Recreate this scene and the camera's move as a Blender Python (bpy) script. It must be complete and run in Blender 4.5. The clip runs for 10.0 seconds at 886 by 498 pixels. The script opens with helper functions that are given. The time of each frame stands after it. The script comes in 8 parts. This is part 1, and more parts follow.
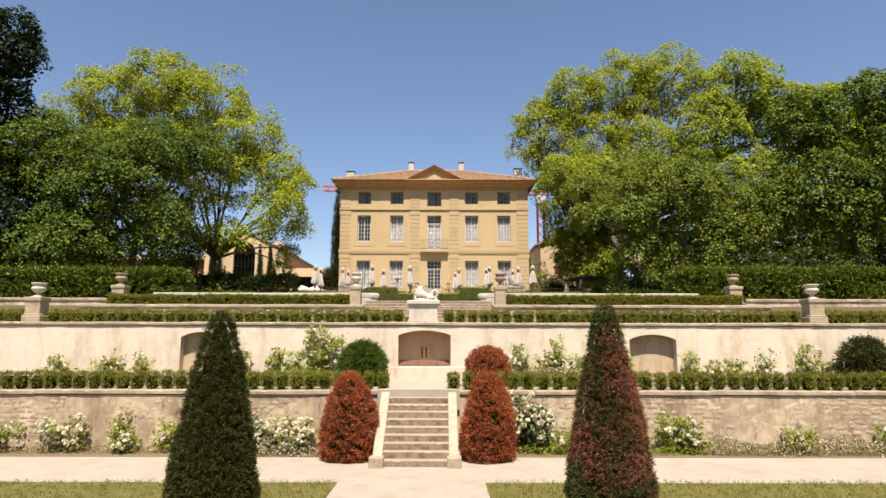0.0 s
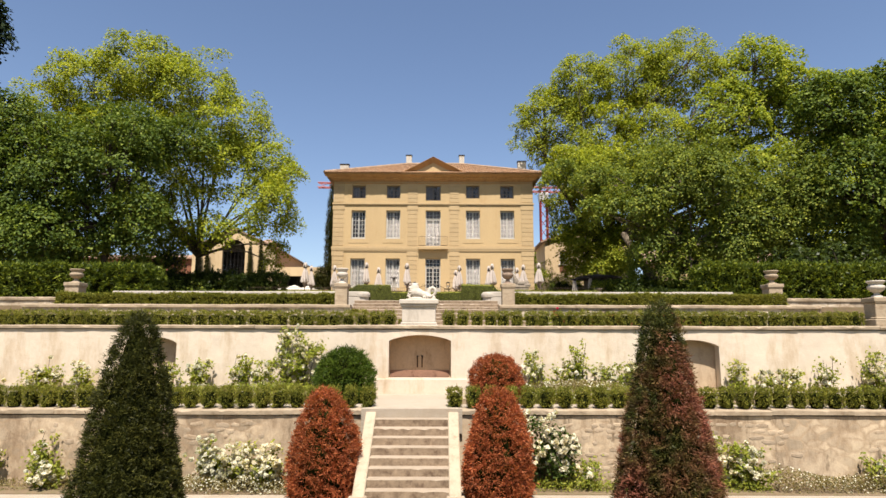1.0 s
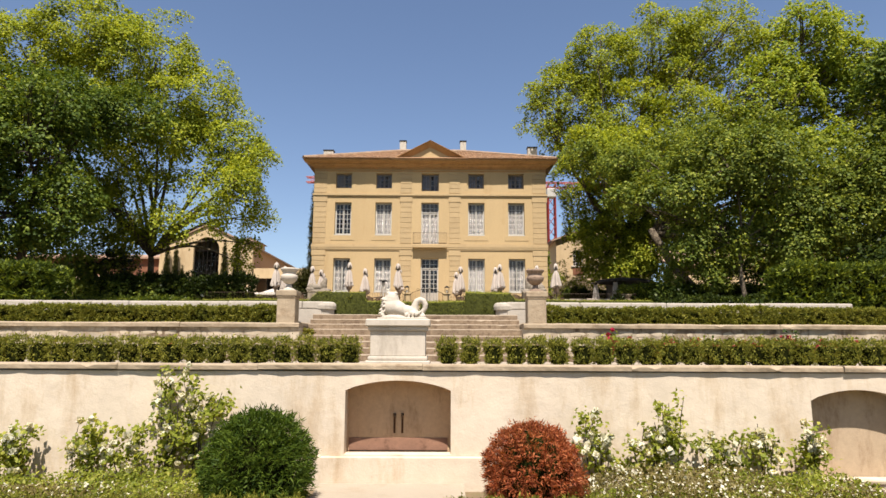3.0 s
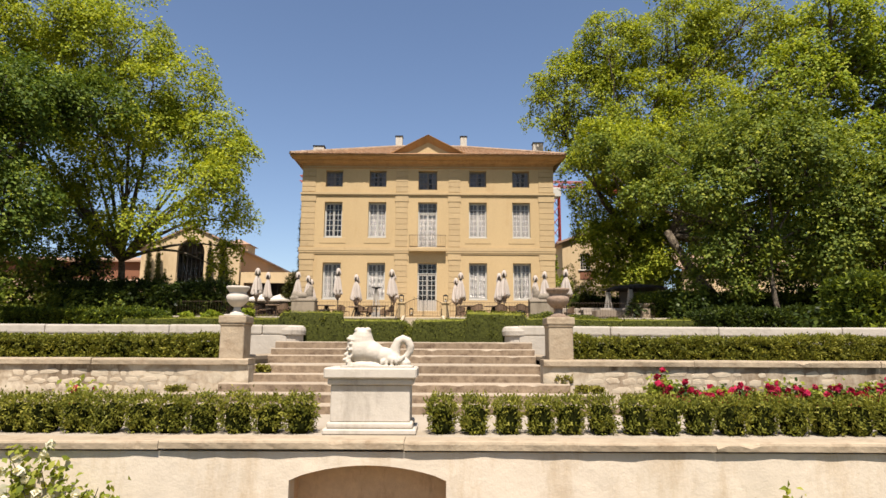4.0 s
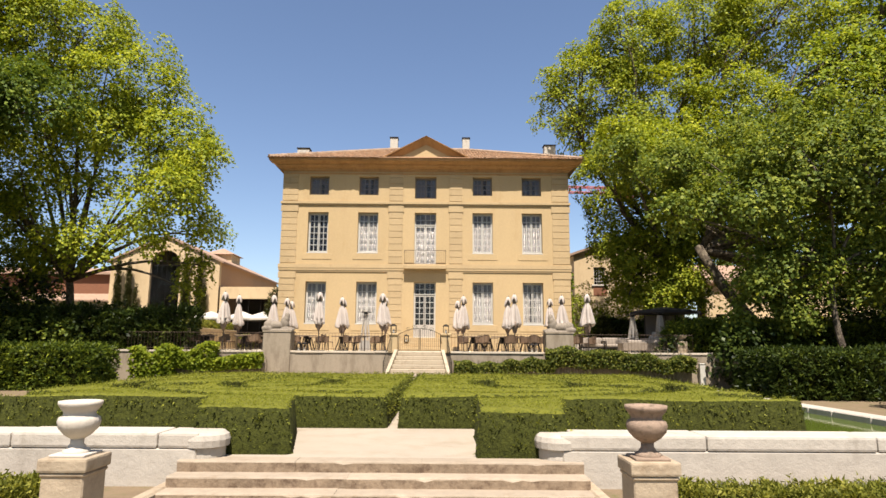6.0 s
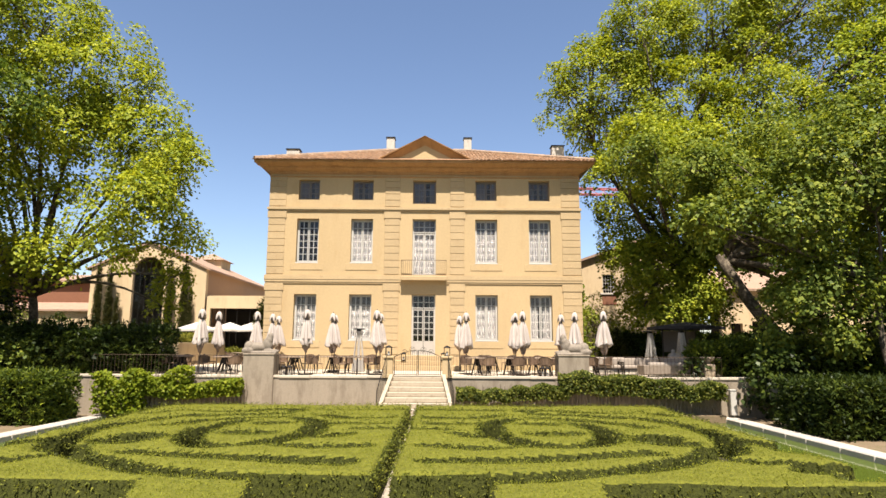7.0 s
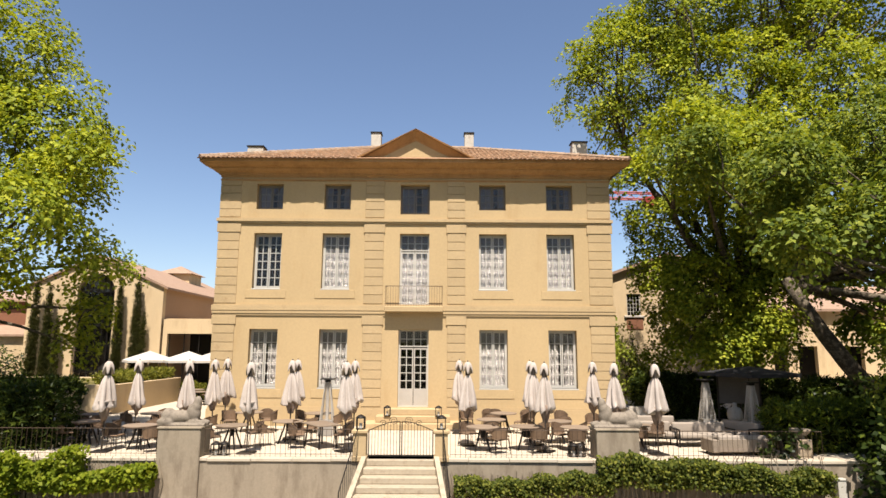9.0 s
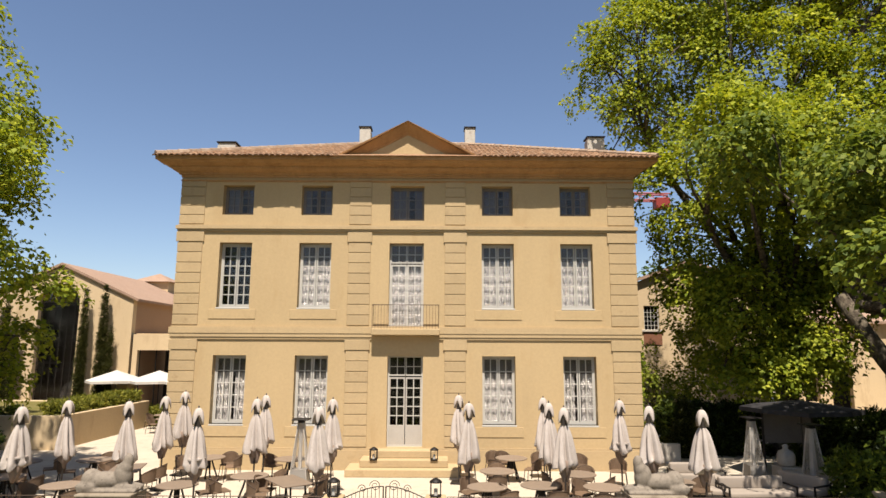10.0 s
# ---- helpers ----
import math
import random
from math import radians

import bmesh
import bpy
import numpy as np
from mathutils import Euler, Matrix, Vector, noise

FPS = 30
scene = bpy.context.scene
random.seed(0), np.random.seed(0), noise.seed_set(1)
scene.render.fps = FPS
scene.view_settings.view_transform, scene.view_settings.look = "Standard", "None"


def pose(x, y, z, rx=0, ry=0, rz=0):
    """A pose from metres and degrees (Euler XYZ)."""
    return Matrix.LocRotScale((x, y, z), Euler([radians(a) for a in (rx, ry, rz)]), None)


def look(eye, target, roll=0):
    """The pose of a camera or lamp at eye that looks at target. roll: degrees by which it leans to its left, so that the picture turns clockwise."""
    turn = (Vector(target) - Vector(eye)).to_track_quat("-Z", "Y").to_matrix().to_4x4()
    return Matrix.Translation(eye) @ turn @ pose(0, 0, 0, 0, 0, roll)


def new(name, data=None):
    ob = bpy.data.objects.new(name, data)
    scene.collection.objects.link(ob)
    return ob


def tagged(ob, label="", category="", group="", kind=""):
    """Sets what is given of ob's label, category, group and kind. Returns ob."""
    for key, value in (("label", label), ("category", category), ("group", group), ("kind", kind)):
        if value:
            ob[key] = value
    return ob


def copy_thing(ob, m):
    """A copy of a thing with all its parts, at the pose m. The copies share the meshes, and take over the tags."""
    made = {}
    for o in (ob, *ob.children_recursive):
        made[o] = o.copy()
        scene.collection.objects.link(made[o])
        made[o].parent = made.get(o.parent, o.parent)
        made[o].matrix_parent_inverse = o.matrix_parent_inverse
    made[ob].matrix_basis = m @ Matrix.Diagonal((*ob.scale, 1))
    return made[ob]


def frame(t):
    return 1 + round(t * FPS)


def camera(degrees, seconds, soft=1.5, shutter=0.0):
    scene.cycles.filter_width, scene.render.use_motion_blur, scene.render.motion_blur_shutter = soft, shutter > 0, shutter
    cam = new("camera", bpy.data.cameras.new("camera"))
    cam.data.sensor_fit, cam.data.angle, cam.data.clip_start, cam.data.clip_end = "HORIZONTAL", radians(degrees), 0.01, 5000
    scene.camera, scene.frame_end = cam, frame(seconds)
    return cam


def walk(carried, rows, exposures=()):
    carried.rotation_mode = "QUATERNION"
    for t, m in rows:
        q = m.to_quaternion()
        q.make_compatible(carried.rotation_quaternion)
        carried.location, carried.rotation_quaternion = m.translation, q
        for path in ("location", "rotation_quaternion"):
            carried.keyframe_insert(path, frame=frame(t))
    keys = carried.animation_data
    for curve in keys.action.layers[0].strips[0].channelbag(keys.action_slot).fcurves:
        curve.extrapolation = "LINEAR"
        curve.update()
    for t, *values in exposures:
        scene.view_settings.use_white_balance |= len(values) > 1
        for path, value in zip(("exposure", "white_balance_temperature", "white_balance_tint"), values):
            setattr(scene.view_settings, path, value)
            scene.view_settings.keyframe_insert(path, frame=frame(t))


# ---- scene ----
cam = camera(71.0, 10.0, 1.5)
# seconds, x, y, z, yaw, pitch, roll
ROWS = [
    (0.0, 0.732, -8.377, 3.142, -0.088, 8.539, -0.120),
    (0.5, 0.757, -6.663, 3.205, -0.090, 8.586, -0.142),
    (1.0, 0.757, -4.943, 3.305, -0.118, 8.647, -0.121),
    (1.5, 0.767, -3.137, 3.429, -0.130, 8.737, -0.102),
    (2.0, 0.803, -1.266, 3.608, -0.131, 8.785, -0.093),
    (3.5, 0.907, 4.268, 4.507, -0.190, 8.879, -0.301),
    (4.0, 0.965, 5.950, 4.922, -0.160, 8.880, -0.270),
    (4.5, 0.971, 7.459, 5.351, -0.145, 8.940, -0.238),
    (5.0, 0.974, 8.689, 5.766, -0.157, 9.035, -0.282),
    (5.5, 0.982, 9.716, 6.158, -0.164, 9.068, -0.372),
    (7.0, 0.912, 13.618, 7.600, -0.254, 8.997, -0.315),
    (7.5, 0.981, 15.142, 8.090, -0.181, 9.067, -0.300),
    (8.0, 1.043, 16.835, 8.581, -0.163, 9.095, -0.318),
    (8.5, 1.084, 18.598, 9.090, -0.207, 9.081, -0.318),
    (9.0, 1.150, 20.439, 9.601, -0.221, 9.125, -0.299),
    (9.5, 1.216, 22.305, 10.131, -0.219, 9.154, -0.275),
    (10.0, 1.302, 24.167, 10.638, -0.162, 9.162, -0.251),
]
walk(cam, [(t, pose(x, y, z, 90 + pitch, roll, yaw)) for t, x, y, z, yaw, pitch, roll in ROWS], exposures=[(0.0, 1.08, 6500, 14), (2.0, 1.08, 6500, 14), (3.5, 1.0, 6500, 14), (4.5, 1.02, 6500, 14), (5.5, 1.06, 6500, 14), (7.0, 1.35, 6500, 14), (8.5, 1.22, 6500, 14), (9.5, 1.0, 6500, 14), (10.0, 0.93, 6500, 14)])

# ---------- world, sun ----------
SUN_EL, SUN_AZ = 63.0, 1.5      # degrees up, degrees east of due south
sun_dir = Vector((math.sin(radians(SUN_AZ)) * math.cos(radians(SUN_EL)), -math.cos(radians(SUN_AZ)) * math.cos(radians(SUN_EL)), math.sin(radians(SUN_EL))))
world = bpy.data.worlds.new("sky")
scene.world = world
scene.view_settings.exposure = 1.05
world.use_nodes = True
wn = world.node_tree.nodes
sky = wn.new("ShaderNodeTexSky")
sky.sky_type = "NISHITA"
sky.sun_disc = False
sky.sun_elevation = radians(SUN_EL)
sky.sun_rotation = math.atan2(sun_dir.x, sun_dir.y)
sky.altitude = 250.0
sky.air_density, sky.dust_density, sky.ozone_density = 1.0, 0.7, 1.4
wn["Background"].inputs["Strength"].default_value = 0.071
world.node_tree.links.new(sky.outputs[0], wn["Background"].inputs["Color"])
sun_data = bpy.data.lights.new("sun", "SUN")
sun_data.energy, sun_data.angle, sun_data.color = 5.0, radians(0.53), (1.0, 0.95, 0.87)
sun_ob = new("sun", sun_data)
sun_ob.matrix_world = look(tuple(sun_dir * 60), (0, 0, 0))


# ---------- materials ----------
def nodes_of(name):
    m = bpy.data.materials.new(name)
    m.use_nodes = True
    return m, m.node_tree.nodes, m.node_tree.links


def noise_node(n, l, coord, scale, detail=4.0, rough=0.6, stretch=None):
    t = n.new("ShaderNodeTexNoise")
    t.inputs["Scale"].default_value = scale
    t.inputs["Detail"].default_value = detail
    t.inputs["Roughness"].default_value = rough
    if stretch:
        mp = n.new("ShaderNodeMapping")
        mp.inputs["Scale"].default_value = stretch
        l.new(coord, mp.inputs["Vector"])
        coord = mp.outputs["Vector"]
    l.new(coord, t.inputs["Vector"])
    return t.outputs["Fac"]


def ramp(n, l, fac, stops):
    r = n.new("ShaderNodeValToRGB")
    els = r.color_ramp.elements
    while len(els) < len(stops):
        els.new(0.5)
    for e, (p, c) in zip(els, stops):
        e.position, e.color = p, (*c, 1) if len(c) == 3 else c
    l.new(fac, r.inputs["Fac"])
    return r.outputs["Color"]


def mix(n, l, fac, a, b, mode="MIX"):
    m = n.new("ShaderNodeMix")
    m.data_type, m.blend_type = "RGBA", mode
    for sock, v in ((m.inputs[0], fac), (m.inputs[6], a), (m.inputs[7], b)):
        if isinstance(v, (int, float)):
            sock.default_value = v
        elif isinstance(v, tuple):
            sock.default_value = (*v, 1)
        else:
            l.new(v, sock)
    return m.outputs[2]


def tint(c, k):
    return tuple(min(1.0, x * k) for x in c)


def warm(c):
    """Tints a surface colour warmer, so that shade looks warm under the cooler sun."""
    return (c[0], c[1] * 0.953, c[2] * 0.865)


def surface(name, base, dark=0.75, stain=None, stain_at=(0.52, 0.68), scale=1.2, fine=14.0, rough=0.85, bump=0.25, bump_scale=40.0, metal=0.0, vary=0.0, streak=False, coarse_bump=0.0, spec=0.3, k=0.53, island=0.0):
    """Mottled mineral, wood or painted surface: broad patches, fine grain, stains and relief, in metres of the world. k: overall reflectance."""
    base, stain = warm(tint(base, k)), warm(tint(stain, k)) if stain else None
    m, n, l = nodes_of(name)
    b = n["Principled BSDF"]
    geo = n.new("ShaderNodeNewGeometry").outputs["Position"]
    broad = noise_node(n, l, geo, scale, 5.0, 0.65, (1, 1, 0.35) if streak else None)
    grain = noise_node(n, l, geo, fine, 6.0, 0.7)
    col = ramp(n, l, broad, [(0.3, tint(base, dark)), (0.7, tint(base, 1.08))])
    col = mix(n, l, 0.5, col, ramp(n, l, grain, [(0.25, tint(base, dark * 0.95)), (0.75, tint(base, 1.15))]))
    if stain:
        where = ramp(n, l, noise_node(n, l, geo, scale * 2.3, 7.0, 0.72, (1, 1, 0.3) if streak else None), [(stain_at[0], (0, 0, 0)), (stain_at[1], (1, 1, 1))])
        col = mix(n, l, where, col, stain)
    if vary:
        info = n.new("ShaderNodeObjectInfo").outputs["Random"]
        col = mix(n, l, 1.0, col, ramp(n, l, info, [(0.0, (1 - vary, 1 - vary, 1 - vary)), (1.0, (1, 1, 1))]), "MULTIPLY")
    if island:
        each = n.new("ShaderNodeNewGeometry").outputs["Random Per Island"]
        col = mix(n, l, 1.0, col, ramp(n, l, each, [(0.0, (1 - island, 1 - island, 1 - island)), (1.0, (1, 1, 1))]), "MULTIPLY")
    l.new(col, b.inputs["Base Color"])
    b.inputs["Roughness"].default_value, b.inputs["Metallic"].default_value = rough, metal
    b.inputs["Specular IOR Level"].default_value = spec
    bp = n.new("ShaderNodeBump")
    bp.inputs["Strength"].default_value, bp.inputs["Distance"].default_value = bump, 0.02
    l.new(noise_node(n, l, geo, bump_scale, 5.0, 0.7), bp.inputs["Height"])
    last = bp
    if coarse_bump:
        b2 = n.new("ShaderNodeBump")
        b2.inputs["Strength"].default_value, b2.inputs["Distance"].default_value = coarse_bump, 0.08
        l.new(noise_node(n, l, geo, 5.0, 4.0, 0.6), b2.inputs["Height"])
        l.new(bp.outputs["Normal"], b2.inputs["Normal"])
        last = b2
    l.new(last.outputs["Normal"], b.inputs["Normal"])
    return m


def rubble(name, base, joint, scale=2.6, k=0.53):
    """Old rubble wall half covered with lime render: stones show through in patches."""
    base, joint = warm(tint(base, k)), warm(tint(joint, k))
    m, n, l = nodes_of(name)
    b = n["Principled BSDF"]
    geo = n.new("ShaderNodeNewGeometry").outputs["Position"]
    mp = n.new("ShaderNodeMapping")
    mp.inputs["Scale"].default_value = (1.0, 1.0, 1.6)
    l.new(geo, mp.inputs["Vector"])
    warp = n.new("ShaderNodeTexNoise")
    warp.inputs["Scale"].default_value = 3.0
    l.new(geo, warp.inputs["Vector"])
    add = n.new("ShaderNodeVectorMath")
    add.operation = "MULTIPLY_ADD"
    add.inputs[1].default_value = (0.35, 0.35, 0.35)
    l.new(warp.outputs["Color"], add.inputs[0])
    l.new(mp.outputs["Vector"], add.inputs[2])
    vo = n.new("ShaderNodeTexVoronoi")
    vo.feature = "DISTANCE_TO_EDGE"
    vo.inputs["Scale"].default_value = scale
    l.new(add.outputs[0], vo.inputs["Vector"])
    cell = n.new("ShaderNodeTexVoronoi")
    cell.inputs["Scale"].default_value = scale
    l.new(add.outputs[0], cell.inputs["Vector"])
    sep = n.new("ShaderNodeSeparateColor")
    l.new(cell.outputs["Color"], sep.inputs[0])
    stone = ramp(n, l, sep.outputs[0], [(0.0, tint(base, 0.62)), (0.5, tint(base, 0.92)), (1.0, tint(base, 1.2))])
    edge = ramp(n, l, vo.outputs["Distance"], [(0.0, (0, 0, 0)), (0.16, (1, 1, 1))])
    col = mix(n, l, edge, joint, stone)
    lime = ramp(n, l, noise_node(n, l, geo, 0.55, 6.0, 0.7), [(0.46, (0, 0, 0)), (0.68, (1, 1, 1))])
    col = mix(n, l, lime, col, tint(base, 1.12))
    dirt = ramp(n, l, noise_node(n, l, geo, 0.9, 8.0, 0.75, (1, 1, 0.45)), [(0.45, (0, 0, 0)), (0.66, (1, 1, 1))])
    col = mix(n, l, dirt, col, (0.19, 0.125, 0.072))
    drip = ramp(n, l, noise_node(n, l, geo, 2.6, 5.0, 0.7, (1, 1, 0.32)), [(0.565, (0, 0, 0)), (0.67, (0.85, 0.85, 0.85))])
    col = mix(n, l, drip, col, (0.115, 0.078, 0.045))
    grain = noise_node(n, l, geo, 26.0, 5.0, 0.7)
    col = mix(n, l, 1.0, col, ramp(n, l, grain, [(0.3, (0.82, 0.82, 0.82)), (0.7, (1, 1, 1))]), "MULTIPLY")
    l.new(col, b.inputs["Base Color"])
    b.inputs["Roughness"].default_value = 0.92
    b.inputs["Specular IOR Level"].default_value = 0.2
    hm = n.new("ShaderNodeMath")
    hm.operation = "MULTIPLY"
    inv = n.new("ShaderNodeMath")
    inv.operation = "SUBTRACT"
    inv.inputs[0].default_value = 1.0
    l.new(lime, inv.inputs[1])
    l.new(edge, hm.inputs[0])
    l.new(inv.outputs[0], hm.inputs[1])
    bp = n.new("ShaderNodeBump")
    bp.inputs["Strength"].default_value, bp.inputs["Distance"].default_value = 0.10, 0.03
    l.new(hm.outputs[0], bp.inputs["Height"])
    b2 = n.new("ShaderNodeBump")
    b2.inputs["Strength"].default_value, b2.inputs["Distance"].default_value = 0.2, 0.02
    l.new(grain, b2.inputs["Height"])
    l.new(bp.outputs["Normal"], b2.inputs["Normal"])
    l.new(b2.outputs["Normal"], b.inputs["Normal"])
    return m


def leafy(name, stops, thin=0.45, rough=0.55, patch=0.25, patch_cols=None):
    """Leaves: each one of a slightly different green, letting some light through."""
    stops = [(p, warm(tint(c, 0.79))) for p, c in stops]
    m, n, l = nodes_of(name)
    b = n["Principled BSDF"]
    g = n.new("ShaderNodeNewGeometry")
    col = ramp(n, l, g.outputs["Random Per Island"], stops)
    big = noise_node(n, l, g.outputs["Position"], patch, 3.0, 0.6)
    col = mix(n, l, 1.0, col, ramp(n, l, big, [(0.3, (0.72, 0.76, 0.72)), (0.7, (1.12, 1.08, 1.0))]), "MULTIPLY")
    if patch_cols:
        where = ramp(n, l, noise_node(n, l, g.outputs["Position"], patch_cols[1], 4.0, 0.65), [(patch_cols[2], (0, 0, 0)), (patch_cols[3], (1, 1, 1))])
        col = mix(n, l, where, col, patch_cols[0])
    l.new(col, b.inputs["Base Color"])
    b.inputs["Roughness"].default_value = rough
    b.inputs["Specular IOR Level"].default_value = 0.10
    tr = n.new("ShaderNodeBsdfTranslucent")
    l.new(mix(n, l, 1.0, col, (1.25, 1.2, 0.55), "MULTIPLY"), tr.inputs["Color"])
    sh = n.new("ShaderNodeMixShader")
    sh.inputs[0].default_value = thin
    l.new(b.outputs[0], sh.inputs[1])
    l.new(tr.outputs[0], sh.inputs[2])
    l.new(sh.outputs[0], n["Material Output"].inputs["Surface"])
    return m


def plain(name, col, rough=0.5, metal=0.0, spec=0.4):
    return surface(name, col, dark=0.88, scale=3.0, fine=30.0, rough=rough, bump=0.08, bump_scale=60.0, metal=metal, spec=spec)


# cornice and frieze coloured browner to hold the warm shade under the eaves
cornice_stone = surface("eave_shade_ochre_cornice", (0.78, 0.45, 0.20), 0.78, stain=(0.46, 0.25, 0.11), stain_at=(0.48, 0.76), scale=0.9, rough=0.92, bump=0.3, streak=True)
facade_stone = surface("ochre_render", (0.78, 0.585, 0.325), 0.85, stain=(0.66, 0.46, 0.23), stain_at=(0.55, 0.8), scale=0.5, fine=9.0, rough=0.9, bump=0.18, streak=True)
dressed_stone = surface("dressed_limestone", (0.76, 0.575, 0.33), 0.86, stain=(0.50, 0.34, 0.18), stain_at=(0.58, 0.8), scale=1.1, rough=0.9, vary=0.10)
side_render = surface("pale_ochre_render", (0.92, 0.715, 0.45), 0.88, stain=(0.72, 0.54, 0.32), scale=0.4, rough=0.9, streak=True)
cream_wall = surface("cream_lime_render", (0.84, 0.735, 0.60), 0.80, stain=(0.56, 0.42, 0.265), stain_at=(0.50, 0.70), scale=0.42, fine=3.0, rough=0.93, bump=0.14, streak=True, coarse_bump=0.14, k=0.66)
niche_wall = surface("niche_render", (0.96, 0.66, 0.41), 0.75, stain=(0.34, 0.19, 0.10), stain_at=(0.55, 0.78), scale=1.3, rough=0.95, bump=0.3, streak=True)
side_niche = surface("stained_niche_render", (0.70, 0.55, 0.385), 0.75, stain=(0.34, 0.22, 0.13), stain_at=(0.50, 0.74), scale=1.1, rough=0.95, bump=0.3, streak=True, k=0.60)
rubble_wall = rubble("rubble_with_lime", (0.75, 0.61, 0.44), (0.60, 0.46, 0.31), 2.6, 0.60)
pale_loose_stone = surface("pale_rubble_stone", (0.82, 0.70, 0.54), 0.82, stain=(0.56, 0.42, 0.28), stain_at=(0.52, 0.74), scale=2.0, fine=12.0, rough=0.93, bump=0.3, bump_scale=24, vary=0.16, k=0.58)
loose_stone = surface("rubble_stone", (0.72, 0.58, 0.42), 0.74, stain=(0.42, 0.29, 0.17), stain_at=(0.48, 0.70), scale=2.4, fine=12.0, rough=0.93, bump=0.35, bump_scale=24, vary=0.34, k=0.58)
rubble_light = rubble("pale_rubble", (0.80, 0.70, 0.55), (0.60, 0.49, 0.35), 2.6, 0.58)
old_stone = surface("weathered_limestone", (0.66, 0.54, 0.39), 0.76, stain=(0.40, 0.29, 0.185), stain_at=(0.50, 0.74), scale=1.5, fine=11.0, rough=0.92, bump=0.25, bump_scale=22, coarse_bump=0.35, vary=0.12)
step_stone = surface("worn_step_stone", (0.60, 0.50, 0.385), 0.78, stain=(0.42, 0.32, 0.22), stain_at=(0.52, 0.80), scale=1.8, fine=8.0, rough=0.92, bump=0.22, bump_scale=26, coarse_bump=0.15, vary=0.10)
# riser faces: step stone darkened for their upright-face shade, plus stain blotches
riser_stone = surface("shaded_stained_riser_stone", (0.54, 0.41, 0.285), 0.62, stain=(0.22, 0.15, 0.10), stain_at=(0.46, 0.66), scale=2.6, fine=11.0, rough=0.95, bump=0.35, bump_scale=26, coarse_bump=0.25, vary=0.12)
pale_step = surface("pale_step_stone", (0.70, 0.60, 0.45), 0.82, stain=(0.5, 0.4, 0.28), scale=2.0, rough=0.9, vary=0.08)
white_stone = surface("white_limestone", (0.82, 0.755, 0.665), 0.88, stain=(0.47, 0.425, 0.36), stain_at=(0.54, 0.80), scale=1.3, fine=7.0, rough=0.88, bump=0.12, streak=True, coarse_bump=0.12)
pool_stone = surface("mottled_pool_stone", (0.76, 0.70, 0.615), 0.86, stain=(0.50, 0.45, 0.38), stain_at=(0.54, 0.78), scale=1.1, fine=6.0, rough=0.9, bump=0.2, streak=True, coarse_bump=0.2, vary=0.10)
pink_stone = surface("rosy_carved_stone", (0.50, 0.37, 0.28), 0.75, stain=(0.25, 0.19, 0.14), scale=5.0, fine=25.0, rough=0.9, bump=0.5)
grey_stone = surface("grey_carved_stone", (0.42, 0.36, 0.29), 0.7, stain=(0.2, 0.17, 0.14), scale=5.0, fine=22.0, rough=0.92, bump=0.5)
cement = surface("grey_cement_render", (0.48, 0.405, 0.305), 0.78, stain=(0.27, 0.215, 0.155), stain_at=(0.48, 0.72), scale=1.1, rough=0.95, bump=0.25, streak=True)
gravel = surface("pale_gravel", (0.725, 0.635, 0.515), 0.84, stain=(0.56, 0.45, 0.32), stain_at=(0.48, 0.8), scale=0.6, fine=45.0, rough=0.97, bump=0.6, bump_scale=90, k=0.46)
paving = surface("pale_limestone_paving", (0.74, 0.65, 0.52), 0.85, stain=(0.60, 0.51, 0.39), scale=0.8, fine=20.0, rough=0.9, bump=0.2, vary=0.10, k=0.61)
soil = surface("dry_garden_soil", (0.34, 0.25, 0.155), 0.7, stain=(0.2, 0.2, 0.07), stain_at=(0.5, 0.7), scale=2.0, fine=30.0, rough=0.98, bump=0.8)
# ground between the parterre hedges: near black with random blotches
furrow_floor = surface("dark_furrow_floor", (0.065, 0.055, 0.022), 0.6, stain=(0.04, 0.045, 0.015), stain_at=(0.45, 0.65), scale=4.0, fine=40.0, rough=0.98, bump=0.8)
far_earth = surface("far_land", (0.24, 0.22, 0.11), 0.7, stain=(0.10, 0.13, 0.05), scale=0.05, fine=2.0, rough=0.98, bump=0.2)
lawn_base = surface("mown_lawn", (0.235, 0.21, 0.045), 0.75, stain=(0.30, 0.24, 0.09), stain_at=(0.48, 0.72), scale=1.0, fine=40.0, rough=0.95, bump=0.7, bump_scale=80)
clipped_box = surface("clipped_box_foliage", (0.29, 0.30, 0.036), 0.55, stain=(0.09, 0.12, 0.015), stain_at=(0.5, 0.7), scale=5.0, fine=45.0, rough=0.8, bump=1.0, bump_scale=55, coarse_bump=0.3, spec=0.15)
# box sides coloured darker than the tops to hold the foliage's self-shade
cut_side = surface("self_shaded_box_sides", (0.10, 0.113, 0.021), 0.4, stain=(0.03, 0.035, 0.008), stain_at=(0.46, 0.64), scale=9.0, fine=40.0, rough=0.9, bump=1.0, bump_scale=40, coarse_bump=0.6, spec=0.1)
# near-black core colour stands for the shade deep inside the foliage
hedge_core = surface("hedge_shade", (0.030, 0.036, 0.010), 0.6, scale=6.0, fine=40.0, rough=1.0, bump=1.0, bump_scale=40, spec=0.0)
roof_tile = surface("clay_roof_tile", (0.66, 0.37, 0.20), 0.55, stain=(0.90, 0.70, 0.48), stain_at=(0.52, 0.66), scale=2.6, fine=9.0, rough=0.9, bump=0.4, vary=0.4, island=0.4, k=0.58)
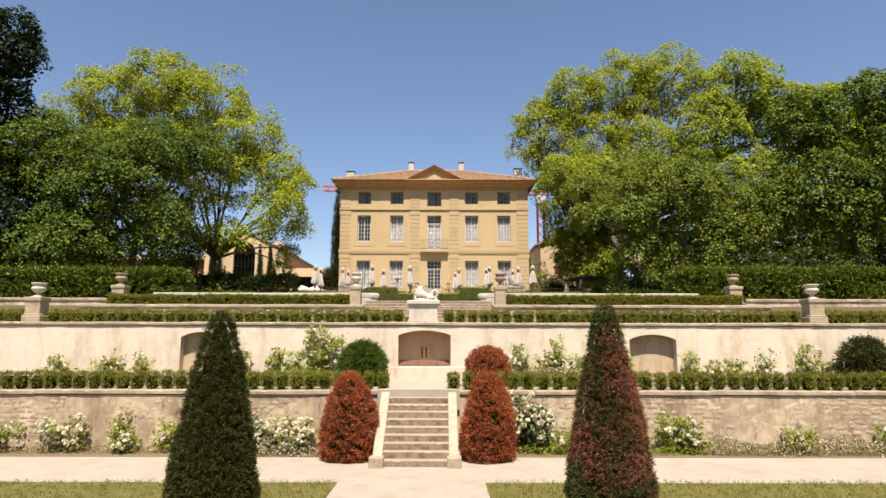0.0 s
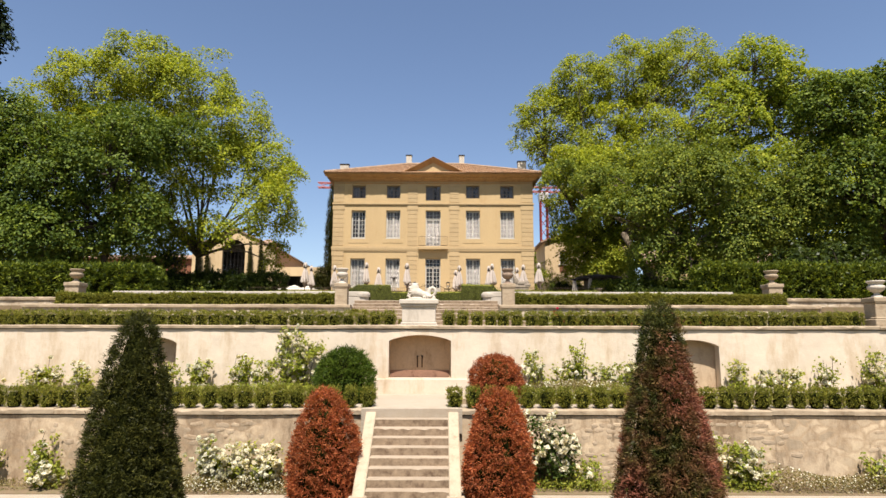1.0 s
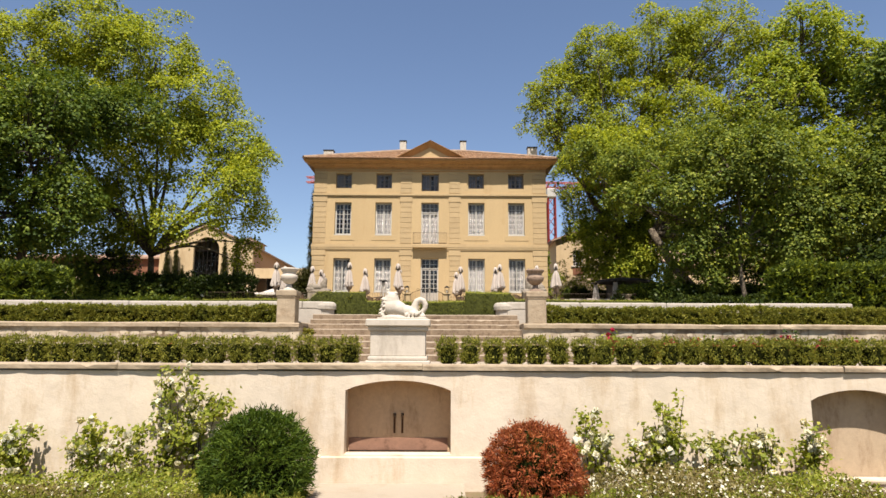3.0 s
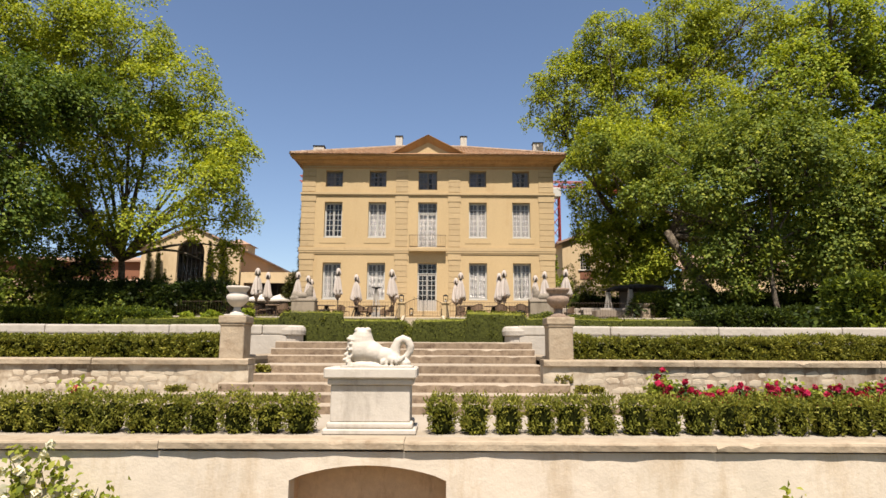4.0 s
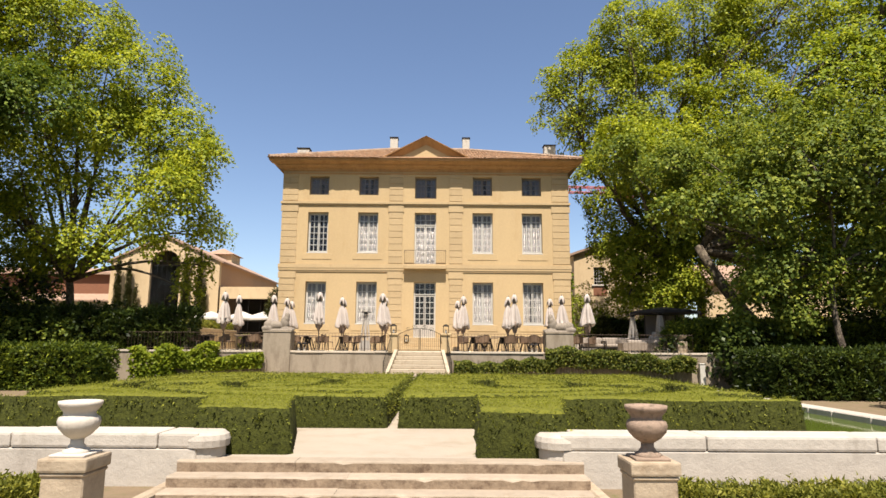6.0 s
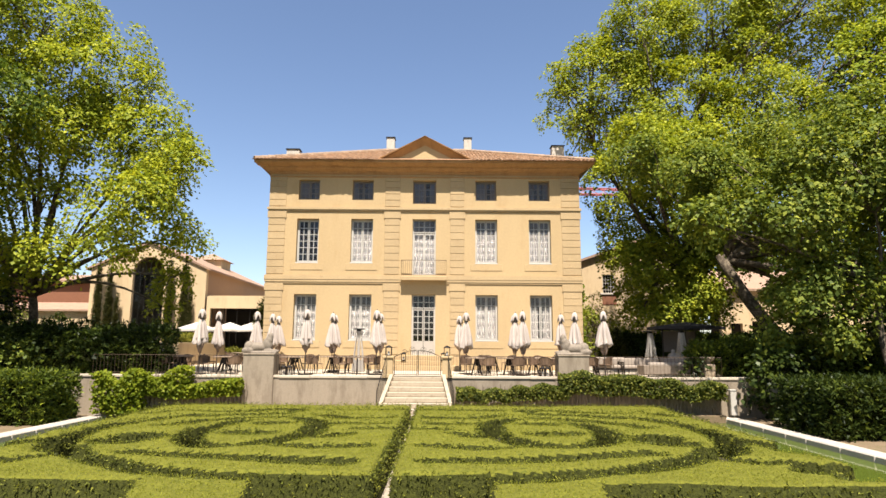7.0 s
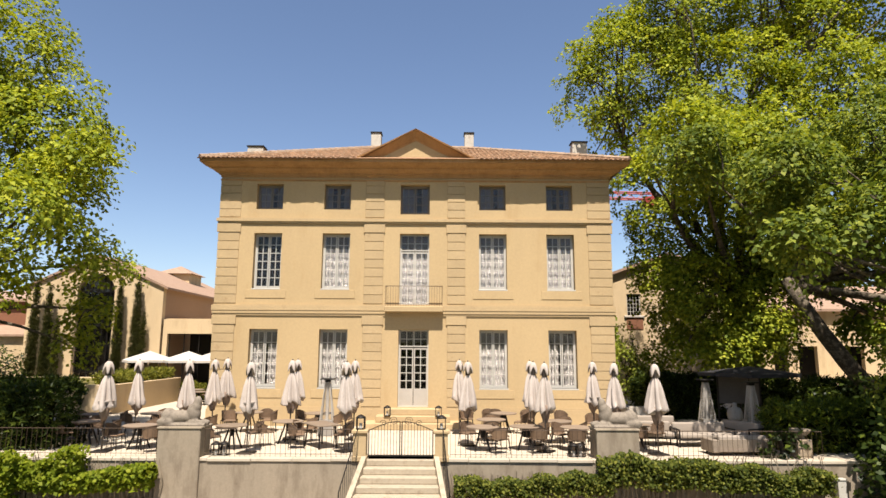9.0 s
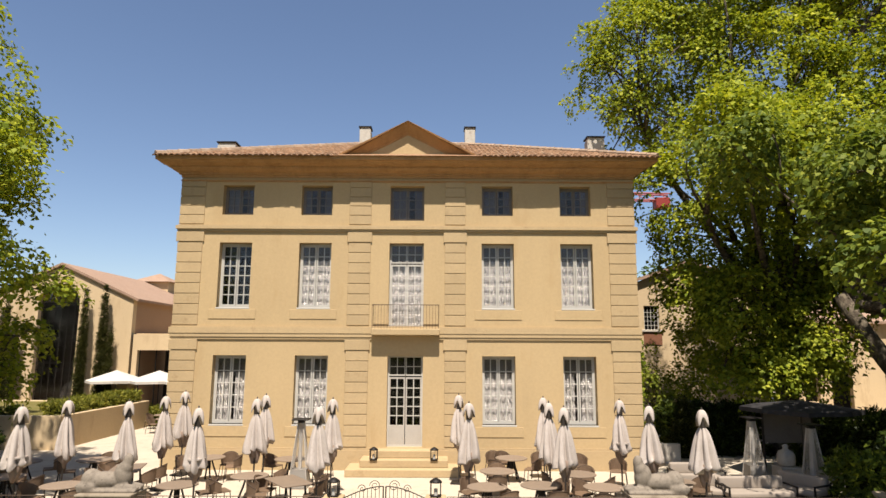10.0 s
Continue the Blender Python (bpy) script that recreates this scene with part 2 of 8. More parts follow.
ridge_clay = surface("mortared_ridge_clay", (0.78, 0.58, 0.42), 0.6, stain=(0.50, 0.30, 0.18), stain_at=(0.5, 0.66), scale=3.0, rough=0.92, bump=0.4, island=0.3)
roof_pink = surface("sun_bleached_roof_tile", (0.58, 0.40, 0.29), 0.78, stain=(0.42, 0.25, 0.16), scale=2.0, fine=16.0, rough=0.92, bump=0.5)
white_paint = plain("white_window_paint", (0.78, 0.76, 0.70), 0.45)
door_paint = plain("pale_grey_door_paint", (0.70, 0.66, 0.60), 0.45)
chimney_white = surface("limewashed_chimney", (0.80, 0.76, 0.68), 0.88, stain=(0.55, 0.48, 0.4), scale=2.0, rough=0.9)
dark_iron = plain("dark_wrought_iron", (0.035, 0.03, 0.026), 0.55, 0.6)
rust_iron = plain("brown_iron", (0.13, 0.085, 0.055), 0.6, 0.4)
pole_wood = plain("dark_pole", (0.055, 0.042, 0.032), 0.5)
canvas = surface("greige_umbrella_canvas", (0.76, 0.675, 0.615), 0.85, stain=(0.55, 0.46, 0.41), stain_at=(0.55, 0.8), scale=4.0, fine=60.0, rough=0.95, bump=0.2, bump_scale=20)
white_canvas = surface("white_umbrella_canvas", (0.84, 0.80, 0.74), 0.93, scale=2.0, fine=40.0, rough=0.9, bump=0.1)
# inner folds: darker and browner than the outer canvas
fold_canvas = surface("brownish_fold_canvas", (0.40, 0.30, 0.24), 0.85, scale=4.0, fine=60.0, rough=0.95, bump=0.2, bump_scale=20)
wicker = surface("brown_wicker", (0.36, 0.235, 0.145), 0.65, scale=9.0, fine=70.0, rough=0.75, bump=0.6, bump_scale=120, vary=0.45)
table_top = surface("taupe_table_top", (0.42, 0.32, 0.235), 0.8, scale=5.0, fine=40.0, rough=0.6, vary=0.2)
woven_taupe = surface("taupe_woven_resin", (0.40, 0.33, 0.26), 0.7, scale=8.0, fine=80.0, rough=0.8, bump=0.5, bump_scale=110)
cushion = surface("oatmeal_cushion", (0.52, 0.45, 0.38), 0.85, scale=3.0, fine=60.0, rough=0.95, bump=0.3)
bark = surface("mottled_bark", (0.15, 0.118, 0.085), 0.5, stain=(0.28, 0.235, 0.17), stain_at=(0.48, 0.58), scale=2.2, fine=12.0, rough=0.95, bump=0.8, coarse_bump=0.6)
dark_bark = surface("dark_bark", (0.085, 0.066, 0.05), 0.6, scale=3.0, fine=14.0, rough=0.95, bump=0.8)
pale_stem = surface("pale_woody_stem", (0.44, 0.36, 0.26), 0.6, scale=4.0, fine=20.0, rough=0.95, bump=0.5)
# near-black rooms: the missing light indoors is put into the colour
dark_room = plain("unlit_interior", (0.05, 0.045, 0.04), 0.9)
terracotta = surface("terracotta", (0.36, 0.16, 0.09), 0.8, scale=4.0, rough=0.85)
red_steel = plain("red_painted_steel", (0.42, 0.05, 0.03), 0.5)
curtain_cloth = surface("white_net_curtain", (0.74, 0.71, 0.70), 0.70, scale=4.0, fine=30.0, rough=0.95, bump=0.4, bump_scale=9.0)
blue_grey_cloth = surface("blue_grey_curtain", (0.31, 0.285, 0.285), 0.8, scale=3.0, rough=0.95)
# attic frames painted dark grey for the shade of the eaves
attic_paint = plain("shaded_attic_paint", (0.30, 0.26, 0.22), 0.6)
plain_grey_cloth = surface("grey_cloth_sheet", (0.30, 0.27, 0.25), 0.85, scale=2.0, rough=0.95)

glass, gn, gl = nodes_of("window_glass")
gb = gn["Principled BSDF"]
gb.inputs["Roughness"].default_value, gb.inputs["Transmission Weight"].default_value, gb.inputs["IOR"].default_value = 0.03, 1.0, 1.35
water, an, al = nodes_of("green_pool_water")
ab = an["Principled BSDF"]
ab.inputs["Base Color"].default_value = (0.075, 0.10, 0.014, 1)
ab.inputs["Roughness"].default_value, ab.inputs["Specular IOR Level"].default_value = 0.06, 0.5
abp = an.new("ShaderNodeBump")
abp.inputs["Strength"].default_value, abp.inputs["Distance"].default_value = 0.12, 0.02
al.new(noise_node(an, al, an.new("ShaderNodeNewGeometry").outputs["Position"], 5.0, 3.0), abp.inputs["Height"])
al.new(abp.outputs["Normal"], ab.inputs["Normal"])

plane_leaf = leafy("plane_tree_leaf", [(0.0, (0.18, 0.26, 0.03)), (0.5, (0.29, 0.365, 0.04)), (1.0, (0.48, 0.52, 0.06))], 0.38, patch=0.5)
bright_leaf = leafy("young_plane_leaf", [(0.0, (0.16, 0.225, 0.024)), (0.5, (0.32, 0.385, 0.038)), (1.0, (0.52, 0.55, 0.06))], 0.38, patch=0.5)
ash_leaf = leafy("dark_ash_leaf", [(0.0, (0.056, 0.10, 0.018)), (0.6, (0.108, 0.165, 0.03)), (1.0, (0.235, 0.30, 0.05))], 0.32, patch=0.5)
dark_leaf = leafy("ash_tree_leaf", [(0.0, (0.095, 0.145, 0.030)), (0.6, (0.19, 0.25, 0.045)), (1.0, (0.38, 0.42, 0.07))], 0.36, patch=0.5)
pine_leaf = leafy("pine_needle", [(0.0, (0.010, 0.022, 0.010)), (1.0, (0.035, 0.055, 0.018))], 0.2, patch=0.4)
box_leaf = leafy("box_hedge_leaf", [(0.0, (0.10, 0.115, 0.02)), (0.6, (0.22, 0.235, 0.038)), (1.0, (0.40, 0.385, 0.08))], 0.35, patch=1.6)
# side leaves in a green darkened for self-shade
side_leaf = leafy("self_shaded_box_leaf", [(0.0, (0.045, 0.056, 0.012)), (0.7, (0.15, 0.172, 0.028)), (1.0, (0.33, 0.34, 0.053))], 0.28, patch=1.2)
wall_leaf = leafy("climbing_shrub_leaf", [(0.0, (0.045, 0.065, 0.014)), (0.6, (0.12, 0.15, 0.026)), (1.0, (0.27, 0.28, 0.055))], 0.4, patch=1.4)
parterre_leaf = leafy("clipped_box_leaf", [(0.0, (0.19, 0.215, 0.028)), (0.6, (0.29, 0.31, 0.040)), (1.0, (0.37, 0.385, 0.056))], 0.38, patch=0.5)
# leaf colour darkened to hold the tree shade on hedges and shrubs
shade_leaf = leafy("tree_shaded_leaf", [(0.0, (0.018, 0.032, 0.008)), (0.7, (0.045, 0.068, 0.013)), (1.0, (0.11, 0.145, 0.022))], 0.22, 0.4, patch=0.5)
laurel_leaf = leafy("laurel_leaf", [(0.0, (0.04, 0.066, 0.013)), (0.7, (0.112, 0.155, 0.022)), (1.0, (0.29, 0.345, 0.04))], 0.32, 0.4, patch=0.4)
ivy_leaf = leafy("yellow_green_creeper_leaf", [(0.0, (0.13, 0.19, 0.015)), (0.6, (0.22, 0.28, 0.022)), (1.0, (0.34, 0.38, 0.04))], 0.45, patch=0.8)
yew_leaf = leafy("yew_leaf", [(0.0, (0.022, 0.027, 0.008)), (0.7, (0.056, 0.062, 0.015)), (1.0, (0.135, 0.135, 0.032))], 0.25, 0.5, patch=1.0)
yew_mixed = leafy("half_scorched_yew_leaf", [(0.0, (0.03, 0.04, 0.013)), (0.7, (0.07, 0.085, 0.023)), (1.0, (0.16, 0.165, 0.045))], 0.2, 0.5, patch=1.0, patch_cols=((0.20, 0.07, 0.042), 0.75, 0.46, 0.62))
red_yew = leafy("rust_red_foliage", [(0.0, (0.17, 0.045, 0.022)), (0.5, (0.39, 0.108, 0.048)), (1.0, (0.62, 0.23, 0.105))], 0.38, 0.5, patch=1.2)
ball_leaf = leafy("round_shrub_leaf", [(0.0, (0.03, 0.065, 0.010)), (1.0, (0.12, 0.18, 0.022))], 0.3, patch=1.0)
rose_leaf = leafy("rose_leaf", [(0.0, (0.16, 0.21, 0.03)), (0.6, (0.33, 0.39, 0.06)), (1.0, (0.55, 0.56, 0.14))], 0.5, patch=1.5)
rose_dark = leafy("dark_rose_leaf", [(0.0, (0.03, 0.06, 0.015)), (1.0, (0.11, 0.16, 0.03))], 0.35, patch=1.5)
bed_leaf = leafy("dry_border_plant", [(0.0, (0.16, 0.13, 0.05)), (0.6, (0.24, 0.20, 0.08)), (1.0, (0.5, 0.44, 0.26))], 0.4, patch=1.0)
white_petal = leafy("white_petal", [(0.0, (0.74, 0.72, 0.58)), (1.0, (0.88, 0.87, 0.80))], 0.3, patch=1.0)
crimson_petal = leafy("crimson_petal", [(0.0, (0.32, 0.012, 0.045)), (1.0, (0.56, 0.03, 0.11))], 0.3, patch=1.0)
grass_leaf = leafy("grass_blade", [(0.0, (0.10, 0.135, 0.022)), (0.6, (0.20, 0.22, 0.042)), (1.0, (0.36, 0.31, 0.12))], 0.4, patch=0.8)
tuft_leaf = leafy("weed_tuft", [(0.0, (0.16, 0.17, 0.03)), (1.0, (0.34, 0.31, 0.08))], 0.4, patch=0.8)


# ---------- tools ----------
def mesh_from(name, bm, mat, smooth=False):
    me = bpy.data.meshes.new(name)
    bm.normal_update()
    bm.to_mesh(me)
    bm.free()
    for mm in (mat if isinstance(mat, (list, tuple)) else [mat]):
        me.materials.append(mm)
    if smooth:
        me.shade_smooth()
    return me


def thing(name, at, label, category, group="", kind=""):
    ob = new(name)
    ob.empty_display_size = 0.1
    ob.matrix_world = at if isinstance(at, Matrix) else Matrix.Translation(at)
    return tagged(ob, label, category, group, kind)


def part(name, bm, material, parent, label="", smooth=False):
    """One mesh object under a thing or part; the mesh is in the parent's own space."""
    ob = new(name, bm if isinstance(bm, bpy.types.Mesh) else mesh_from(name, bm, material, smooth))
    ob.parent = parent
    return tagged(ob, label)


def solo(name, bm, material, label, category, at=None, group="", kind="", smooth=False):
    ob = new(name, bm if isinstance(bm, bpy.types.Mesh) else mesh_from(name, bm, material, smooth))
    if at is not None:
        ob.matrix_world = at if isinstance(at, Matrix) else Matrix.Translation(at)
    return tagged(ob, label, category, group, kind)


def box(bm, x0, x1, y0, y1, z0, z1, bevel=0.0, seg=1):
    vs = [bm.verts.new(p) for p in ((x0, y0, z0), (x1, y0, z0), (x1, y1, z0), (x0, y1, z0), (x0, y0, z1), (x1, y0, z1), (x1, y1, z1), (x0, y1, z1))]
    fs = [bm.faces.new([vs[i] for i in q]) for q in ((0, 3, 2, 1), (4, 5, 6, 7), (0, 1, 5, 4), (1, 2, 6, 5), (2, 3, 7, 6), (3, 0, 4, 7))]
    if bevel:
        es = list({e for f in fs for e in f.edges})
        bmesh.ops.bevel(bm, geom=es, offset=bevel, segments=seg, affect="EDGES", profile=0.6)
    return bm


def boxed(*a, **k):
    return box(bmesh.new(), *a, **k)


def worn_slab(x0, x1, y0, y1, z0, z1, seed=0, wob=0.012, nose=0.03, chip=0.10, two=False):
    """A long stone slab with a rounded, uneven and here and there chipped front edge."""
    r = random.Random(seed)
    bm = bmesh.new()
    n = max(2, int((x1 - x0) / 0.13))
    p1, p2, p3 = (r.uniform(0, 6.28) for _ in range(3))
    rings = []
    for k in range(n + 1):
        x = x0 + (x1 - x0) * k / n
        w = wob * (0.6 * math.sin(2.3 * x + p1) + 0.5 * math.sin(5.9 * x + p2) + 0.4 * math.sin(13.0 * x + p3)) + r.uniform(-0.3, 0.3) * wob
        dz = 0.35 * wob * math.sin(1.7 * x + p2) + r.uniform(-0.2, 0.2) * wob
        c = r.uniform(0.5, 1.4) * nose if r.random() < chip else 0.0
        sec = [(y0 + 0.006 + w * 0.5, z0), (y0 + w, z1 - nose - c), (y0 + w + 0.3 * nose + c * 0.5, z1 - 0.3 * nose - c * 0.6 + dz), (y0 + w + nose + c, z1 + dz), (y1, z1 + dz * 0.3), (y1, z0)]
        rings.append([bm.verts.new((x, y, z)) for y, z in sec])
    for a, b in zip(rings, rings[1:]):
        for i in range(6):
            j = (i + 1) % 6
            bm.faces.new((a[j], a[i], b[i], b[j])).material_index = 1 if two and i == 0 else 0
    bm.faces.new(rings[0])
    bm.faces.new(rings[-1][::-1])
    bmesh.ops.recalc_face_normals(bm, faces=bm.faces[:])
    return bm


def flat_stone(seed):
    """One irregular rubble stone, slightly domed, about 1 wide and 1 high, standing proud of y = 0."""
    r = random.Random(seed)
    bm = bmesh.new()
    n = r.randint(7, 9)
    ang = [2 * math.pi * (k + r.uniform(-0.28, 0.28)) / n for k in range(n)]
    rad = [(abs(math.cos(a)) ** 3.2 + abs(math.sin(a)) ** 3.2) ** (-1 / 3.2) * 0.5 * r.uniform(0.82, 1.04) for a in ang]
    out = [bm.verts.new((q * math.cos(a), 0.01, q * math.sin(a))) for q, a in zip(rad, ang)]
    mid = [bm.verts.new((q * 0.93 * math.cos(a), -0.5 + r.uniform(-0.15, 0.15), q * 0.90 * math.sin(a))) for q, a in zip(rad, ang)]
    top = bm.verts.new((r.uniform(-0.1, 0.1), -1.0, r.uniform(-0.1, 0.1)))
    for i in range(n):
        j = (i + 1) % n
        bm.faces.new((out[i], out[j], mid[j], mid[i]))
        bm.faces.new((mid[i], mid[j], top))
    bmesh.ops.recalc_face_normals(bm, faces=bm.faces[:])
    return bm


def tube(bm, pts, radii, sides=8, cap=True):
    """A tapered tube along points."""
    pts = [Vector(p) for p in pts]
    rings = []
    for i, p in enumerate(pts):
        d = (pts[min(i + 1, len(pts) - 1)] - pts[max(i - 1, 0)]).normalized()
        u = d.cross(Vector((0.13, 0.97, 0.2)) if abs(d.y) < 0.9 else Vector((1, 0, 0))).normalized()
        v = d.cross(u)
        r = radii[i] if isinstance(radii, (list, tuple)) else radii
        rings.append([bm.verts.new(p + (u * math.cos(a) + v * math.sin(a)) * r) for a in (2 * math.pi * k / sides for k in range(sides))])
    for a, b in zip(rings, rings[1:]):
        for k in range(sides):
            bm.faces.new((a[k], a[(k + 1) % sides], b[(k + 1) % sides], b[k]))
    if cap:
        bm.faces.new(rings[0][::-1])
        bm.faces.new(rings[-1])
    return bm


def lathe(bm, prof, sides=24, cx=0.0, cy=0.0, wave=None):
    """Turns a profile of (radius, z) round the vertical; wave(angle, i) scales the radius."""
    rings = []
    for i, (r, z) in enumerate(prof):
        rings.append([bm.verts.new((cx + r * (wave(a, i) if wave else 1) * math.cos(a), cy + r * (wave(a, i) if wave else 1) * math.sin(a), z)) for a in (2 * math.pi * k / sides for k in range(sides))])
    for a, b in zip(rings, rings[1:]):
        for k in range(sides):
            bm.faces.new((a[k], a[(k + 1) % sides], b[(k + 1) % sides], b[k]))
    bm.faces.new(rings[0][::-1])
    bm.faces.new(rings[-1])
    return bm


def mesh_arrays(name, verts, faces, mat, per=4):
    """A mesh from numpy arrays of equal-sided faces."""
    me = bpy.data.meshes.new(name)
    verts = np.ascontiguousarray(verts, dtype=np.float32).reshape(-1, 3)
    faces = np.ascontiguousarray(faces, dtype=np.int32).reshape(-1, per)
    me.vertices.add(len(verts))
    me.vertices.foreach_set("co", verts.ravel())
    me.loops.add(faces.size)
    me.loops.foreach_set("vertex_index", faces.ravel())
    me.polygons.add(len(faces))
    me.polygons.foreach_set("loop_start", np.arange(0, faces.size, per, dtype=np.int32))
    me.materials.append(mat)
    me.update(calc_edges=True)
    return me


def unit(v):
    return v / (np.linalg.norm(v, axis=-1, keepdims=True) + 1e-9)


def leaves(name, pts, nrm, size, mat, rng, spread=0.7, long=1.5, droop=0.0):
    """One small folded-flat leaf at each point, facing roughly along its normal."""
    n = len(pts)
    d = unit(nrm + spread * rng.normal(size=(n, 3)))
    t = rng.normal(size=(n, 3))
    t[:, 2] -= droop
    u = unit(t - (t * d).sum(1, keepdims=True) * d)
    v = np.cross(d, u)
    s = size * rng.uniform(0.6, 1.35, (n, 1))
    w = s / long
    bend = d * s * 0.18
    q = np.stack([pts - u * s * 0.5 - bend, pts + v * w * 0.5, pts + u * s * 0.5 - bend, pts - v * w * 0.5], 1)
    return mesh_arrays(name, q, np.arange(4 * n), mat)


def sprays(name, pts, nrm, per, reach, size, mat, rng, fan=0.7, long=3.0):
    """Small tufts: at each point a fan of narrow pointed leaves standing outwards."""
    n = len(pts)
    axis = unit(nrm + 0.35 * rng.normal(size=(n, 3)))
    own = np.repeat(np.arange(n), per)
    m = len(own)
    u = unit(axis[own] + fan * rng.normal(size=(m, 3)))
    start = pts[own] + axis[own] * rng.uniform(-0.6, 0.6, (m, 1)) * reach + rng.normal(size=(m, 3)) * reach * 0.7
    side = unit(np.cross(u, rng.normal(size=(m, 3))))
    ln = size * rng.uniform(0.6, 1.3, (m, 1))
    q = np.stack([start - side * ln / long * 0.5, start + side * ln / long * 0.5, start + u * ln], 1)
    return mesh_arrays(name, q, np.arange(3 * m), mat, 3)


def shell_points(rng, n, rx, ry, rz, inner=0.8):
    d = unit(rng.normal(size=(n, 3)))
    r = rng.uniform(inner ** 3, 1.0, (n, 1)) ** (1 / 3)
    return d * r * np.array([rx, ry, rz]), d


def lumpy(n3, seed, scale):
    """A cheap smooth random field between -1 and 1 at points."""
    r = np.random.default_rng(seed)
    out = np.zeros(len(n3))
    for k in range(6):
        w = r.normal(size=3) * scale * (0.6 + 0.35 * k)
        out += np.sin(n3 @ w + r.uniform(0, 6.28)) / (1 + 0.35 * k)
    return out / 3.2


def box_surface(rng, n, x0, x1, y0, y1, z0, z1):
    """Points and normals spread over a block's four sides and top."""
    dx, dy, dz = x1 - x0, y1 - y0, z1 - z0
    areas = np.array([dx * dz, dx * dz, dy * dz, dy * dz, dx * dy])
    pick = rng.choice(5, size=n, p=areas / areas.sum())
    a, b = rng.random(n), rng.random(n)
    p = np.zeros((n, 3))
    nr = np.zeros((n, 3))
    for k, (fx, fy, fz, nn) in enumerate((
            (lambda a, b: x0 + a * dx, lambda a, b: y0 + 0 * a, lambda a, b: z0 + b * dz, (0, -1, 0.25)),
            (lambda a, b: x0 + a * dx, lambda a, b: y1 + 0 * a, lambda a, b: z0 + b * dz, (0, 1, 0.25)),
            (lambda a, b: x0 + 0 * a, lambda a, b: y0 + a * dy, lambda a, b: z0 + b * dz, (-1, 0, 0.25)),
            (lambda a, b: x1 + 0 * a, lambda a, b: y0 + a * dy, lambda a, b: z0 + b * dz, (1, 0, 0.25)),
            (lambda a, b: x0 + a * dx, lambda a, b: y0 + b * dy, lambda a, b: z1 + 0 * a, (0, 0, 1)))):
        m = pick == k
        p[m] = np.stack([fx(a[m], b[m]), fy(a[m], b[m]), fz(a[m], b[m])], 1)
        nr[m] = nn
    return p, unit(nr)


def hedge(name, x0, x1, y0, y1, z0, z1, label, mat, seed, leaf=0.05, cover=1.5, rough=0.05, group="", plant=0.0):
    """A clipped hedge: a leafless core, near black for the shade inside, under a skin of leaf tufts, with an uneven
    surface; plant: width of the single plants.
    """
    rng = np.random.default_rng(seed)
    ob = thing(name, (x0, y0, z0), label, "hedge", group)
    X, Y, Z = x1 - x0, y1 - y0, z1 - z0
    c = leaf * 0.8 + rough * 0.9 + (0.05 if plant else 0)
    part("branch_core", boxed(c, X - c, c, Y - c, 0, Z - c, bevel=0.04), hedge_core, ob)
    area = 2 * X * Z + 2 * Y * Z + X * Y
    p, nr = box_surface(rng, int(area * cover * 0.36 / leaf ** 2), 0, X, 0, Y, 0, Z)
    p = p + nr * (rough * lumpy(p + seed, seed, 2.2)[:, None] + rough * 0.7 * lumpy(p, seed + 1, 7.0)[:, None] + rng.normal(size=(len(p), 1)) * leaf * 0.35)
    if plant:
        ph = p[:, 0] / plant + 0.25 * np.sin(p[:, 0] * 2.1 + seed)
        p = p - nr * (0.09 * (1 - np.abs(np.sin(math.pi * ph)) ** 0.45))[:, None]
        p[:, 2] -= 0.04 * (np.sin(np.floor(ph) * 12.9) > 0.3) * (nr[:, 2] > 0.9)
    p[:, 2] = np.maximum(p[:, 2], 0.02)
    part("foliage", sprays("foliage", p, nr, 12, leaf * 0.9, leaf * 1.5, mat, rng, 0.8, 2.1), None, ob)
    return ob


def limb_points(rng, a, b, sag, n=6):
    a, b = np.array(a, float), np.array(b, float)
    side = rng.normal(size=3) * np.linalg.norm(b - a) * 0.07
    out = []
    for k in range(n):
        s = k / (n - 1)
        out.append(a + (b - a) * s + side * math.sin(math.pi * s) + np.array([0, 0, sag * math.sin(math.pi * s)]))
    return out


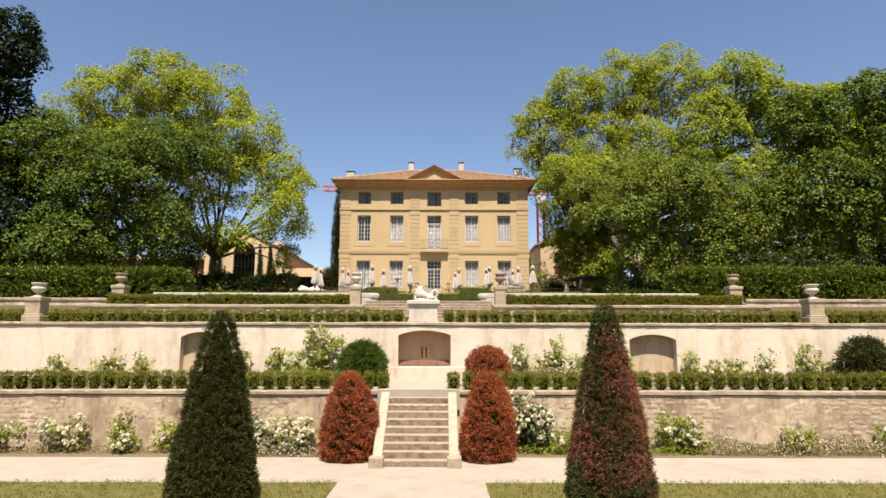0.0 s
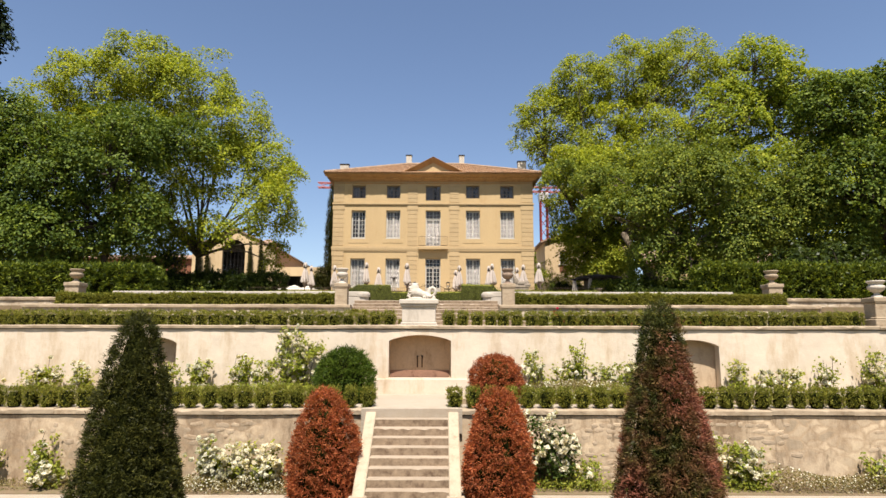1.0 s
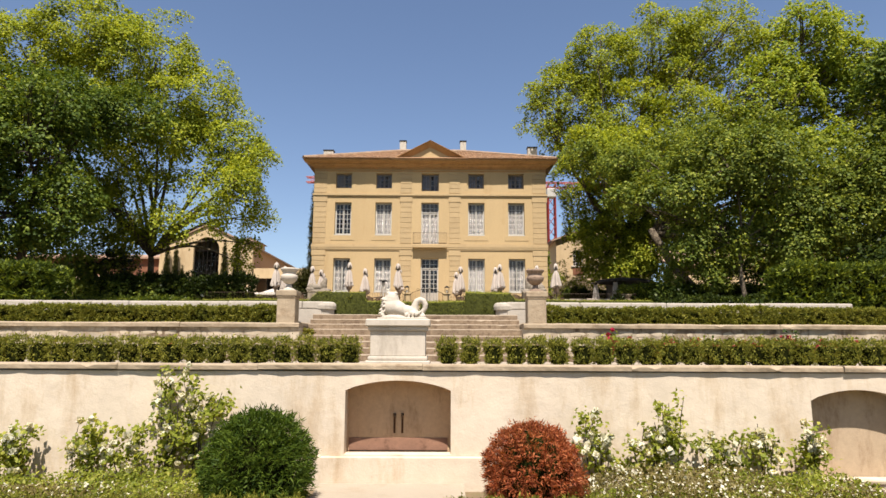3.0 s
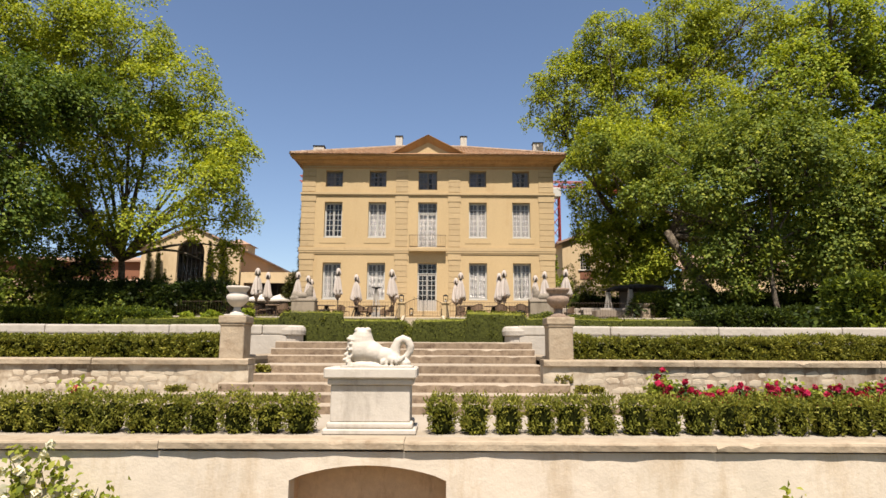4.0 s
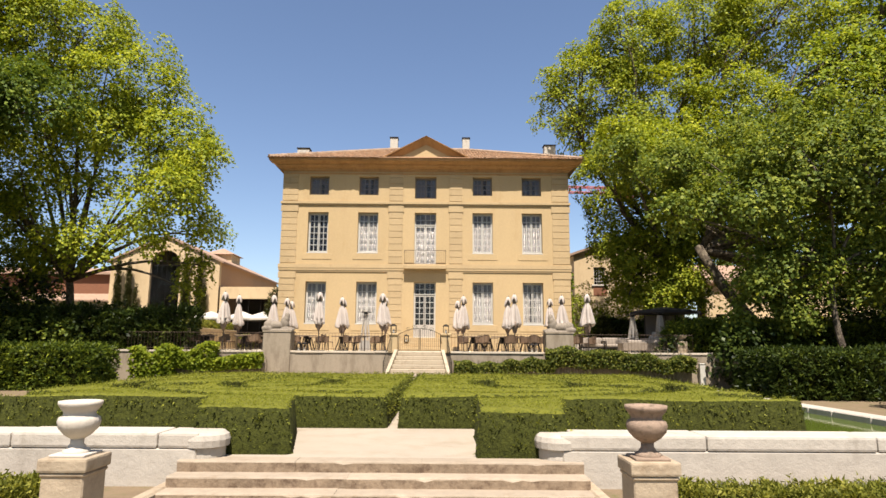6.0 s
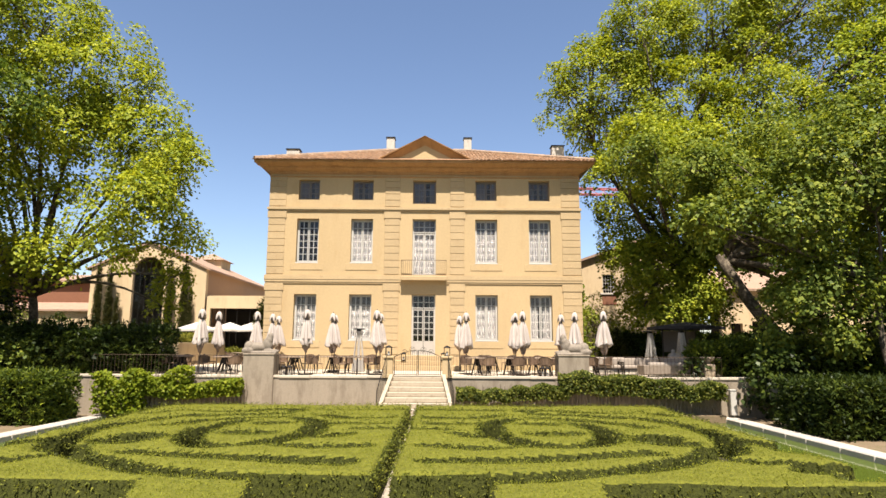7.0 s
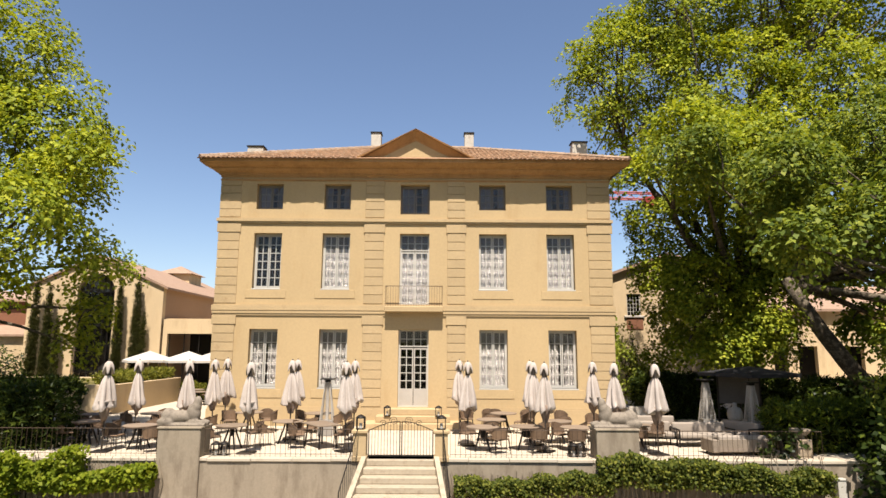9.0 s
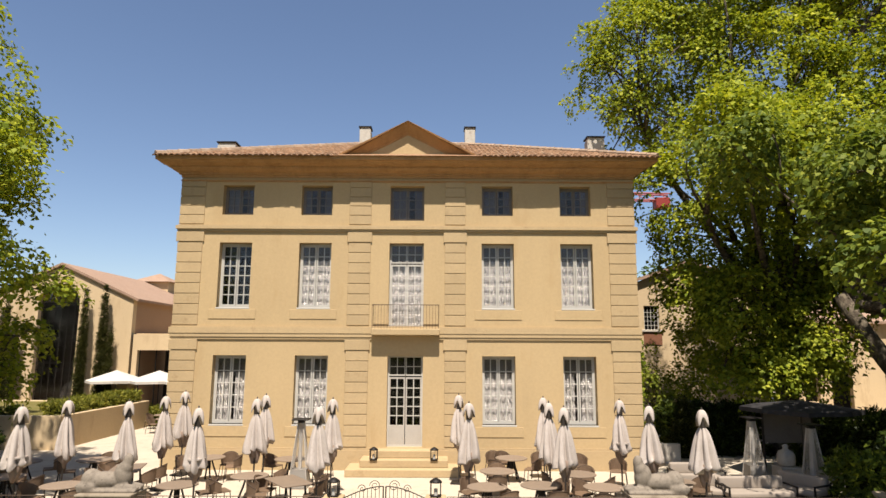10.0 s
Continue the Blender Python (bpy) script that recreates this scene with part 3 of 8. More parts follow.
def tree(name, base, fork, lobes, label, leaf_mat, bark_mat, seed, trunk=0.45, leaf=0.16, cover=1.5, clump=0.85, lean=(0, 0), fill=0.45, per=95, category="tree", boughs=0.16):
    """A broad tree: tapered trunk, limbs to each lobe of the crown and twigs to its boughs; every bough is a ragged leafy pad, lit above and
    dark beneath, with gaps between the pads. lobes: (x, y, z, rx, ry, rz) in the world."""
    rng = np.random.default_rng(seed)
    bx, by, bz = base
    ob = thing(name, base, label, category)
    bm = bmesh.new()
    top = np.array([lean[0], lean[1], fork])
    tube(bm, limb_points(rng, (0, 0, -0.1), top, 0.0, 6), [trunk * (1.35 if k == 0 else 1 - 0.07 * k) for k in range(6)], 10)
    part("trunk", bm, bark_mat, ob, smooth=True)
    bm = bmesh.new()
    P, N = [], []
    for j, (x, y, z, rx, ry, rz) in enumerate(lobes):
        size = np.array([rx, ry, rz])
        c = np.array([x - bx, y - by, z - bz])
        tip = c + np.array([0, 0, -0.15 * rz])
        limb = limb_points(rng, top * 0.96, tip, 0.06 * np.linalg.norm(tip - top), 8)
        tube(bm, limb, [(trunk * 0.42 + 0.02) * (1 - 0.115 * k) for k in range(8)], 7)
        k = max(5, int(cover * 4 * (rx * ry * rz) ** (2 / 3) / clump ** 2))
        q, d = shell_points(rng, k, rx, ry, rz, fill)
        q = q * (1 + 0.22 * lumpy(d, seed * 7 + j, 2.6))[:, None]
        keep = lumpy(q, seed * 5 + j, 0.6) > rng.uniform(-1.4, -0.3, k)
        q, d = q[keep], d[keep]
        k = len(q)
        out = unit(d * size)
        for e in q[rng.random(k) < boughs]:
            a = np.array(limb[rng.integers(4, 8)])
            tube(bm, limb_points(rng, a, c + e, 0.25, 5), [trunk * 0.13 * (1 - 0.2 * i) + 0.014 for i in range(5)], 5)
        rr = clump * rng.uniform(0.5, 1.3, k)
        up = unit(out * 0.75 + np.array([0, -0.12, 0.85]) + 0.30 * rng.normal(size=(k, 3)))
        e1 = unit(np.cross(up, rng.normal(size=(k, 3))))
        e2 = np.cross(up, e1)
        n = np.maximum(8, per * (rr / clump) ** 1.8).astype(int)
        own = np.repeat(np.arange(k), n)
        m = len(own)
        ang = rng.uniform(0, 2 * math.pi, m)
        ph = rng.uniform(0, 6.28, (k, 2))
        edge = 1 + 0.30 * np.cos(3 * ang + ph[own, 0]) + 0.22 * np.cos(5 * ang + ph[own, 1])
        u = rng.random(m) ** 0.55
        rad = u * edge * rr[own]
        high = rr[own] * (0.42 * (1 - u ** 2) - 0.30 * u ** 2 * edge) + rng.normal(size=m) * 0.09
        under = rng.random(m) < 0.22
        high = np.where(under, high - rng.random(m) * 0.5 * rr[own], high)
        ray = e1[own] * np.cos(ang)[:, None] + e2[own] * np.sin(ang)[:, None]
        P.append(c + q[own] + ray * rad[:, None] + up[own] * high[:, None] + rng.normal(size=(m, 3)) * 0.05)
        N.append(unit(up[own] * 0.8 + ray * (0.7 * u)[:, None] + np.array([0, -0.05, 0.35])))
    part("branch_frame", bm, bark_mat, ob, smooth=True)
    P, N = np.concatenate(P), np.concatenate(N)
    P[:, 2] = np.maximum(P[:, 2], 0.05)
    part("crown", leaves("crown", P, N, leaf, leaf_mat, rng, 0.42, 1.35, 0.5), None, ob)
    return ob


def topiary(name, at, prof, label, mat, seed, leaf=0.07, density=90, lump=0.05, category="topiary", long=3.6):
    """A clipped shrub turned round a profile of (radius, z), skinned with leaves."""
    rng = np.random.default_rng(seed)
    ob = thing(name, at, label, category)
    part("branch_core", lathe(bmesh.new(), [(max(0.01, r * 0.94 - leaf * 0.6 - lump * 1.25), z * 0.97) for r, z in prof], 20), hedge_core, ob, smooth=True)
    P, N = [], []
    for (r0, z0), (r1, z1) in zip(prof, prof[1:]):
        length = math.hypot(r1 - r0, z1 - z0)
        m = int(math.pi * (r0 + r1) * length * density)
        if m < 1:
            continue
        s, a = rng.random(m), rng.uniform(0, 2 * math.pi, m)
        r, z = r0 + (r1 - r0) * s, z0 + (z1 - z0) * s
        nz = (r0 - r1) / (length + 1e-6)
        nh = (z1 - z0) / (length + 1e-6)
        P.append(np.stack([r * np.cos(a), r * np.sin(a), z], 1))
        N.append(np.stack([nh * np.cos(a), nh * np.sin(a), np.full(m, nz)], 1))
    P, N = np.concatenate(P), np.concatenate(N)
    P = P + N * (lump * lumpy(P, seed, 2.0)[:, None] + lump * 0.9 * lumpy(P, seed + 3, 6.0)[:, None] + rng.normal(size=(len(P), 1)) * leaf * 0.4)
    P[:, 2] = np.maximum(P[:, 2], 0.02)
    part("foliage", sprays("foliage", P, N, 20, leaf * 0.75, leaf, mat, rng, 0.65, long), None, ob)
    return ob


def rose(name, at, w, h, label, leaf_mat, flower_mat, seed, n_leaf=500, n_flower=14, depth=0.3, stems=5, bloom=0.055, group="", leaf=0.085):
    """A climbing or bedding rose: thin canes, leaf clumps along them and loose flowers."""
    rng = np.random.default_rng(seed)
    ob = thing(name, at, label, "rose bush", group)
    bm = bmesh.new()
    P, F = [], []
    for k in range(stems):
        x = rng.uniform(-0.5, 0.5) * w
        tip = np.array([x, rng.uniform(-0.4, 0.1) * depth, h * rng.uniform(0.55, 1.0)])
        pts = limb_points(rng, (x * 0.35, 0, 0), tip, 0.03, 6)
        tube(bm, pts, [0.014 - 0.0018 * j for j in range(6)], 4)
        m = int(n_leaf * 1.5) // stems
        pa = np.array(pts)
        heads = 6
        at_ = np.sort(rng.uniform(0.2, 1.0, heads))
        idx = np.minimum((at_ * 5).astype(int), 4)
        mid = pa[idx] + (pa[idx + 1] - pa[idx]) * (at_ * 5 - idx)[:, None] + rng.normal(size=(heads, 3)) * np.array([w * 0.13 + 0.03, depth * 0.25, 0.05])
        own = rng.integers(0, heads, m)
        P.append(mid[own] + rng.normal(size=(m, 3)) * (0.055 + 0.03 * rng.random(heads))[own][:, None] * np.array([1.15, 1.0, 1.0]))
        for j in range(max(1, n_flower // stems)):
            q = pa[rng.integers(2, 6)] + rng.normal(size=3) * np.array([w * 0.14, depth * 0.2, 0.07])
            q[1] -= depth * 0.25
            F.append(q)
    part("cane_frame", bm, dark_bark, ob)
    P = np.concatenate(P)
    P[:, 2] = np.abs(P[:, 2]) + 0.01
    part("foliage", leaves("foliage", P, np.tile([0.0, -0.6, 0.8], (len(P), 1)), leaf, leaf_mat, rng, 0.7, 1.5), None, ob)
    F = np.array(F)
    F[:, 2] = np.abs(F[:, 2]) + 0.03
    pet = np.repeat(F, 9, 0)
    off = unit(rng.normal(size=pet.shape))
    bl = part("blossom", leaves("blossom", pet + off * bloom * 0.45, off, bloom * 1.1, flower_mat, rng, 0.3, 1.0), None, ob)
    tagged(bl, kind="stuff")
    return ob


def scatter_patch(name, x0, x1, y0, y1, z, h, n, size, mat, seed, label, category, lie=0.6, flower=None, n_flower=0):
    """Loose low growth spread over a strip."""
    rng = np.random.default_rng(seed)
    p = np.stack([rng.uniform(x0, x1, n), rng.uniform(y0, y1, n), np.zeros(n)], 1)
    env = 0.45 + 0.55 * np.clip(0.5 + lumpy(p, seed, 1.6), 0, 1)
    p[:, 2] = z + rng.random(n) ** 0.8 * h * env
    ob = solo(name, leaves(name, p, np.tile([0.0, -0.5, lie], (n, 1)), size, mat, rng, 0.8, 2.2), None, label, category, kind="stuff")
    if flower and n_flower:
        q = p[rng.choice(n, n_flower)] + np.array([0, -0.02, 0.02])
        part("blossom", leaves("blossom", q, np.tile([0.0, -0.6, 0.8], (n_flower, 1)), size * 0.8, flower, rng, 0.5, 1.1), None, ob)
    return ob


def wall_sheet(bm, x0, x1, z0, z1, y, thick, holes):
    """An upright wall facing -y with rectangular openings that go through it; holes are (x0, x1, z0, z1)."""
    xs = sorted({x0, x1, *[h[0] for h in holes], *[h[1] for h in holes]})
    zs = sorted({z0, z1, *[h[2] for h in holes], *[h[3] for h in holes]})
    q = lambda *p: bm.faces.new([bm.verts.new(v) for v in p])
    for a, b in zip(xs, xs[1:]):
        for c, d in zip(zs, zs[1:]):
            mx, mz = (a + b) / 2, (c + d) / 2
            if any(h[0] < mx < h[1] and h[2] < mz < h[3] for h in holes):
                continue
            q((a, y, c), (b, y, c), (b, y, d), (a, y, d))
            q((b, y + thick, c), (a, y + thick, c), (a, y + thick, d), (b, y + thick, d))
    for a, b, c, d in holes + [(x1, x0, z0, z1)]:
        t = y + thick
        q((a, y, c), (a, y, d), (a, t, d), (a, t, c))
        q((b, y, d), (b, y, c), (b, t, c), (b, t, d))
        if a < b:
            q((a, y, c), (a, t, c), (b, t, c), (b, y, c))
            q((a, y, d), (b, y, d), (b, t, d), (a, t, d))
        else:
            q((b, y, d), (a, y, d), (a, t, d), (b, t, d))
            q((b, y, c), (b, t, c), (a, t, c), (a, y, c))
    return bm


def fused(name, build, voxel, mat, smooth=6):
    """Joins overlapping lumps into one carved body."""
    bm = bmesh.new()
    build(bm)
    me = bpy.data.meshes.new("rough_block")
    bm.to_mesh(me)
    bm.free()
    tmp = new("rough_block", me)
    r = tmp.modifiers.new("join", "REMESH")
    r.mode, r.voxel_size = "VOXEL", voxel
    s = tmp.modifiers.new("soften", "SMOOTH")
    s.iterations = smooth
    out = bpy.data.meshes.new_from_object(tmp.evaluated_get(bpy.context.evaluated_depsgraph_get()))
    out.name = name
    bpy.data.objects.remove(tmp)
    bpy.data.meshes.remove(me)
    out.materials.clear()
    out.materials.append(mat)
    out.shade_smooth()
    return out


def blob(bm, c, r, turn=0.0):
    m = Matrix.Translation(c) @ Matrix.Rotation(radians(turn), 4, "Y") @ Matrix.Diagonal((*r, 1))
    bmesh.ops.create_icosphere(bm, subdivisions=3, radius=1.0, matrix=m)


# ---------- ground and terraces ----------
Z1, Z2, ZP, ZT = 1.74, 3.80, 5.0, 6.42       # rose terrace, statue terrace, parterre, house terrace
prof = [(-900, 0), (10.40, 0), (10.40, Z1 - 0.04), (14.10, Z1 - 0.04), (14.10, Z2 - 0.02), (17.75, Z2 - 0.02), (17.75, 4.2), (20.30, 4.2), (20.30, 4.25), (39.35, 4.25), (39.35, ZT - 0.03), (2500, ZT - 0.03)]
bm = bmesh.new()
L = [bm.verts.new((-1200, y, z)) for y, z in prof]
R = [bm.verts.new((1200, y, z)) for y, z in prof]
for k in range(len(prof) - 1):
    bm.faces.new((L[k], R[k], R[k + 1], L[k + 1]))
tagged(solo("ground", bm, far_earth, "dry terraced ground stepping up towards the house", "ground"), kind="structure")
solo("path", boxed(-60, 60, -40, 10.38, -0.3, 0.012), gravel, "pale gravel garden path at the foot of the wall", "path", kind="structure")
# rose terrace, statue terrace and parterre floors
bm = bmesh.new()
sec = [(10.2, 1.2), (10.2, Z1 + 0.03), (13.47, 1.87), (13.47, 1.2)]
lo, hi = [[bm.verts.new((x, y, z)) for y, z in sec] for x in (-1.15, 1.25)]
bm.faces.new(lo)
bm.faces.new(hi[::-1])
for i in range(4):
    j = (i + 1) % 4
    bm.faces.new((lo[j], lo[i], hi[i], hi[j]))
bmesh.ops.recalc_face_normals(bm, faces=bm.faces[:])
solo("path_upper", bm, gravel, "pale gravel landing below the niche", "path", kind="structure")
solo("ground_rose_bed", boxed(-30, 30, 10.36, 13.44, 1.2, Z1), soil, "dry soil of the rose bed on the terrace", "ground", kind="structure")
for nm, a, b in (("left", -17.2, -1.16), ("right", 1.26, 17.2)):
    solo("path_edge_" + nm, boxed(a, b, 10.71, 11.55, 1.6, Z1 + 0.015), gravel, "pale gravel strip behind the row of box plants", "path", kind="structure")
solo("ground_statue_terrace", boxed(-30, 30, 13.6, 17.42, 3.62, Z2), gravel, "pale gravel of the statue terrace", "ground", kind="structure")
for nm, a, b in (("left", -30, -2.7), ("right", 2.97, 30)):
    solo("ground_hedge_strip_" + nm, boxed(a, b, 17.7, 20.1, 4.0, 4.64), soil, "soil strip behind the low wall", "ground", kind="structure")
bm = bmesh.new()
outline = [(-7.45, 20.1), (7.45, 20.1), (8.85, 37.0), (9.2, 39.3), (-9.2, 39.3), (-8.85, 37.0)]
lo, hi = [[bm.verts.new((x, y, z)) for x, y in outline] for z in (4.2, ZP)]
bm.faces.new(hi)
for i in range(len(outline)):
    j = (i + 1) % len(outline)
    bm.faces.new((lo[i], lo[j], hi[j], hi[i]))
solo("ground_parterre", bm, gravel, "pale gravel island of the parterre between the pools", "ground", kind="structure")
for s, nm in ((-1, "left"), (1, "right")):
    x = sorted((s * 12.75, s * 60))
    solo("ground_bank_" + nm, boxed(x[0], x[1], 20.2, 39.3, 4.2, 4.86), soil, "bare earth bank beside the pool", "ground", kind="structure")
    x = sorted((s * 7.0, s * 12.5))
    solo("water_" + nm, boxed(x[0], x[1], 20.4, 39.25, 4.3, 4.72), water, "still green water of the garden pool", "water", kind="structure")
    x = sorted((s * 9.15, s * 12.2))
    solo("ground_ledge_" + nm, boxed(x[0], x[1], 38.72, 39.24, 4.3, ZP + 0.004, bevel=0.02), soil, "narrow planting ledge at the foot of the terrace wall", "ground", kind="structure")
    x0, x1 = sorted((s * 12.15, s * 12.75))
    bm = bmesh.new()
    k, yy = 0, 20.7
    rim = thing("pool_rim", ((x0 + x1) / 2, 30, 4.3), "long pale stone rim of the garden pool", "pool rim", "pool rims", "structure")
    while yy < 39.2:
        ln = 1.15 + 0.25 * ((k * 7) % 3)
        y2 = min(yy + ln, 39.28)
        part("rim_stone", boxed(x0 - (x0 + x1) / 2, x1 - (x0 + x1) / 2, yy - 30 + 0.006, y2 - 30 - 0.006, 0, 0.60, bevel=0.03), pool_stone, rim)
        yy, k = y2, k + 1
# house terrace paving
solo("ground_house_terrace", boxed(-45, 45, 39.3, 90, 5.6, ZT), paving, "pale stone paved dining terrace", "ground", kind="structure")

# ---------- lawn ----------
for s, a, b in ((-1, -34.0, -1.62), (1, 1.72, 34.0)):
    rng = np.random.default_rng(40 + s)
    lw = solo("lawn", boxed(a, b, -30, 6.15, -0.2, 0.035), lawn_base, "short mown lawn with dry patches", "lawn", kind="structure")
    n = 26000
    p = np.stack([rng.uniform(max(a, -14), min(b, 14), n), rng.uniform(1.5, 6.15, n), np.full(n, 0.05)], 1)
    part("grass", sprays("grass", p[::4], np.tile([0.0, 0.0, 1.0], (len(p[::4]), 1)), 5, 0.04, 0.06, grass_leaf, rng, 0.7, 5.0), None, lw)

# ---------- lower wall, its coping and steps ----------
def coping(wall, x0, x1, y0, y1, z0, z1, mat, ln=1.3, seed=0, bevel=0.03):
    r = random.Random(seed)
    x = x0
    while x < x1 - 0.05:
        w = min(ln * r.uniform(0.75, 1.25), x1 - x)
        if x1 - (x + w) < 0.35:
            w = x1 - x
        dz = r.uniform(-0.008, 0.008)
        part("coping_stone", boxed(x + 0.004, x + w - 0.004, y0 + r.uniform(-0.012, 0.012), y1, z0 + dz, z1 + dz, bevel=bevel) if bevel < 0.02 else worn_slab(x + 0.002, x + w - 0.002, y0, y1, z0 + dz, z1 + dz, int(x * 37) + seed, 0.018, 0.032, 0.07), mat, wall)
        x += w


for nm, a, b in (("left", -32.0, -1.03), ("right", 1.17, 32.0)):
    w = tagged(new("wall_lower_" + nm, mesh_from("wall", boxed(a, b, 10.30, 10.72, -0.2, 1.60), rubble_wall)), "rubble garden wall with patchy lime render", "wall", kind="structure")
    coping(w, a, b, 10.24, 10.70, 1.63, 1.75, old_stone, 2.6, 3)
st = thing("garden_steps", (0.06, 8.0, 0), "flight of ten worn stone steps between sloping side walls", "stairs", kind="structure")
for k in range(10):
    y0 = 0.247 * k
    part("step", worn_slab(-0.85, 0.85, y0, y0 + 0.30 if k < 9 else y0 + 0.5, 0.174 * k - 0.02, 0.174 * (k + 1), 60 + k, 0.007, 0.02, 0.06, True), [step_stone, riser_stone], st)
for s in (-1, 1):
    bm = bmesh.new()
    x0, x1 = sorted((s * 0.85, s * 1.10))
    pts = [(-0.02, 0.0), (2.35, 0.0), (2.35, 1.80), (0.05, 0.26), (-0.02, 0.26)]
    a = [bm.verts.new((x0, y, z)) for y, z in pts]
    b = [bm.verts.new((x1, y, z)) for y, z in pts]
    bm.faces.new(a)
    bm.faces.new(b[::-1])
    for i in range(5):
        bm.faces.new((a[i], b[i], b[(i + 1) % 5], a[(i + 1) % 5]))
    bmesh.ops.recalc_face_normals(bm, faces=bm.faces[:])
    bmesh.ops.bevel(bm, geom=bm.edges[:], offset=0.02, segments=1, affect="EDGES")
    part("side_wall", bm, pale_step, st)
    x0, x1 = sorted((s * 0.80, s * 1.17))
    part("foot_block", boxed(x0, x1, -0.16, 0.2, 0, 0.27, bevel=0.02), old_stone, st)

# ---------- wall of the statue terrace with its three niches ----------
NICHES = [(-8.35, -7.0, 1.94, 3.30, 3.48, side_niche), (-0.79, 1.03, 2.31, 3.38, 3.55, niche_wall), (7.25, 8.88, 1.92, 3.24, 3.42, side_niche)]
bm = bmesh.new()
wall_sheet(bm, -32, 32, 1.2, 3.70, 13.46, 0.30, [(a, b, c, e) for a, b, c, d, e, m in NICHES])
w2 = tagged(new("wall_upper", mesh_from("wall", bm, cream_wall)), "tall cream rendered garden wall with arched niches", "wall", kind="structure")
for a, b, c, d, e, m in NICHES:
    bm = bmesh.new()
    back = 13.98 if m is niche_wall else 13.80
    # spandrels that turn the square head into a flat arch
    N = 14
    arc = [(a + (b - a) * k / N, d + (e - d) * math.sin(math.pi * k / N) ** 0.75) for k in range(N + 1)]
    for (xa, za), (xb, zb) in zip(arc, arc[1:]):
        vs = [(xa, za), (xb, zb), (xb, e + 0.004), (xa, e + 0.004)]
        f = [bm.verts.new((x, 13.455, z)) for x, z in vs]
        g = [bm.verts.new((x, 13.75, z)) for x, z in vs]
        bm.faces.new(f)
        bm.faces.new((f[0], g[0], g[1], f[1]))
    part("niche_arch", bm, cream_wall, w2)
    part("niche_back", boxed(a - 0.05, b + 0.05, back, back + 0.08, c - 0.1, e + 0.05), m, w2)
    bm = boxed(a - 0.055, a - 0.002, 13.765, back, c, e)
    box(bm, b + 0.002, b + 0.055, 13.765, back, c, e)
    box(bm, a - 0.05, b + 0.05, 13.765, back, e + 0.002, e + 0.06)
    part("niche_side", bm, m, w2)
    if a > -1 and b < 2:
        part("niche_bench", boxed(-1.26, 1.62, 13.34, 13.457, 1.7, 2.29, bevel=0.012), cream_wall, w2)
        continue
    part("niche_sill", boxed(a - 0.03, b + 0.03, 13.43, 13.80, c - 0.07, c - 0.002, bevel=0.015), pale_step, w2)
coping(w2, -32, 32, 13.40, 13.78, 3.73, 3.83, old_stone, 3.2, 5)
sp = thing("wall_fountain", (0.1, 13.95, 2.62), "two small rusty water spouts in the niche", "fountain")
for s in (-0.07, 0.07):
    bm = bmesh.new()
    tube(bm, [(s, 0.03, 0.30), (s, -0.03, 0.30), (s, -0.06, 0.285)], [0.03, 0.026, 0.024], 10)
    part("spout", bm, rust_iron, sp)
    part("stain", boxed(s - 0.018, s + 0.018, 0.018, 0.026, -0.02, 0.27), surface("rust_streak", (0.16, 0.075, 0.035), 0.6, rough=0.95), sp)
part("basin_back", boxed(-0.88, 0.88, 0.012, 0.03, -0.31, -0.10), surface("damp_pink_render", (0.50, 0.28, 0.19), 0.7, stain=(0.2, 0.1, 0.06), scale=2.0, rough=0.9), sp)

# ---------- statue terrace: low wall, pillars, steps ----------
for nm, a, b in (("left", -14.3, -2.53), ("right", 2.82, 14.4)):
    w = tagged(new("wall_low_" + nm, mesh_from("wall", boxed(a, b, 17.44, 17.80, 3.4, 4.568), rubble_light)), "low pale rubble wall with a stone coping", "wall", kind="structure")
    coping(w, a, b, 17.37, 17.84, 4.57, 4.68, old_stone, 2.8, 11)
for nm, a, b in (("left", -40.0, -14.3), ("right", 14.45, 40.0)):
    w = tagged(new("wall_far_" + nm, mesh_from("wall", boxed(a, b, 19.72, 20.1, 3.4, 4.98), rubble_light)), "pale rubble boundary wall beyond the pool", "wall", kind="structure")
    coping(w, a, b, 19.66, 20.14, 4.98, 5.10, old_stone, 1.6, 12)


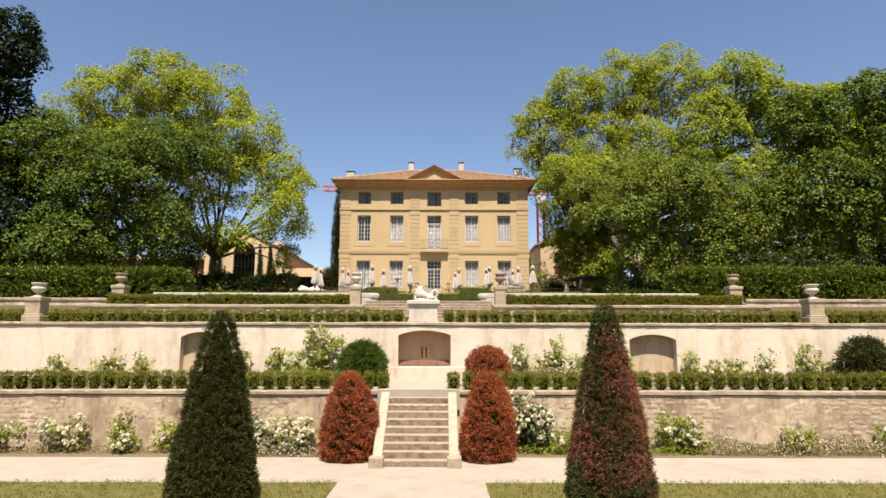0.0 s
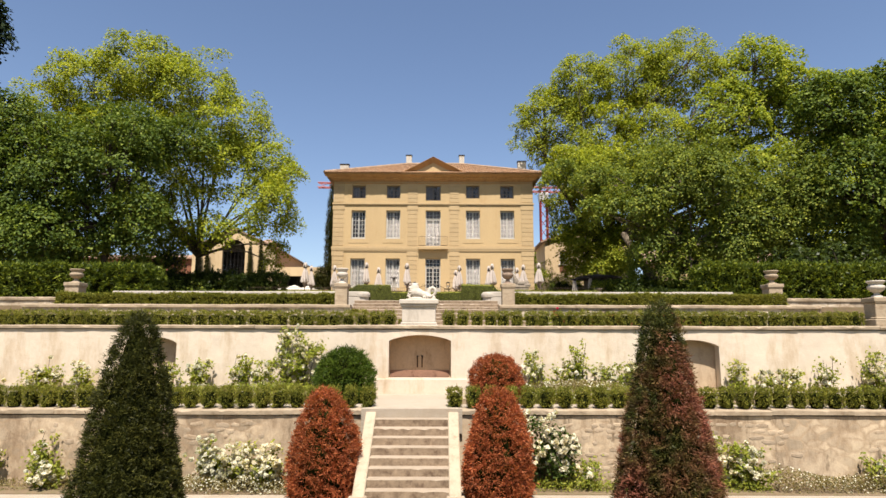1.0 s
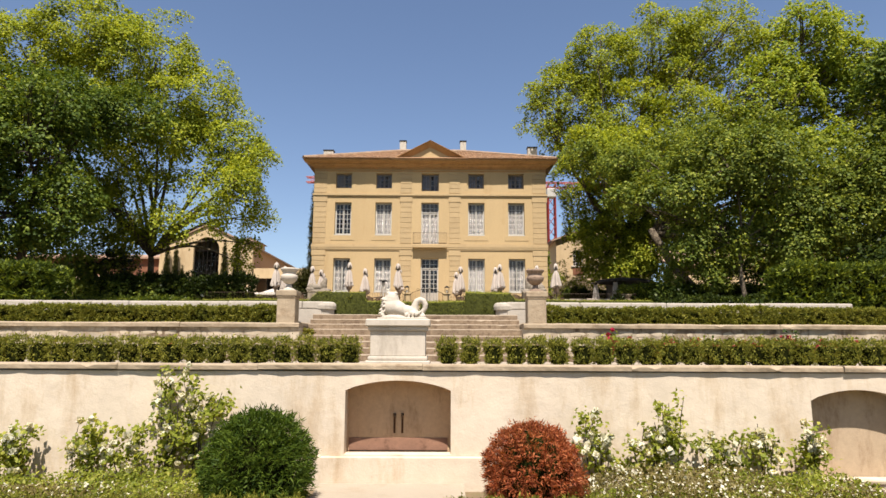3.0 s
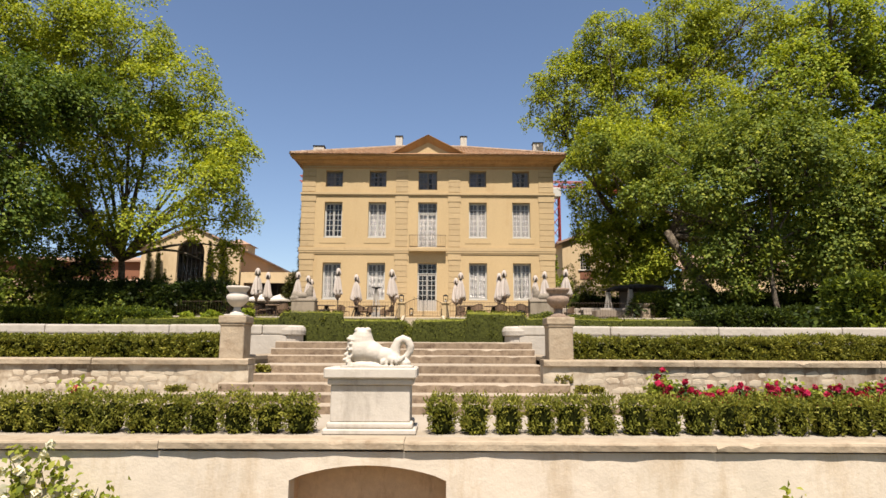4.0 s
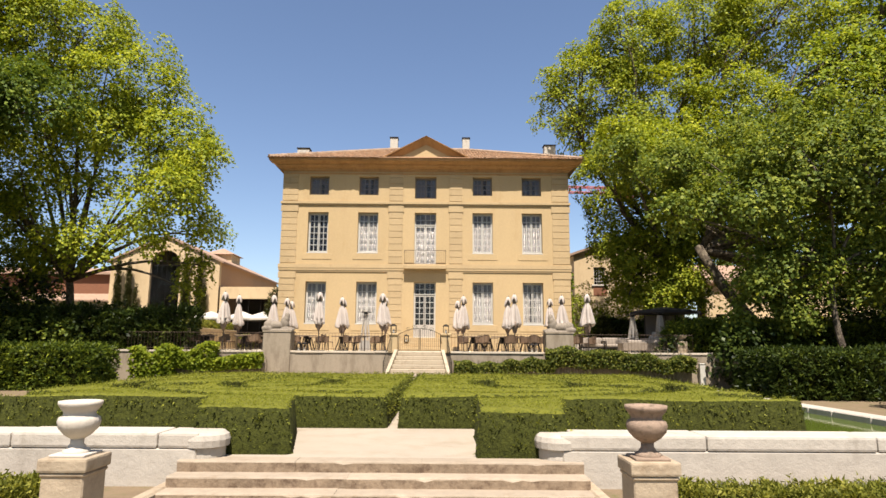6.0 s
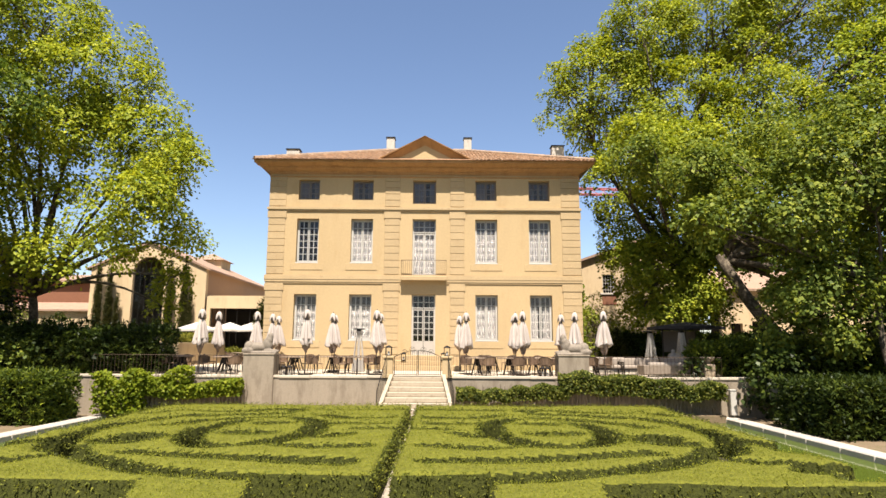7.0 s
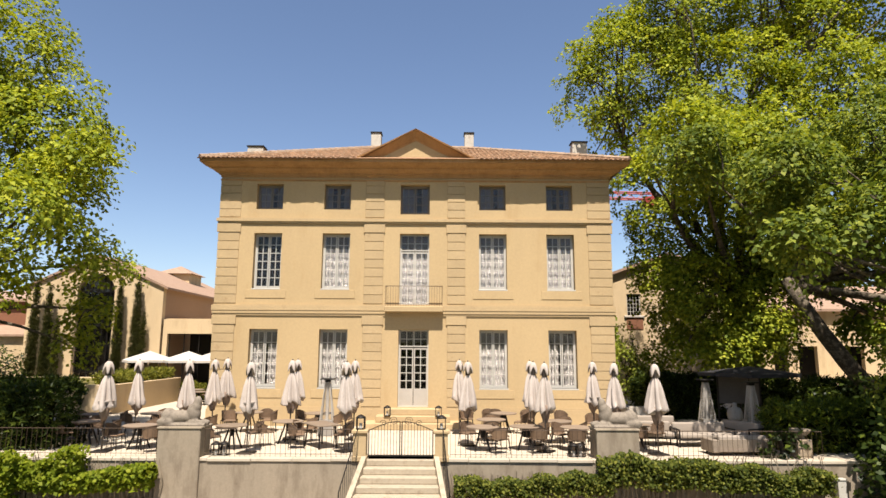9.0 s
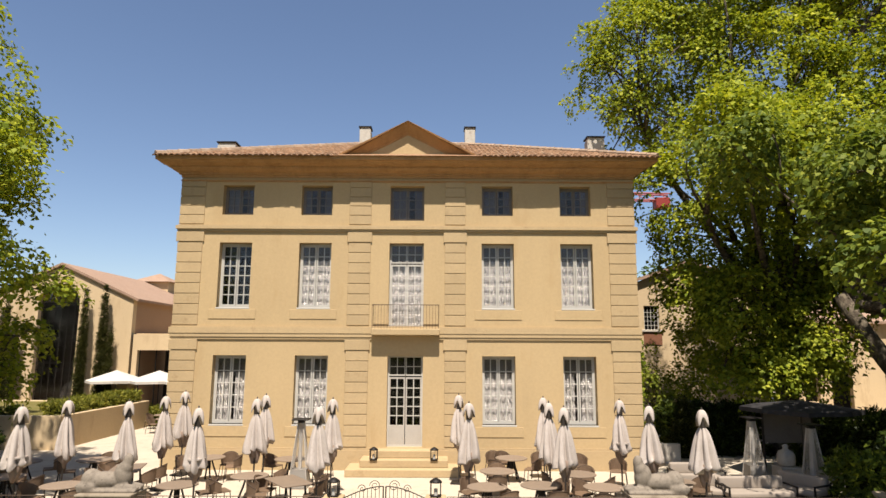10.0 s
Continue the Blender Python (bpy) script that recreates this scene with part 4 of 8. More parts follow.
def urn_pillar(name, x, y, z0, z1, w, urn_h, seed, label, mat, urn_mat, group, fat=1.0):
    ob = thing(name, (x, y, z0), label, "pillar", group)
    H, h = z1 - z0, w / 2
    part("plinth", boxed(-h * 1.14, h * 1.14, -h * 1.14, h * 1.14, 0, H * 0.30, bevel=0.02), mat, ob)
    part("shaft", boxed(-h * 0.92, h * 0.92, -h * 0.92, h * 0.92, H * 0.30, H - 0.16, bevel=0.015), mat, ob)
    part("base_mould", boxed(-h * 1.03, h * 1.03, -h * 1.03, h * 1.03, H * 0.30 - 0.002, H * 0.30 + 0.06, bevel=0.02), mat, ob)
    part("cap", boxed(-h * 1.06, h * 1.06, -h * 1.06, h * 1.06, H - 0.14, H, bevel=0.025, seg=2), mat, ob)
    part("cap_mould", boxed(-h * 0.99, h * 0.99, -h * 0.99, h * 0.99, H - 0.19, H - 0.138, bevel=0.02), mat, ob)
    u, f = urn_h, fat
    urn = thing("stone_urn", (x, y, z1), "shallow carved stone urn standing on a pillar", "urn", "urns on the pillars")
    prof = [(0.30, 0), (0.30, 0.10), (0.22, 0.13), (0.15, 0.22), (0.15, 0.30), (0.30, 0.38), (0.43, 0.50), (0.47, 0.62), (0.44, 0.70), (0.36, 0.74), (0.36, 0.80), (0.44, 0.88), (0.49, 0.94), (0.49, 1.0), (0.42, 1.0), (0.36, 0.92)]
    part("bowl", lathe(bmesh.new(), [(r * u * f, z * u) for r, z in prof[4:]], 28, wave=lambda a, i: 1 + (0.025 * math.cos(14 * a) if 1 <= i <= 4 else 0)), urn_mat, urn, smooth=True)
    part("foot", lathe(bmesh.new(), [(r * u * f, z * u) for r, z in prof[:5]], 24), urn_mat, urn, smooth=True)
    part("base_slab", boxed(-0.33 * u, 0.33 * u, -0.33 * u, 0.33 * u, -0.002, 0.05 * u, bevel=0.008), urn_mat, urn)
    return ob


urn_pillar("pillar", -2.89, 17.72, Z2, 5.46, 0.48, 0.56, 1, "square stone pillar with moulded cap beside the steps", old_stone, white_stone, "pillars", 0.78)
urn_pillar("pillar", 3.17, 17.72, Z2, 5.46, 0.49, 0.55, 2, "square stone pillar with moulded cap beside the steps", old_stone, pink_stone, "pillars", 0.82)
for x in (-13.95, 14.05):
    urn_pillar("pillar", x, 19.98, 4.6, 5.68, 0.60, 0.55, 3, "square stone pillar at the pool's outer corner", old_stone, old_stone, "pillars")
for x in (-13.9, 14.15):
    urn_pillar("pillar", x, 14.15, 3.78, 4.72, 0.58, 0.52, 4, "stone pillar at the end of the statue terrace", old_stone, white_stone, "pillars")

ms = thing("wide_steps", (0.1, 16.5, Z2), "broad flight of worn stone steps up to the parterre", "stairs", kind="structure")
for y, z, a, b, dp in ((16.50, 3.95, -4.12, 4.34, 0.55), (16.90, 4.10, -3.60, 3.80, 0.55), (17.30, 4.25, -3.02, 3.28, 0.6), (17.75, 4.40, -2.54, 2.83, 0.5), (18.15, 4.56, -2.66, 2.93, 0.5), (19.30, 4.72, -2.74, 3.0, 0.5), (19.65, 4.86, -2.74, 3.0, 0.5), (20.0, 5.01, -2.74, 3.0, 0.35)):
    r = random.Random(int(y * 10))
    x = a
    while x < b - 0.01:
        w = min(r.uniform(1.6, 2.9), b - x)
        if b - (x + w) < 0.8:
            w = b - x
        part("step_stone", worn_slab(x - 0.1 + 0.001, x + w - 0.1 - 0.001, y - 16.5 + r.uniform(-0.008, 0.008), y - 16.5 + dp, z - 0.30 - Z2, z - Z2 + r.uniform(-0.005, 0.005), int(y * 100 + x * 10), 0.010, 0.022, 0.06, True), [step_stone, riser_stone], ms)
        x += w
part("landing", boxed(-2.72, 2.84, 2.1, 2.86, 4.2 - Z2, 4.555 - Z2), gravel, ms, "pale gravel landing between the two flights")
for s, x in ((-1, -2.80), (1, 3.06)):
    solo("wall_cheek", boxed(x - 0.09, x + 0.09, 18.0, 20.1, 4.0, 4.74, bevel=0.03), old_stone, "stone cheek wall at the side of the steps", "wall", kind="structure")

# near pool walls, with rounded ends
for s in (-1, 1):
    x0, x1 = sorted((s * 2.62 + 0.1, s * 12.5))
    pw = thing("pool_wall", (0, 20.05, 4.6), "thick white stone front wall of the pool", "pool wall", "pool walls", "structure")
    part("wall_face", boxed(x0, x1, 0.045, 0.62, 0, 0.56, bevel=0.02), pool_stone, pw)
    k, x = 0, x0 - 0.03
    while x < x1:
        w = min(2.1 + 0.35 * (k % 3), x1 + 0.03 - x)
        if x1 - (x + w) < 0.4:
            w = x1 + 0.03 - x
        part("coping_stone", boxed(x + 0.004, x + w - 0.004, 0.035 - 0.004 * (k % 2), 0.70, 0.56, 0.78 - 0.004 * (k % 3), bevel=0.04, seg=2), pool_stone, pw)
        x, k = x + w, k + 1
    e = x1 if s < 0 else x0
    prof = [(0.30, 0.0), (0.30, 0.56), (0.35, 0.565), (0.36, 0.66), (0.34, 0.73), (0.28, 0.775)]
    part("rounded_end", lathe(bmesh.new(), prof, 20, e, 0.37), pool_stone, pw, smooth=False)
    part("inner_ledge", boxed(x0 + 0.5, x1 - 0.6, 0.70, 1.15, 0.1, 0.46, bevel=0.03), pool_stone, pw)

# ---------- house terrace wall, steps and gate ----------
for nm, holes, a, b in (("left", 0, -14.0, -0.98), ("right", 0, 0.98, 14.0)):
    w = tagged(new("wall_terrace_" + nm, mesh_from("wall", boxed(a, b, 39.2, 39.55, 4.3, 6.36), cement)), "grey cement rendered terrace retaining wall", "wall", kind="structure")
    coping(w, a, b, 39.15, 39.60, 6.36, 6.45, paving, 1.2, 21, 0.01)
us = thing("terrace_steps", (0, 39.15, ZP), "pale stone steps up to the terrace gate", "stairs", kind="structure")
for k in range(8):
    y1 = -0.34 * (7 - k)
    hw = 0.98 + 0.05 * (7 - k)
    part("step", boxed(-hw, hw, y1, y1 + 0.40 if k < 7 else 0.9, 0.18 * k - 0.02, 0.18 * (k + 1) - 0.02, bevel=0.02), pale_step, us)
for s in (-1, 1):
    bm = bmesh.new()
    xa, xb = s * 0.98, s * 1.34
    pts = [(-2.45, 0.0, xb), (-2.45, 0.14, xb), (0.0, 1.52, xa), (0.0, 0.0, xa)]
    a = [bm.verts.new((x, y, z)) for y, z, x in pts]
    b = [bm.verts.new((x + s * 0.14, y, z)) for y, z, x in pts]
    bm.faces.new(a)
    bm.faces.new(b[::-1])
    for i in range(4):
        bm.faces.new((a[i], b[i], b[(i + 1) % 4], a[(i + 1) % 4]))
    bmesh.ops.recalc_face_normals(bm, faces=bm.faces[:])
    part("side_wall", bm, pale_step, us)
    rl = thing("handrail", (s * 1.28, 39.15, ZP), "thin dark iron stair handrail", "handrail", "stair rails")
    bm = bmesh.new()
    tube(bm, [(s * 0.12, -2.3, 0.0), (s * 0.12, -2.3, 1.02), (s * -0.05, -0.1, 2.30)], 0.016, 6)
    part("rail", bm, dark_iron, rl)
    for k in range(1, 10):
        f = k / 10
        x, y = s * (0.12 - 0.17 * f), -2.3 + 2.2 * f
        bm = bmesh.new()
        tube(bm, [(x, y, 0.14 + 1.38 * f), (x, y, 1.02 + 1.28 * f)], 0.007, 5)
        part("baluster", bm, dark_iron, rl)
    pt = thing("gate_post", (s * 1.19, 39.35, ZT - 0.05), "square pale stone gate post", "gate post", "gate posts")
    part("shaft", boxed(-0.19, 0.19, -0.19, 0.19, 0, 0.78, bevel=0.012), dressed_stone, pt)
    part("cap", boxed(-0.24, 0.24, -0.24, 0.24, 0.78, 0.88, bevel=0.02), dressed_stone, pt)
    part("foot", boxed(-0.22, 0.22, -0.22, 0.22, 0, 0.14, bevel=0.012), dressed_stone, pt)
gt = thing("iron_gate", (0, 39.32, ZT), "closed double garden gate of thin dark iron bars", "gate")
for s in (-1, 1):
    leafg = part("gate_leaf", tube(bmesh.new(), [(s * 0.03, 0, 0.05), (s * 0.03, 0, 1.06)], 0.016, 6), dark_iron, gt)
    bm = bmesh.new()
    tube(bm, [(s * 0.94, 0, 0.05), (s * 0.94, 0, 0.80)], 0.016, 6)
    tube(bm, [(s * 0.03, 0, 0.08), (s * 0.94, 0, 0.08)], 0.012, 6)
    tube(bm, [(s * (0.03 + 0.91 * k / 10), 0, 0.80 + 0.26 * math.cos(0.5 * math.pi * k / 10)) for k in range(11)], 0.013, 6)
    part("gate_frame", bm, dark_iron, leafg)
    for k in range(1, 10):
        x = 0.03 + 0.091 * k
        part("bar", tube(bmesh.new(), [(s * x, 0, 0.08), (s * x, 0, 0.80 + 0.26 * math.cos(0.5 * math.pi * k / 10))], 0.007, 5), dark_iron, leafg)
    bm = bmesh.new()
    for c, r0 in ((0.22, 0.13), (0.52, 0.10)):
        tube(bm, [(s * (c + (r0 - 0.004 * j) * math.cos(0.42 * j)), 0, 1.12 - 0.22 * c + (r0 - 0.004 * j) * math.sin(0.42 * j)) for j in range(22)], 0.008, 5)
    part("scroll", bm, dark_iron, leafg)


# ---------- the house ----------
HY = 47.0
house = thing("chateau", (0, HY, ZT), "three-storey ochre stone country house with tiled hip roof and pediment", "house")
HZ = ZT                                           # house parts are given with world heights less HZ
WX = (-6.36, -3.40, 0.0, 3.39, 6.32)
holes = []
for x in WX:
    w = 0.60
    holes.append((x - (0.64 if x == 0 else w), x + (0.64 if x == 0 else w), (7.18 if x == 0 else 7.97) - HZ, 10.39 - HZ))
    holes.append((x - (0.64 if x == 0 else w), x + (0.64 if x == 0 else w), (11.40 if x == 0 else 12.12) - HZ, 14.53 - HZ))
    holes.append((x - (0.64 if x == 0 else 0.58), x + (0.64 if x == 0 else 0.58), (15.39 if x == 0 else 15.59) - HZ, 16.73 - HZ))
bm = bmesh.new()
wall_sheet(bm, -8.5, 8.5, 0, 17.3 - HZ, 0, 0.5, holes)
part("front_wall", bm, facade_stone, house)
part("side_wall", boxed(-8.5, -8.0, 0.5, 12, 0, 17.3 - HZ), facade_stone, house)
part("side_wall", boxed(8.0, 8.5, 0.5, 12, 0, 17.3 - HZ), facade_stone, house)
part("rear_wall", boxed(-8.0, 8.0, 11.5, 12, 0, 17.3 - HZ), facade_stone, house)
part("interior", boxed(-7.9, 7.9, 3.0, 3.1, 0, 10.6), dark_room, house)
fl = bmesh.new()
for z in (0.7, 4.9, 8.9):
    box(fl, -7.95, 7.95, 0.52, 3.0, z - 0.15, z)
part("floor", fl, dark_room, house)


def moulding(name, x0, x1, z0, z1, steps, mat, lab="", slope=False):
    """A projecting band: steps are (part of the height, projection) from the bottom up."""
    bm = bmesh.new()
    h = z1 - z0
    prof = []
    for (f0, p), (f1, _) in zip(steps, steps[1:] + [(1.0, 0)]):
        prof += [(p, z0 + h * f0 - HZ), (p, z0 + h * f1 - HZ)]
    if slope:
        prof = [(a, z0 + b - HZ) for a, b in ((0.05, 0), (0.05, 0.09), (0.12, 0.10), (0.12, 0.16), (0.20, 0.18), (0.30, 0.235), (0.36, 0.30), (0.38, 0.30), (0.38, 0.345), (0.50, 0.37), (0.62, 0.43), (0.68, 0.49), (0.76, 0.50), (0.76, 0.64))]
    rings = [[bm.verts.new(q) for q in ((x0 - p, 0.05, z), (x0 - p, -p, z), (x1 + p, -p, z), (x1 + p, 0.05, z))] for p, z in prof]
    for a, b in zip(rings, rings[1:]):
        for k in range(3):
            bm.faces.new((a[k], a[k + 1], b[k + 1], b[k]))
    bm.faces.new(rings[0][::-1])
    bm.faces.new(rings[-1])
    return part(name, bm, mat, house, lab)


moulding("plinth", -8.5, 8.5, ZT - 0.02, 7.18, [(0, 0.07), (0.90, 0.035)], dressed_stone)
moulding("string_course", -8.5, 8.5, 10.97, 11.45, [(0, 0.05), (0.18, 0.08), (0.45, 0.10), (0.90, 0.05)], dressed_stone)
moulding("string_course", -8.5, 8.5, 14.95, 15.20, [(0, 0.06), (0.35, 0.11), (0.85, 0.05)], dressed_stone)
moulding("cornice", -8.5, 8.5, 17.02, 17.66, [(0, 0.06), (0.16, 0.12), (0.84, 0.76)], cornice_stone, slope=True)
moulding("frieze_band", -8.5, 8.5, 16.86, 16.92, [(0, 0.04), (0.5, 0.06)], cornice_stone)

# quoins: stacked blocks at the corners and beside the middle bay
qmesh = {}
for xa, xb in ((-8.53, -7.60), (-2.16, -1.34), (1.42, 2.19), (7.52, 8.53)):
    for za, zb in ((7.20, 10.95), (11.47, 14.93), (15.22, 17.0)):
        nb = round((zb - za) / 0.385)
        hgt = (zb - za) / nb
        for k in range(nb if zb > 16 else nb - 1):
            key = (round(xb - xa, 3), round(hgt, 3))
            if key not in qmesh:
                qmesh[key] = mesh_from("quoin", boxed(0, key[0], -0.035, 0.01, 0.012, hgt - 0.012, bevel=0.010), dressed_stone)
            q = part("quoin", qmesh[key], None, house)
            q.location = (xa, 0, za + k * hgt - HZ)
        if zb < 16:
            part("quoin_cap", boxed(xa - 0.05, xb + 0.05, -0.06, 0.01, zb - hgt + 0.012 - HZ, zb + 0.005 - HZ, bevel=0.012), dressed_stone, house)


def window(x, z0, z1, w, cols, rows, kind, seed):
    """A casement set back in its opening: frame, two leaves of small panes, sill, curtain."""
    paint = attic_paint if kind == "attic" else white_paint
    ob = part("window", boxed(-w, w, 0.30, 0.36, z1 - z0 - 0.06, z1 - z0, bevel=0.006), paint, house)
    ob.location = (x, 0, z0 - HZ)
    H = z1 - z0
    bm = boxed(-w, -w + 0.05, 0.30, 0.36, 0, H - 0.06)
    box(bm, w - 0.05, w, 0.30, 0.36, 0, H - 0.06)
    box(bm, -w + 0.05, w - 0.05, 0.30, 0.36, 0, 0.07)
    part("frame", bm, paint, ob)
    panel = 0.62 if kind == "door" else 0.0
    tr = H - 0.72 if kind in ("door", "tall") else None
    for s in (-1, 1):
        x0, x1 = sorted((s * 0.012, s * (w - 0.05)))
        top = (tr - 0.05) if tr else H - 0.06
        bm = boxed(x0, x0 + 0.05, 0.31, 0.355, 0.07, top)
        box(bm, x1 - 0.05, x1, 0.31, 0.355, 0.07, top)
        box(bm, x0 + 0.05, x1 - 0.05, 0.31, 0.355, top - 0.06, top)
        box(bm, x0 + 0.05, x1 - 0.05, 0.31, 0.355, 0.07, 0.13 + panel)
        lf = part("casement", bm, door_paint if kind == "door" else paint, ob)
        gz0 = 0.13 + panel
        bars = bmesh.new()
        for c in range(1, cols):
            xx = x0 + 0.05 + (x1 - x0 - 0.10) * c / cols
            box(bars, xx - 0.018, xx + 0.018, 0.315, 0.35, gz0, top - 0.06)
        for r in range(1, rows):
            zz = gz0 + (top - 0.06 - gz0) * r / rows
            box(bars, x0 + 0.05, x1 - 0.05, 0.317, 0.348, zz - 0.017, zz + 0.017)
        part("glazing_grid", bars, paint, lf)
        gp = part("pane", boxed(x0 + 0.05, x1 - 0.05, 0.331, 0.335, gz0, top - 0.06), glass, lf)
        gp.visible_shadow = False
        if tr:
            bm = boxed(x0, x1, 0.31, 0.355, tr, tr + 0.05)
            for c in range(0, cols + 1):
                xx = x0 + 0.013 + (x1 - x0 - 0.026) * c / cols
                box(bm, xx - 0.013, xx + 0.013, 0.315, 0.35, tr + 0.05, H - 0.06)
            box(bm, x0, x1, 0.316, 0.349, tr + 0.32, tr + 0.346)
            part("transom_light", bm, white_paint, ob)
            gp = part("pane", boxed(x0, x1, 0.331, 0.335, tr + 0.05, H - 0.06), glass, ob)
            gp.visible_shadow = False
    # curtain: a pleated sheet behind the glass; over the upper part a grey sheet for the head's shade
    rng = random.Random(seed)
    if kind in ("net", "tall", "half"):
        bm = bmesh.new()
        lo, hi = 0.08, H * (0.74 if kind != "tall" else 0.80)
        spans = ((-w + 0.05, -0.12), (0.12, w - 0.05)) if kind == "half" else ((-w + 0.05, w - 0.05),)
        for a, b in spans:
            n = 46
            rowv = []
            for j in range(n + 1):
                xx = a + (b - a) * j / n
                yy = 0.44 + 0.022 * math.sin(xx * 42 + seed) + 0.012 * math.sin(xx * 97)
                rowv.append((bm.verts.new((xx, yy, lo)), bm.verts.new((xx, yy - 0.01, hi))))
            for (p, q), (r_, s_) in zip(rowv, rowv[1:]):
                bm.faces.new((p, r_, s_, q))
        part("curtain", bm, curtain_cloth, ob, "white net curtain hung in folds", smooth=True)
    if kind == "attic":
        for a, b in ((-w + 0.05, -w * (0.45 if seed % 3 else 0.1)), (w * 0.5, w - 0.05)):
            part("curtain", boxed(a, b, 0.40, 0.415, 0.05, H - 0.07), blue_grey_cloth, ob, "grey side curtain")
    elif kind not in ("door", "bare"):
        # grey sheet darkens the upper panes where the window head's shade falls
        part("blind", boxed(-w + 0.05, w - 0.05, 0.42, 0.43, H * 0.74, H - 0.07), plain_grey_cloth, ob, "grey sheet standing for the shade under the window head")
    if kind in ("net", "half", "bare"):
        sill = part("sill", boxed(-w - 0.02, w + 0.02, -0.02, 0.32, -0.06, 0.0, bevel=0.012), white_paint, ob)
        part("apron", boxed(-w - 0.26, w + 0.26, -0.022, 0.01, -0.42, -0.065, bevel=0.008), facade_stone, ob)
    return ob


for i, x in enumerate(WX):
    if x == 0:
        window(0, 7.18, 10.39, 0.64, 2, 5, "door", 1)
        window(0, 11.40, 14.53, 0.64, 2, 6, "tall", 2)
        window(0, 15.39, 16.73, 0.64, 2, 3, "attic", 3)
    else:
        window(x, 7.97, 10.39, 0.60, 2, 5, "half" if i in (0, 4) else "net", 10 + i)
        window(x, 12.12, 14.53, 0.60, 2, 6, "bare" if i == 0 else "net", 20 + i)
        window(x, 15.59, 16.73, 0.58, 2, 3, "attic", 30 + i)

# balcony
part("balcony", boxed(-1.22, 1.24, -0.40, 0.02, 11.12 - HZ, 11.36 - HZ, bevel=0.025), dressed_stone, house)
rail = part("balcony_railing", boxed(-1.2, 1.22, -0.38, -0.35, 12.20 - HZ, 12.225 - HZ), rust_iron, house)
bm = boxed(-1.2, -1.175, -0.38, 0.0, 12.20 - HZ, 12.225 - HZ)
box(bm, 1.195, 1.22, -0.38, 0.0, 12.20 - HZ, 12.225 - HZ)
box(bm, -1.2, 1.22, -0.38, -0.35, 11.45 - HZ, 11.465 - HZ)
part("rail_sides", bm, rust_iron, rail)
for k in range(23):
    part("baluster", boxed(-1.2 + k * 0.109, -1.19 + k * 0.109, -0.37, -0.358, 11.36 - HZ, 12.20 - HZ), rust_iron, rail)
# door steps
for k in range(3):
    hw, dp = 1.05 + 0.45 * (2 - k), 0.55 + 0.36 * (2 - k)
    part("door_step", boxed(-hw + 0.05, hw + 0.05, -dp, 0.3 if k == 2 else 0.02, 0.25 * k, 0.25 * (k + 1), bevel=0.02), dressed_stone, house)

# roof: hipped, with rows of curved clay tiles
EV, RZ = 17.66 - HZ, 20.35 - HZ
bm = bmesh.new()
c = [(-9.32, -0.84, EV), (9.32, -0.84, EV), (9.22, 12.7, EV), (-9.22, 12.7, EV), (-2.6, 6.0, RZ), (2.6, 6.0, RZ)]
v = [bm.verts.new(p) for p in c]
for q in ((0, 1, 5, 4), (1, 2, 5), (2, 3, 4, 5), (3, 0, 4), (3, 2, 1, 0)):
    bm.faces.new([v[i] for i in q])
roof = part("roof", bm, roof_tile, house, "hipped roof of curved terracotta tiles")


def tile_mesh(r, ln, sides=5):
    bm = bmesh.new()
    rows = []
    for y, k in ((0.0, 1.0), (ln, 0.82)):
        rows.append([bm.verts.new((r * k * math.cos(math.pi * j / sides), y, r * k * math.sin(math.pi * j / sides) * 0.75)) for j in range(sides + 1)])
    for j in range(sides):
        bm.faces.new((rows[0][j], rows[0][j + 1], rows[1][j + 1], rows[1][j]))
    low = [bm.verts.new((r * 0.8 * math.cos(math.pi * j / sides), 0.0, r * 0.8 * math.sin(math.pi * j / sides) * 0.75 - 0.012)) for j in range(sides + 1)]
    for j in range(sides):
        bm.faces.new((low[j], low[j + 1], rows[0][j + 1], rows[0][j]))
    return mesh_from("tile", bm, roof_tile)


tl = tile_mesh(0.105, 0.44)
slope = math.atan2(RZ - EV, 6.72)
rr = random.Random(7)
base_co = np.array([x_.co[:] for x_ in tl.vertices])
faces_co = np.array([list(p.vertices) for p in tl.polygons])
AV, AF = [], []
for j in range(18):
    yy = -0.88 + 0.37 * j * math.cos(slope)
    zz = EV + 0.012 + (yy + 0.72) * math.tan(slope)
    f = (yy + 0.72) / 6.72
    half = 9.22 - (9.22 - 2.6) * f
    k = int(half / 0.205)
    for i in range(-k, k + 1):
        xx = i * 0.205 + rr.uniform(-0.012, 0.012)
        if abs(xx) < 2.72 * (1 - f * 1.45) and f < 0.69:
            continue
        tilt = slope + rr.uniform(-0.02, 0.03)
        if j < 3:
            t = part("tile", tl, None, roof)
            t.location = (xx, yy + rr.uniform(-0.02, 0.02), zz)
            t.rotation_euler = (tilt, 0, rr.uniform(-0.03, 0.03))
        else:
            m = Matrix.Translation((xx, yy + rr.uniform(-0.02, 0.02), zz)) @ Matrix.Rotation(tilt, 4, "X")
            AV.append(base_co @ np.array(m.to_3x3()).T + np.array(m.translation))
            AF.append(faces_co + len(AV) * len(base_co) - len(base_co))
tagged(part("upper_tiles", mesh_arrays("upper_tiles", np.concatenate(AV), np.concatenate(AF), roof_tile), None, roof), kind="stuff")

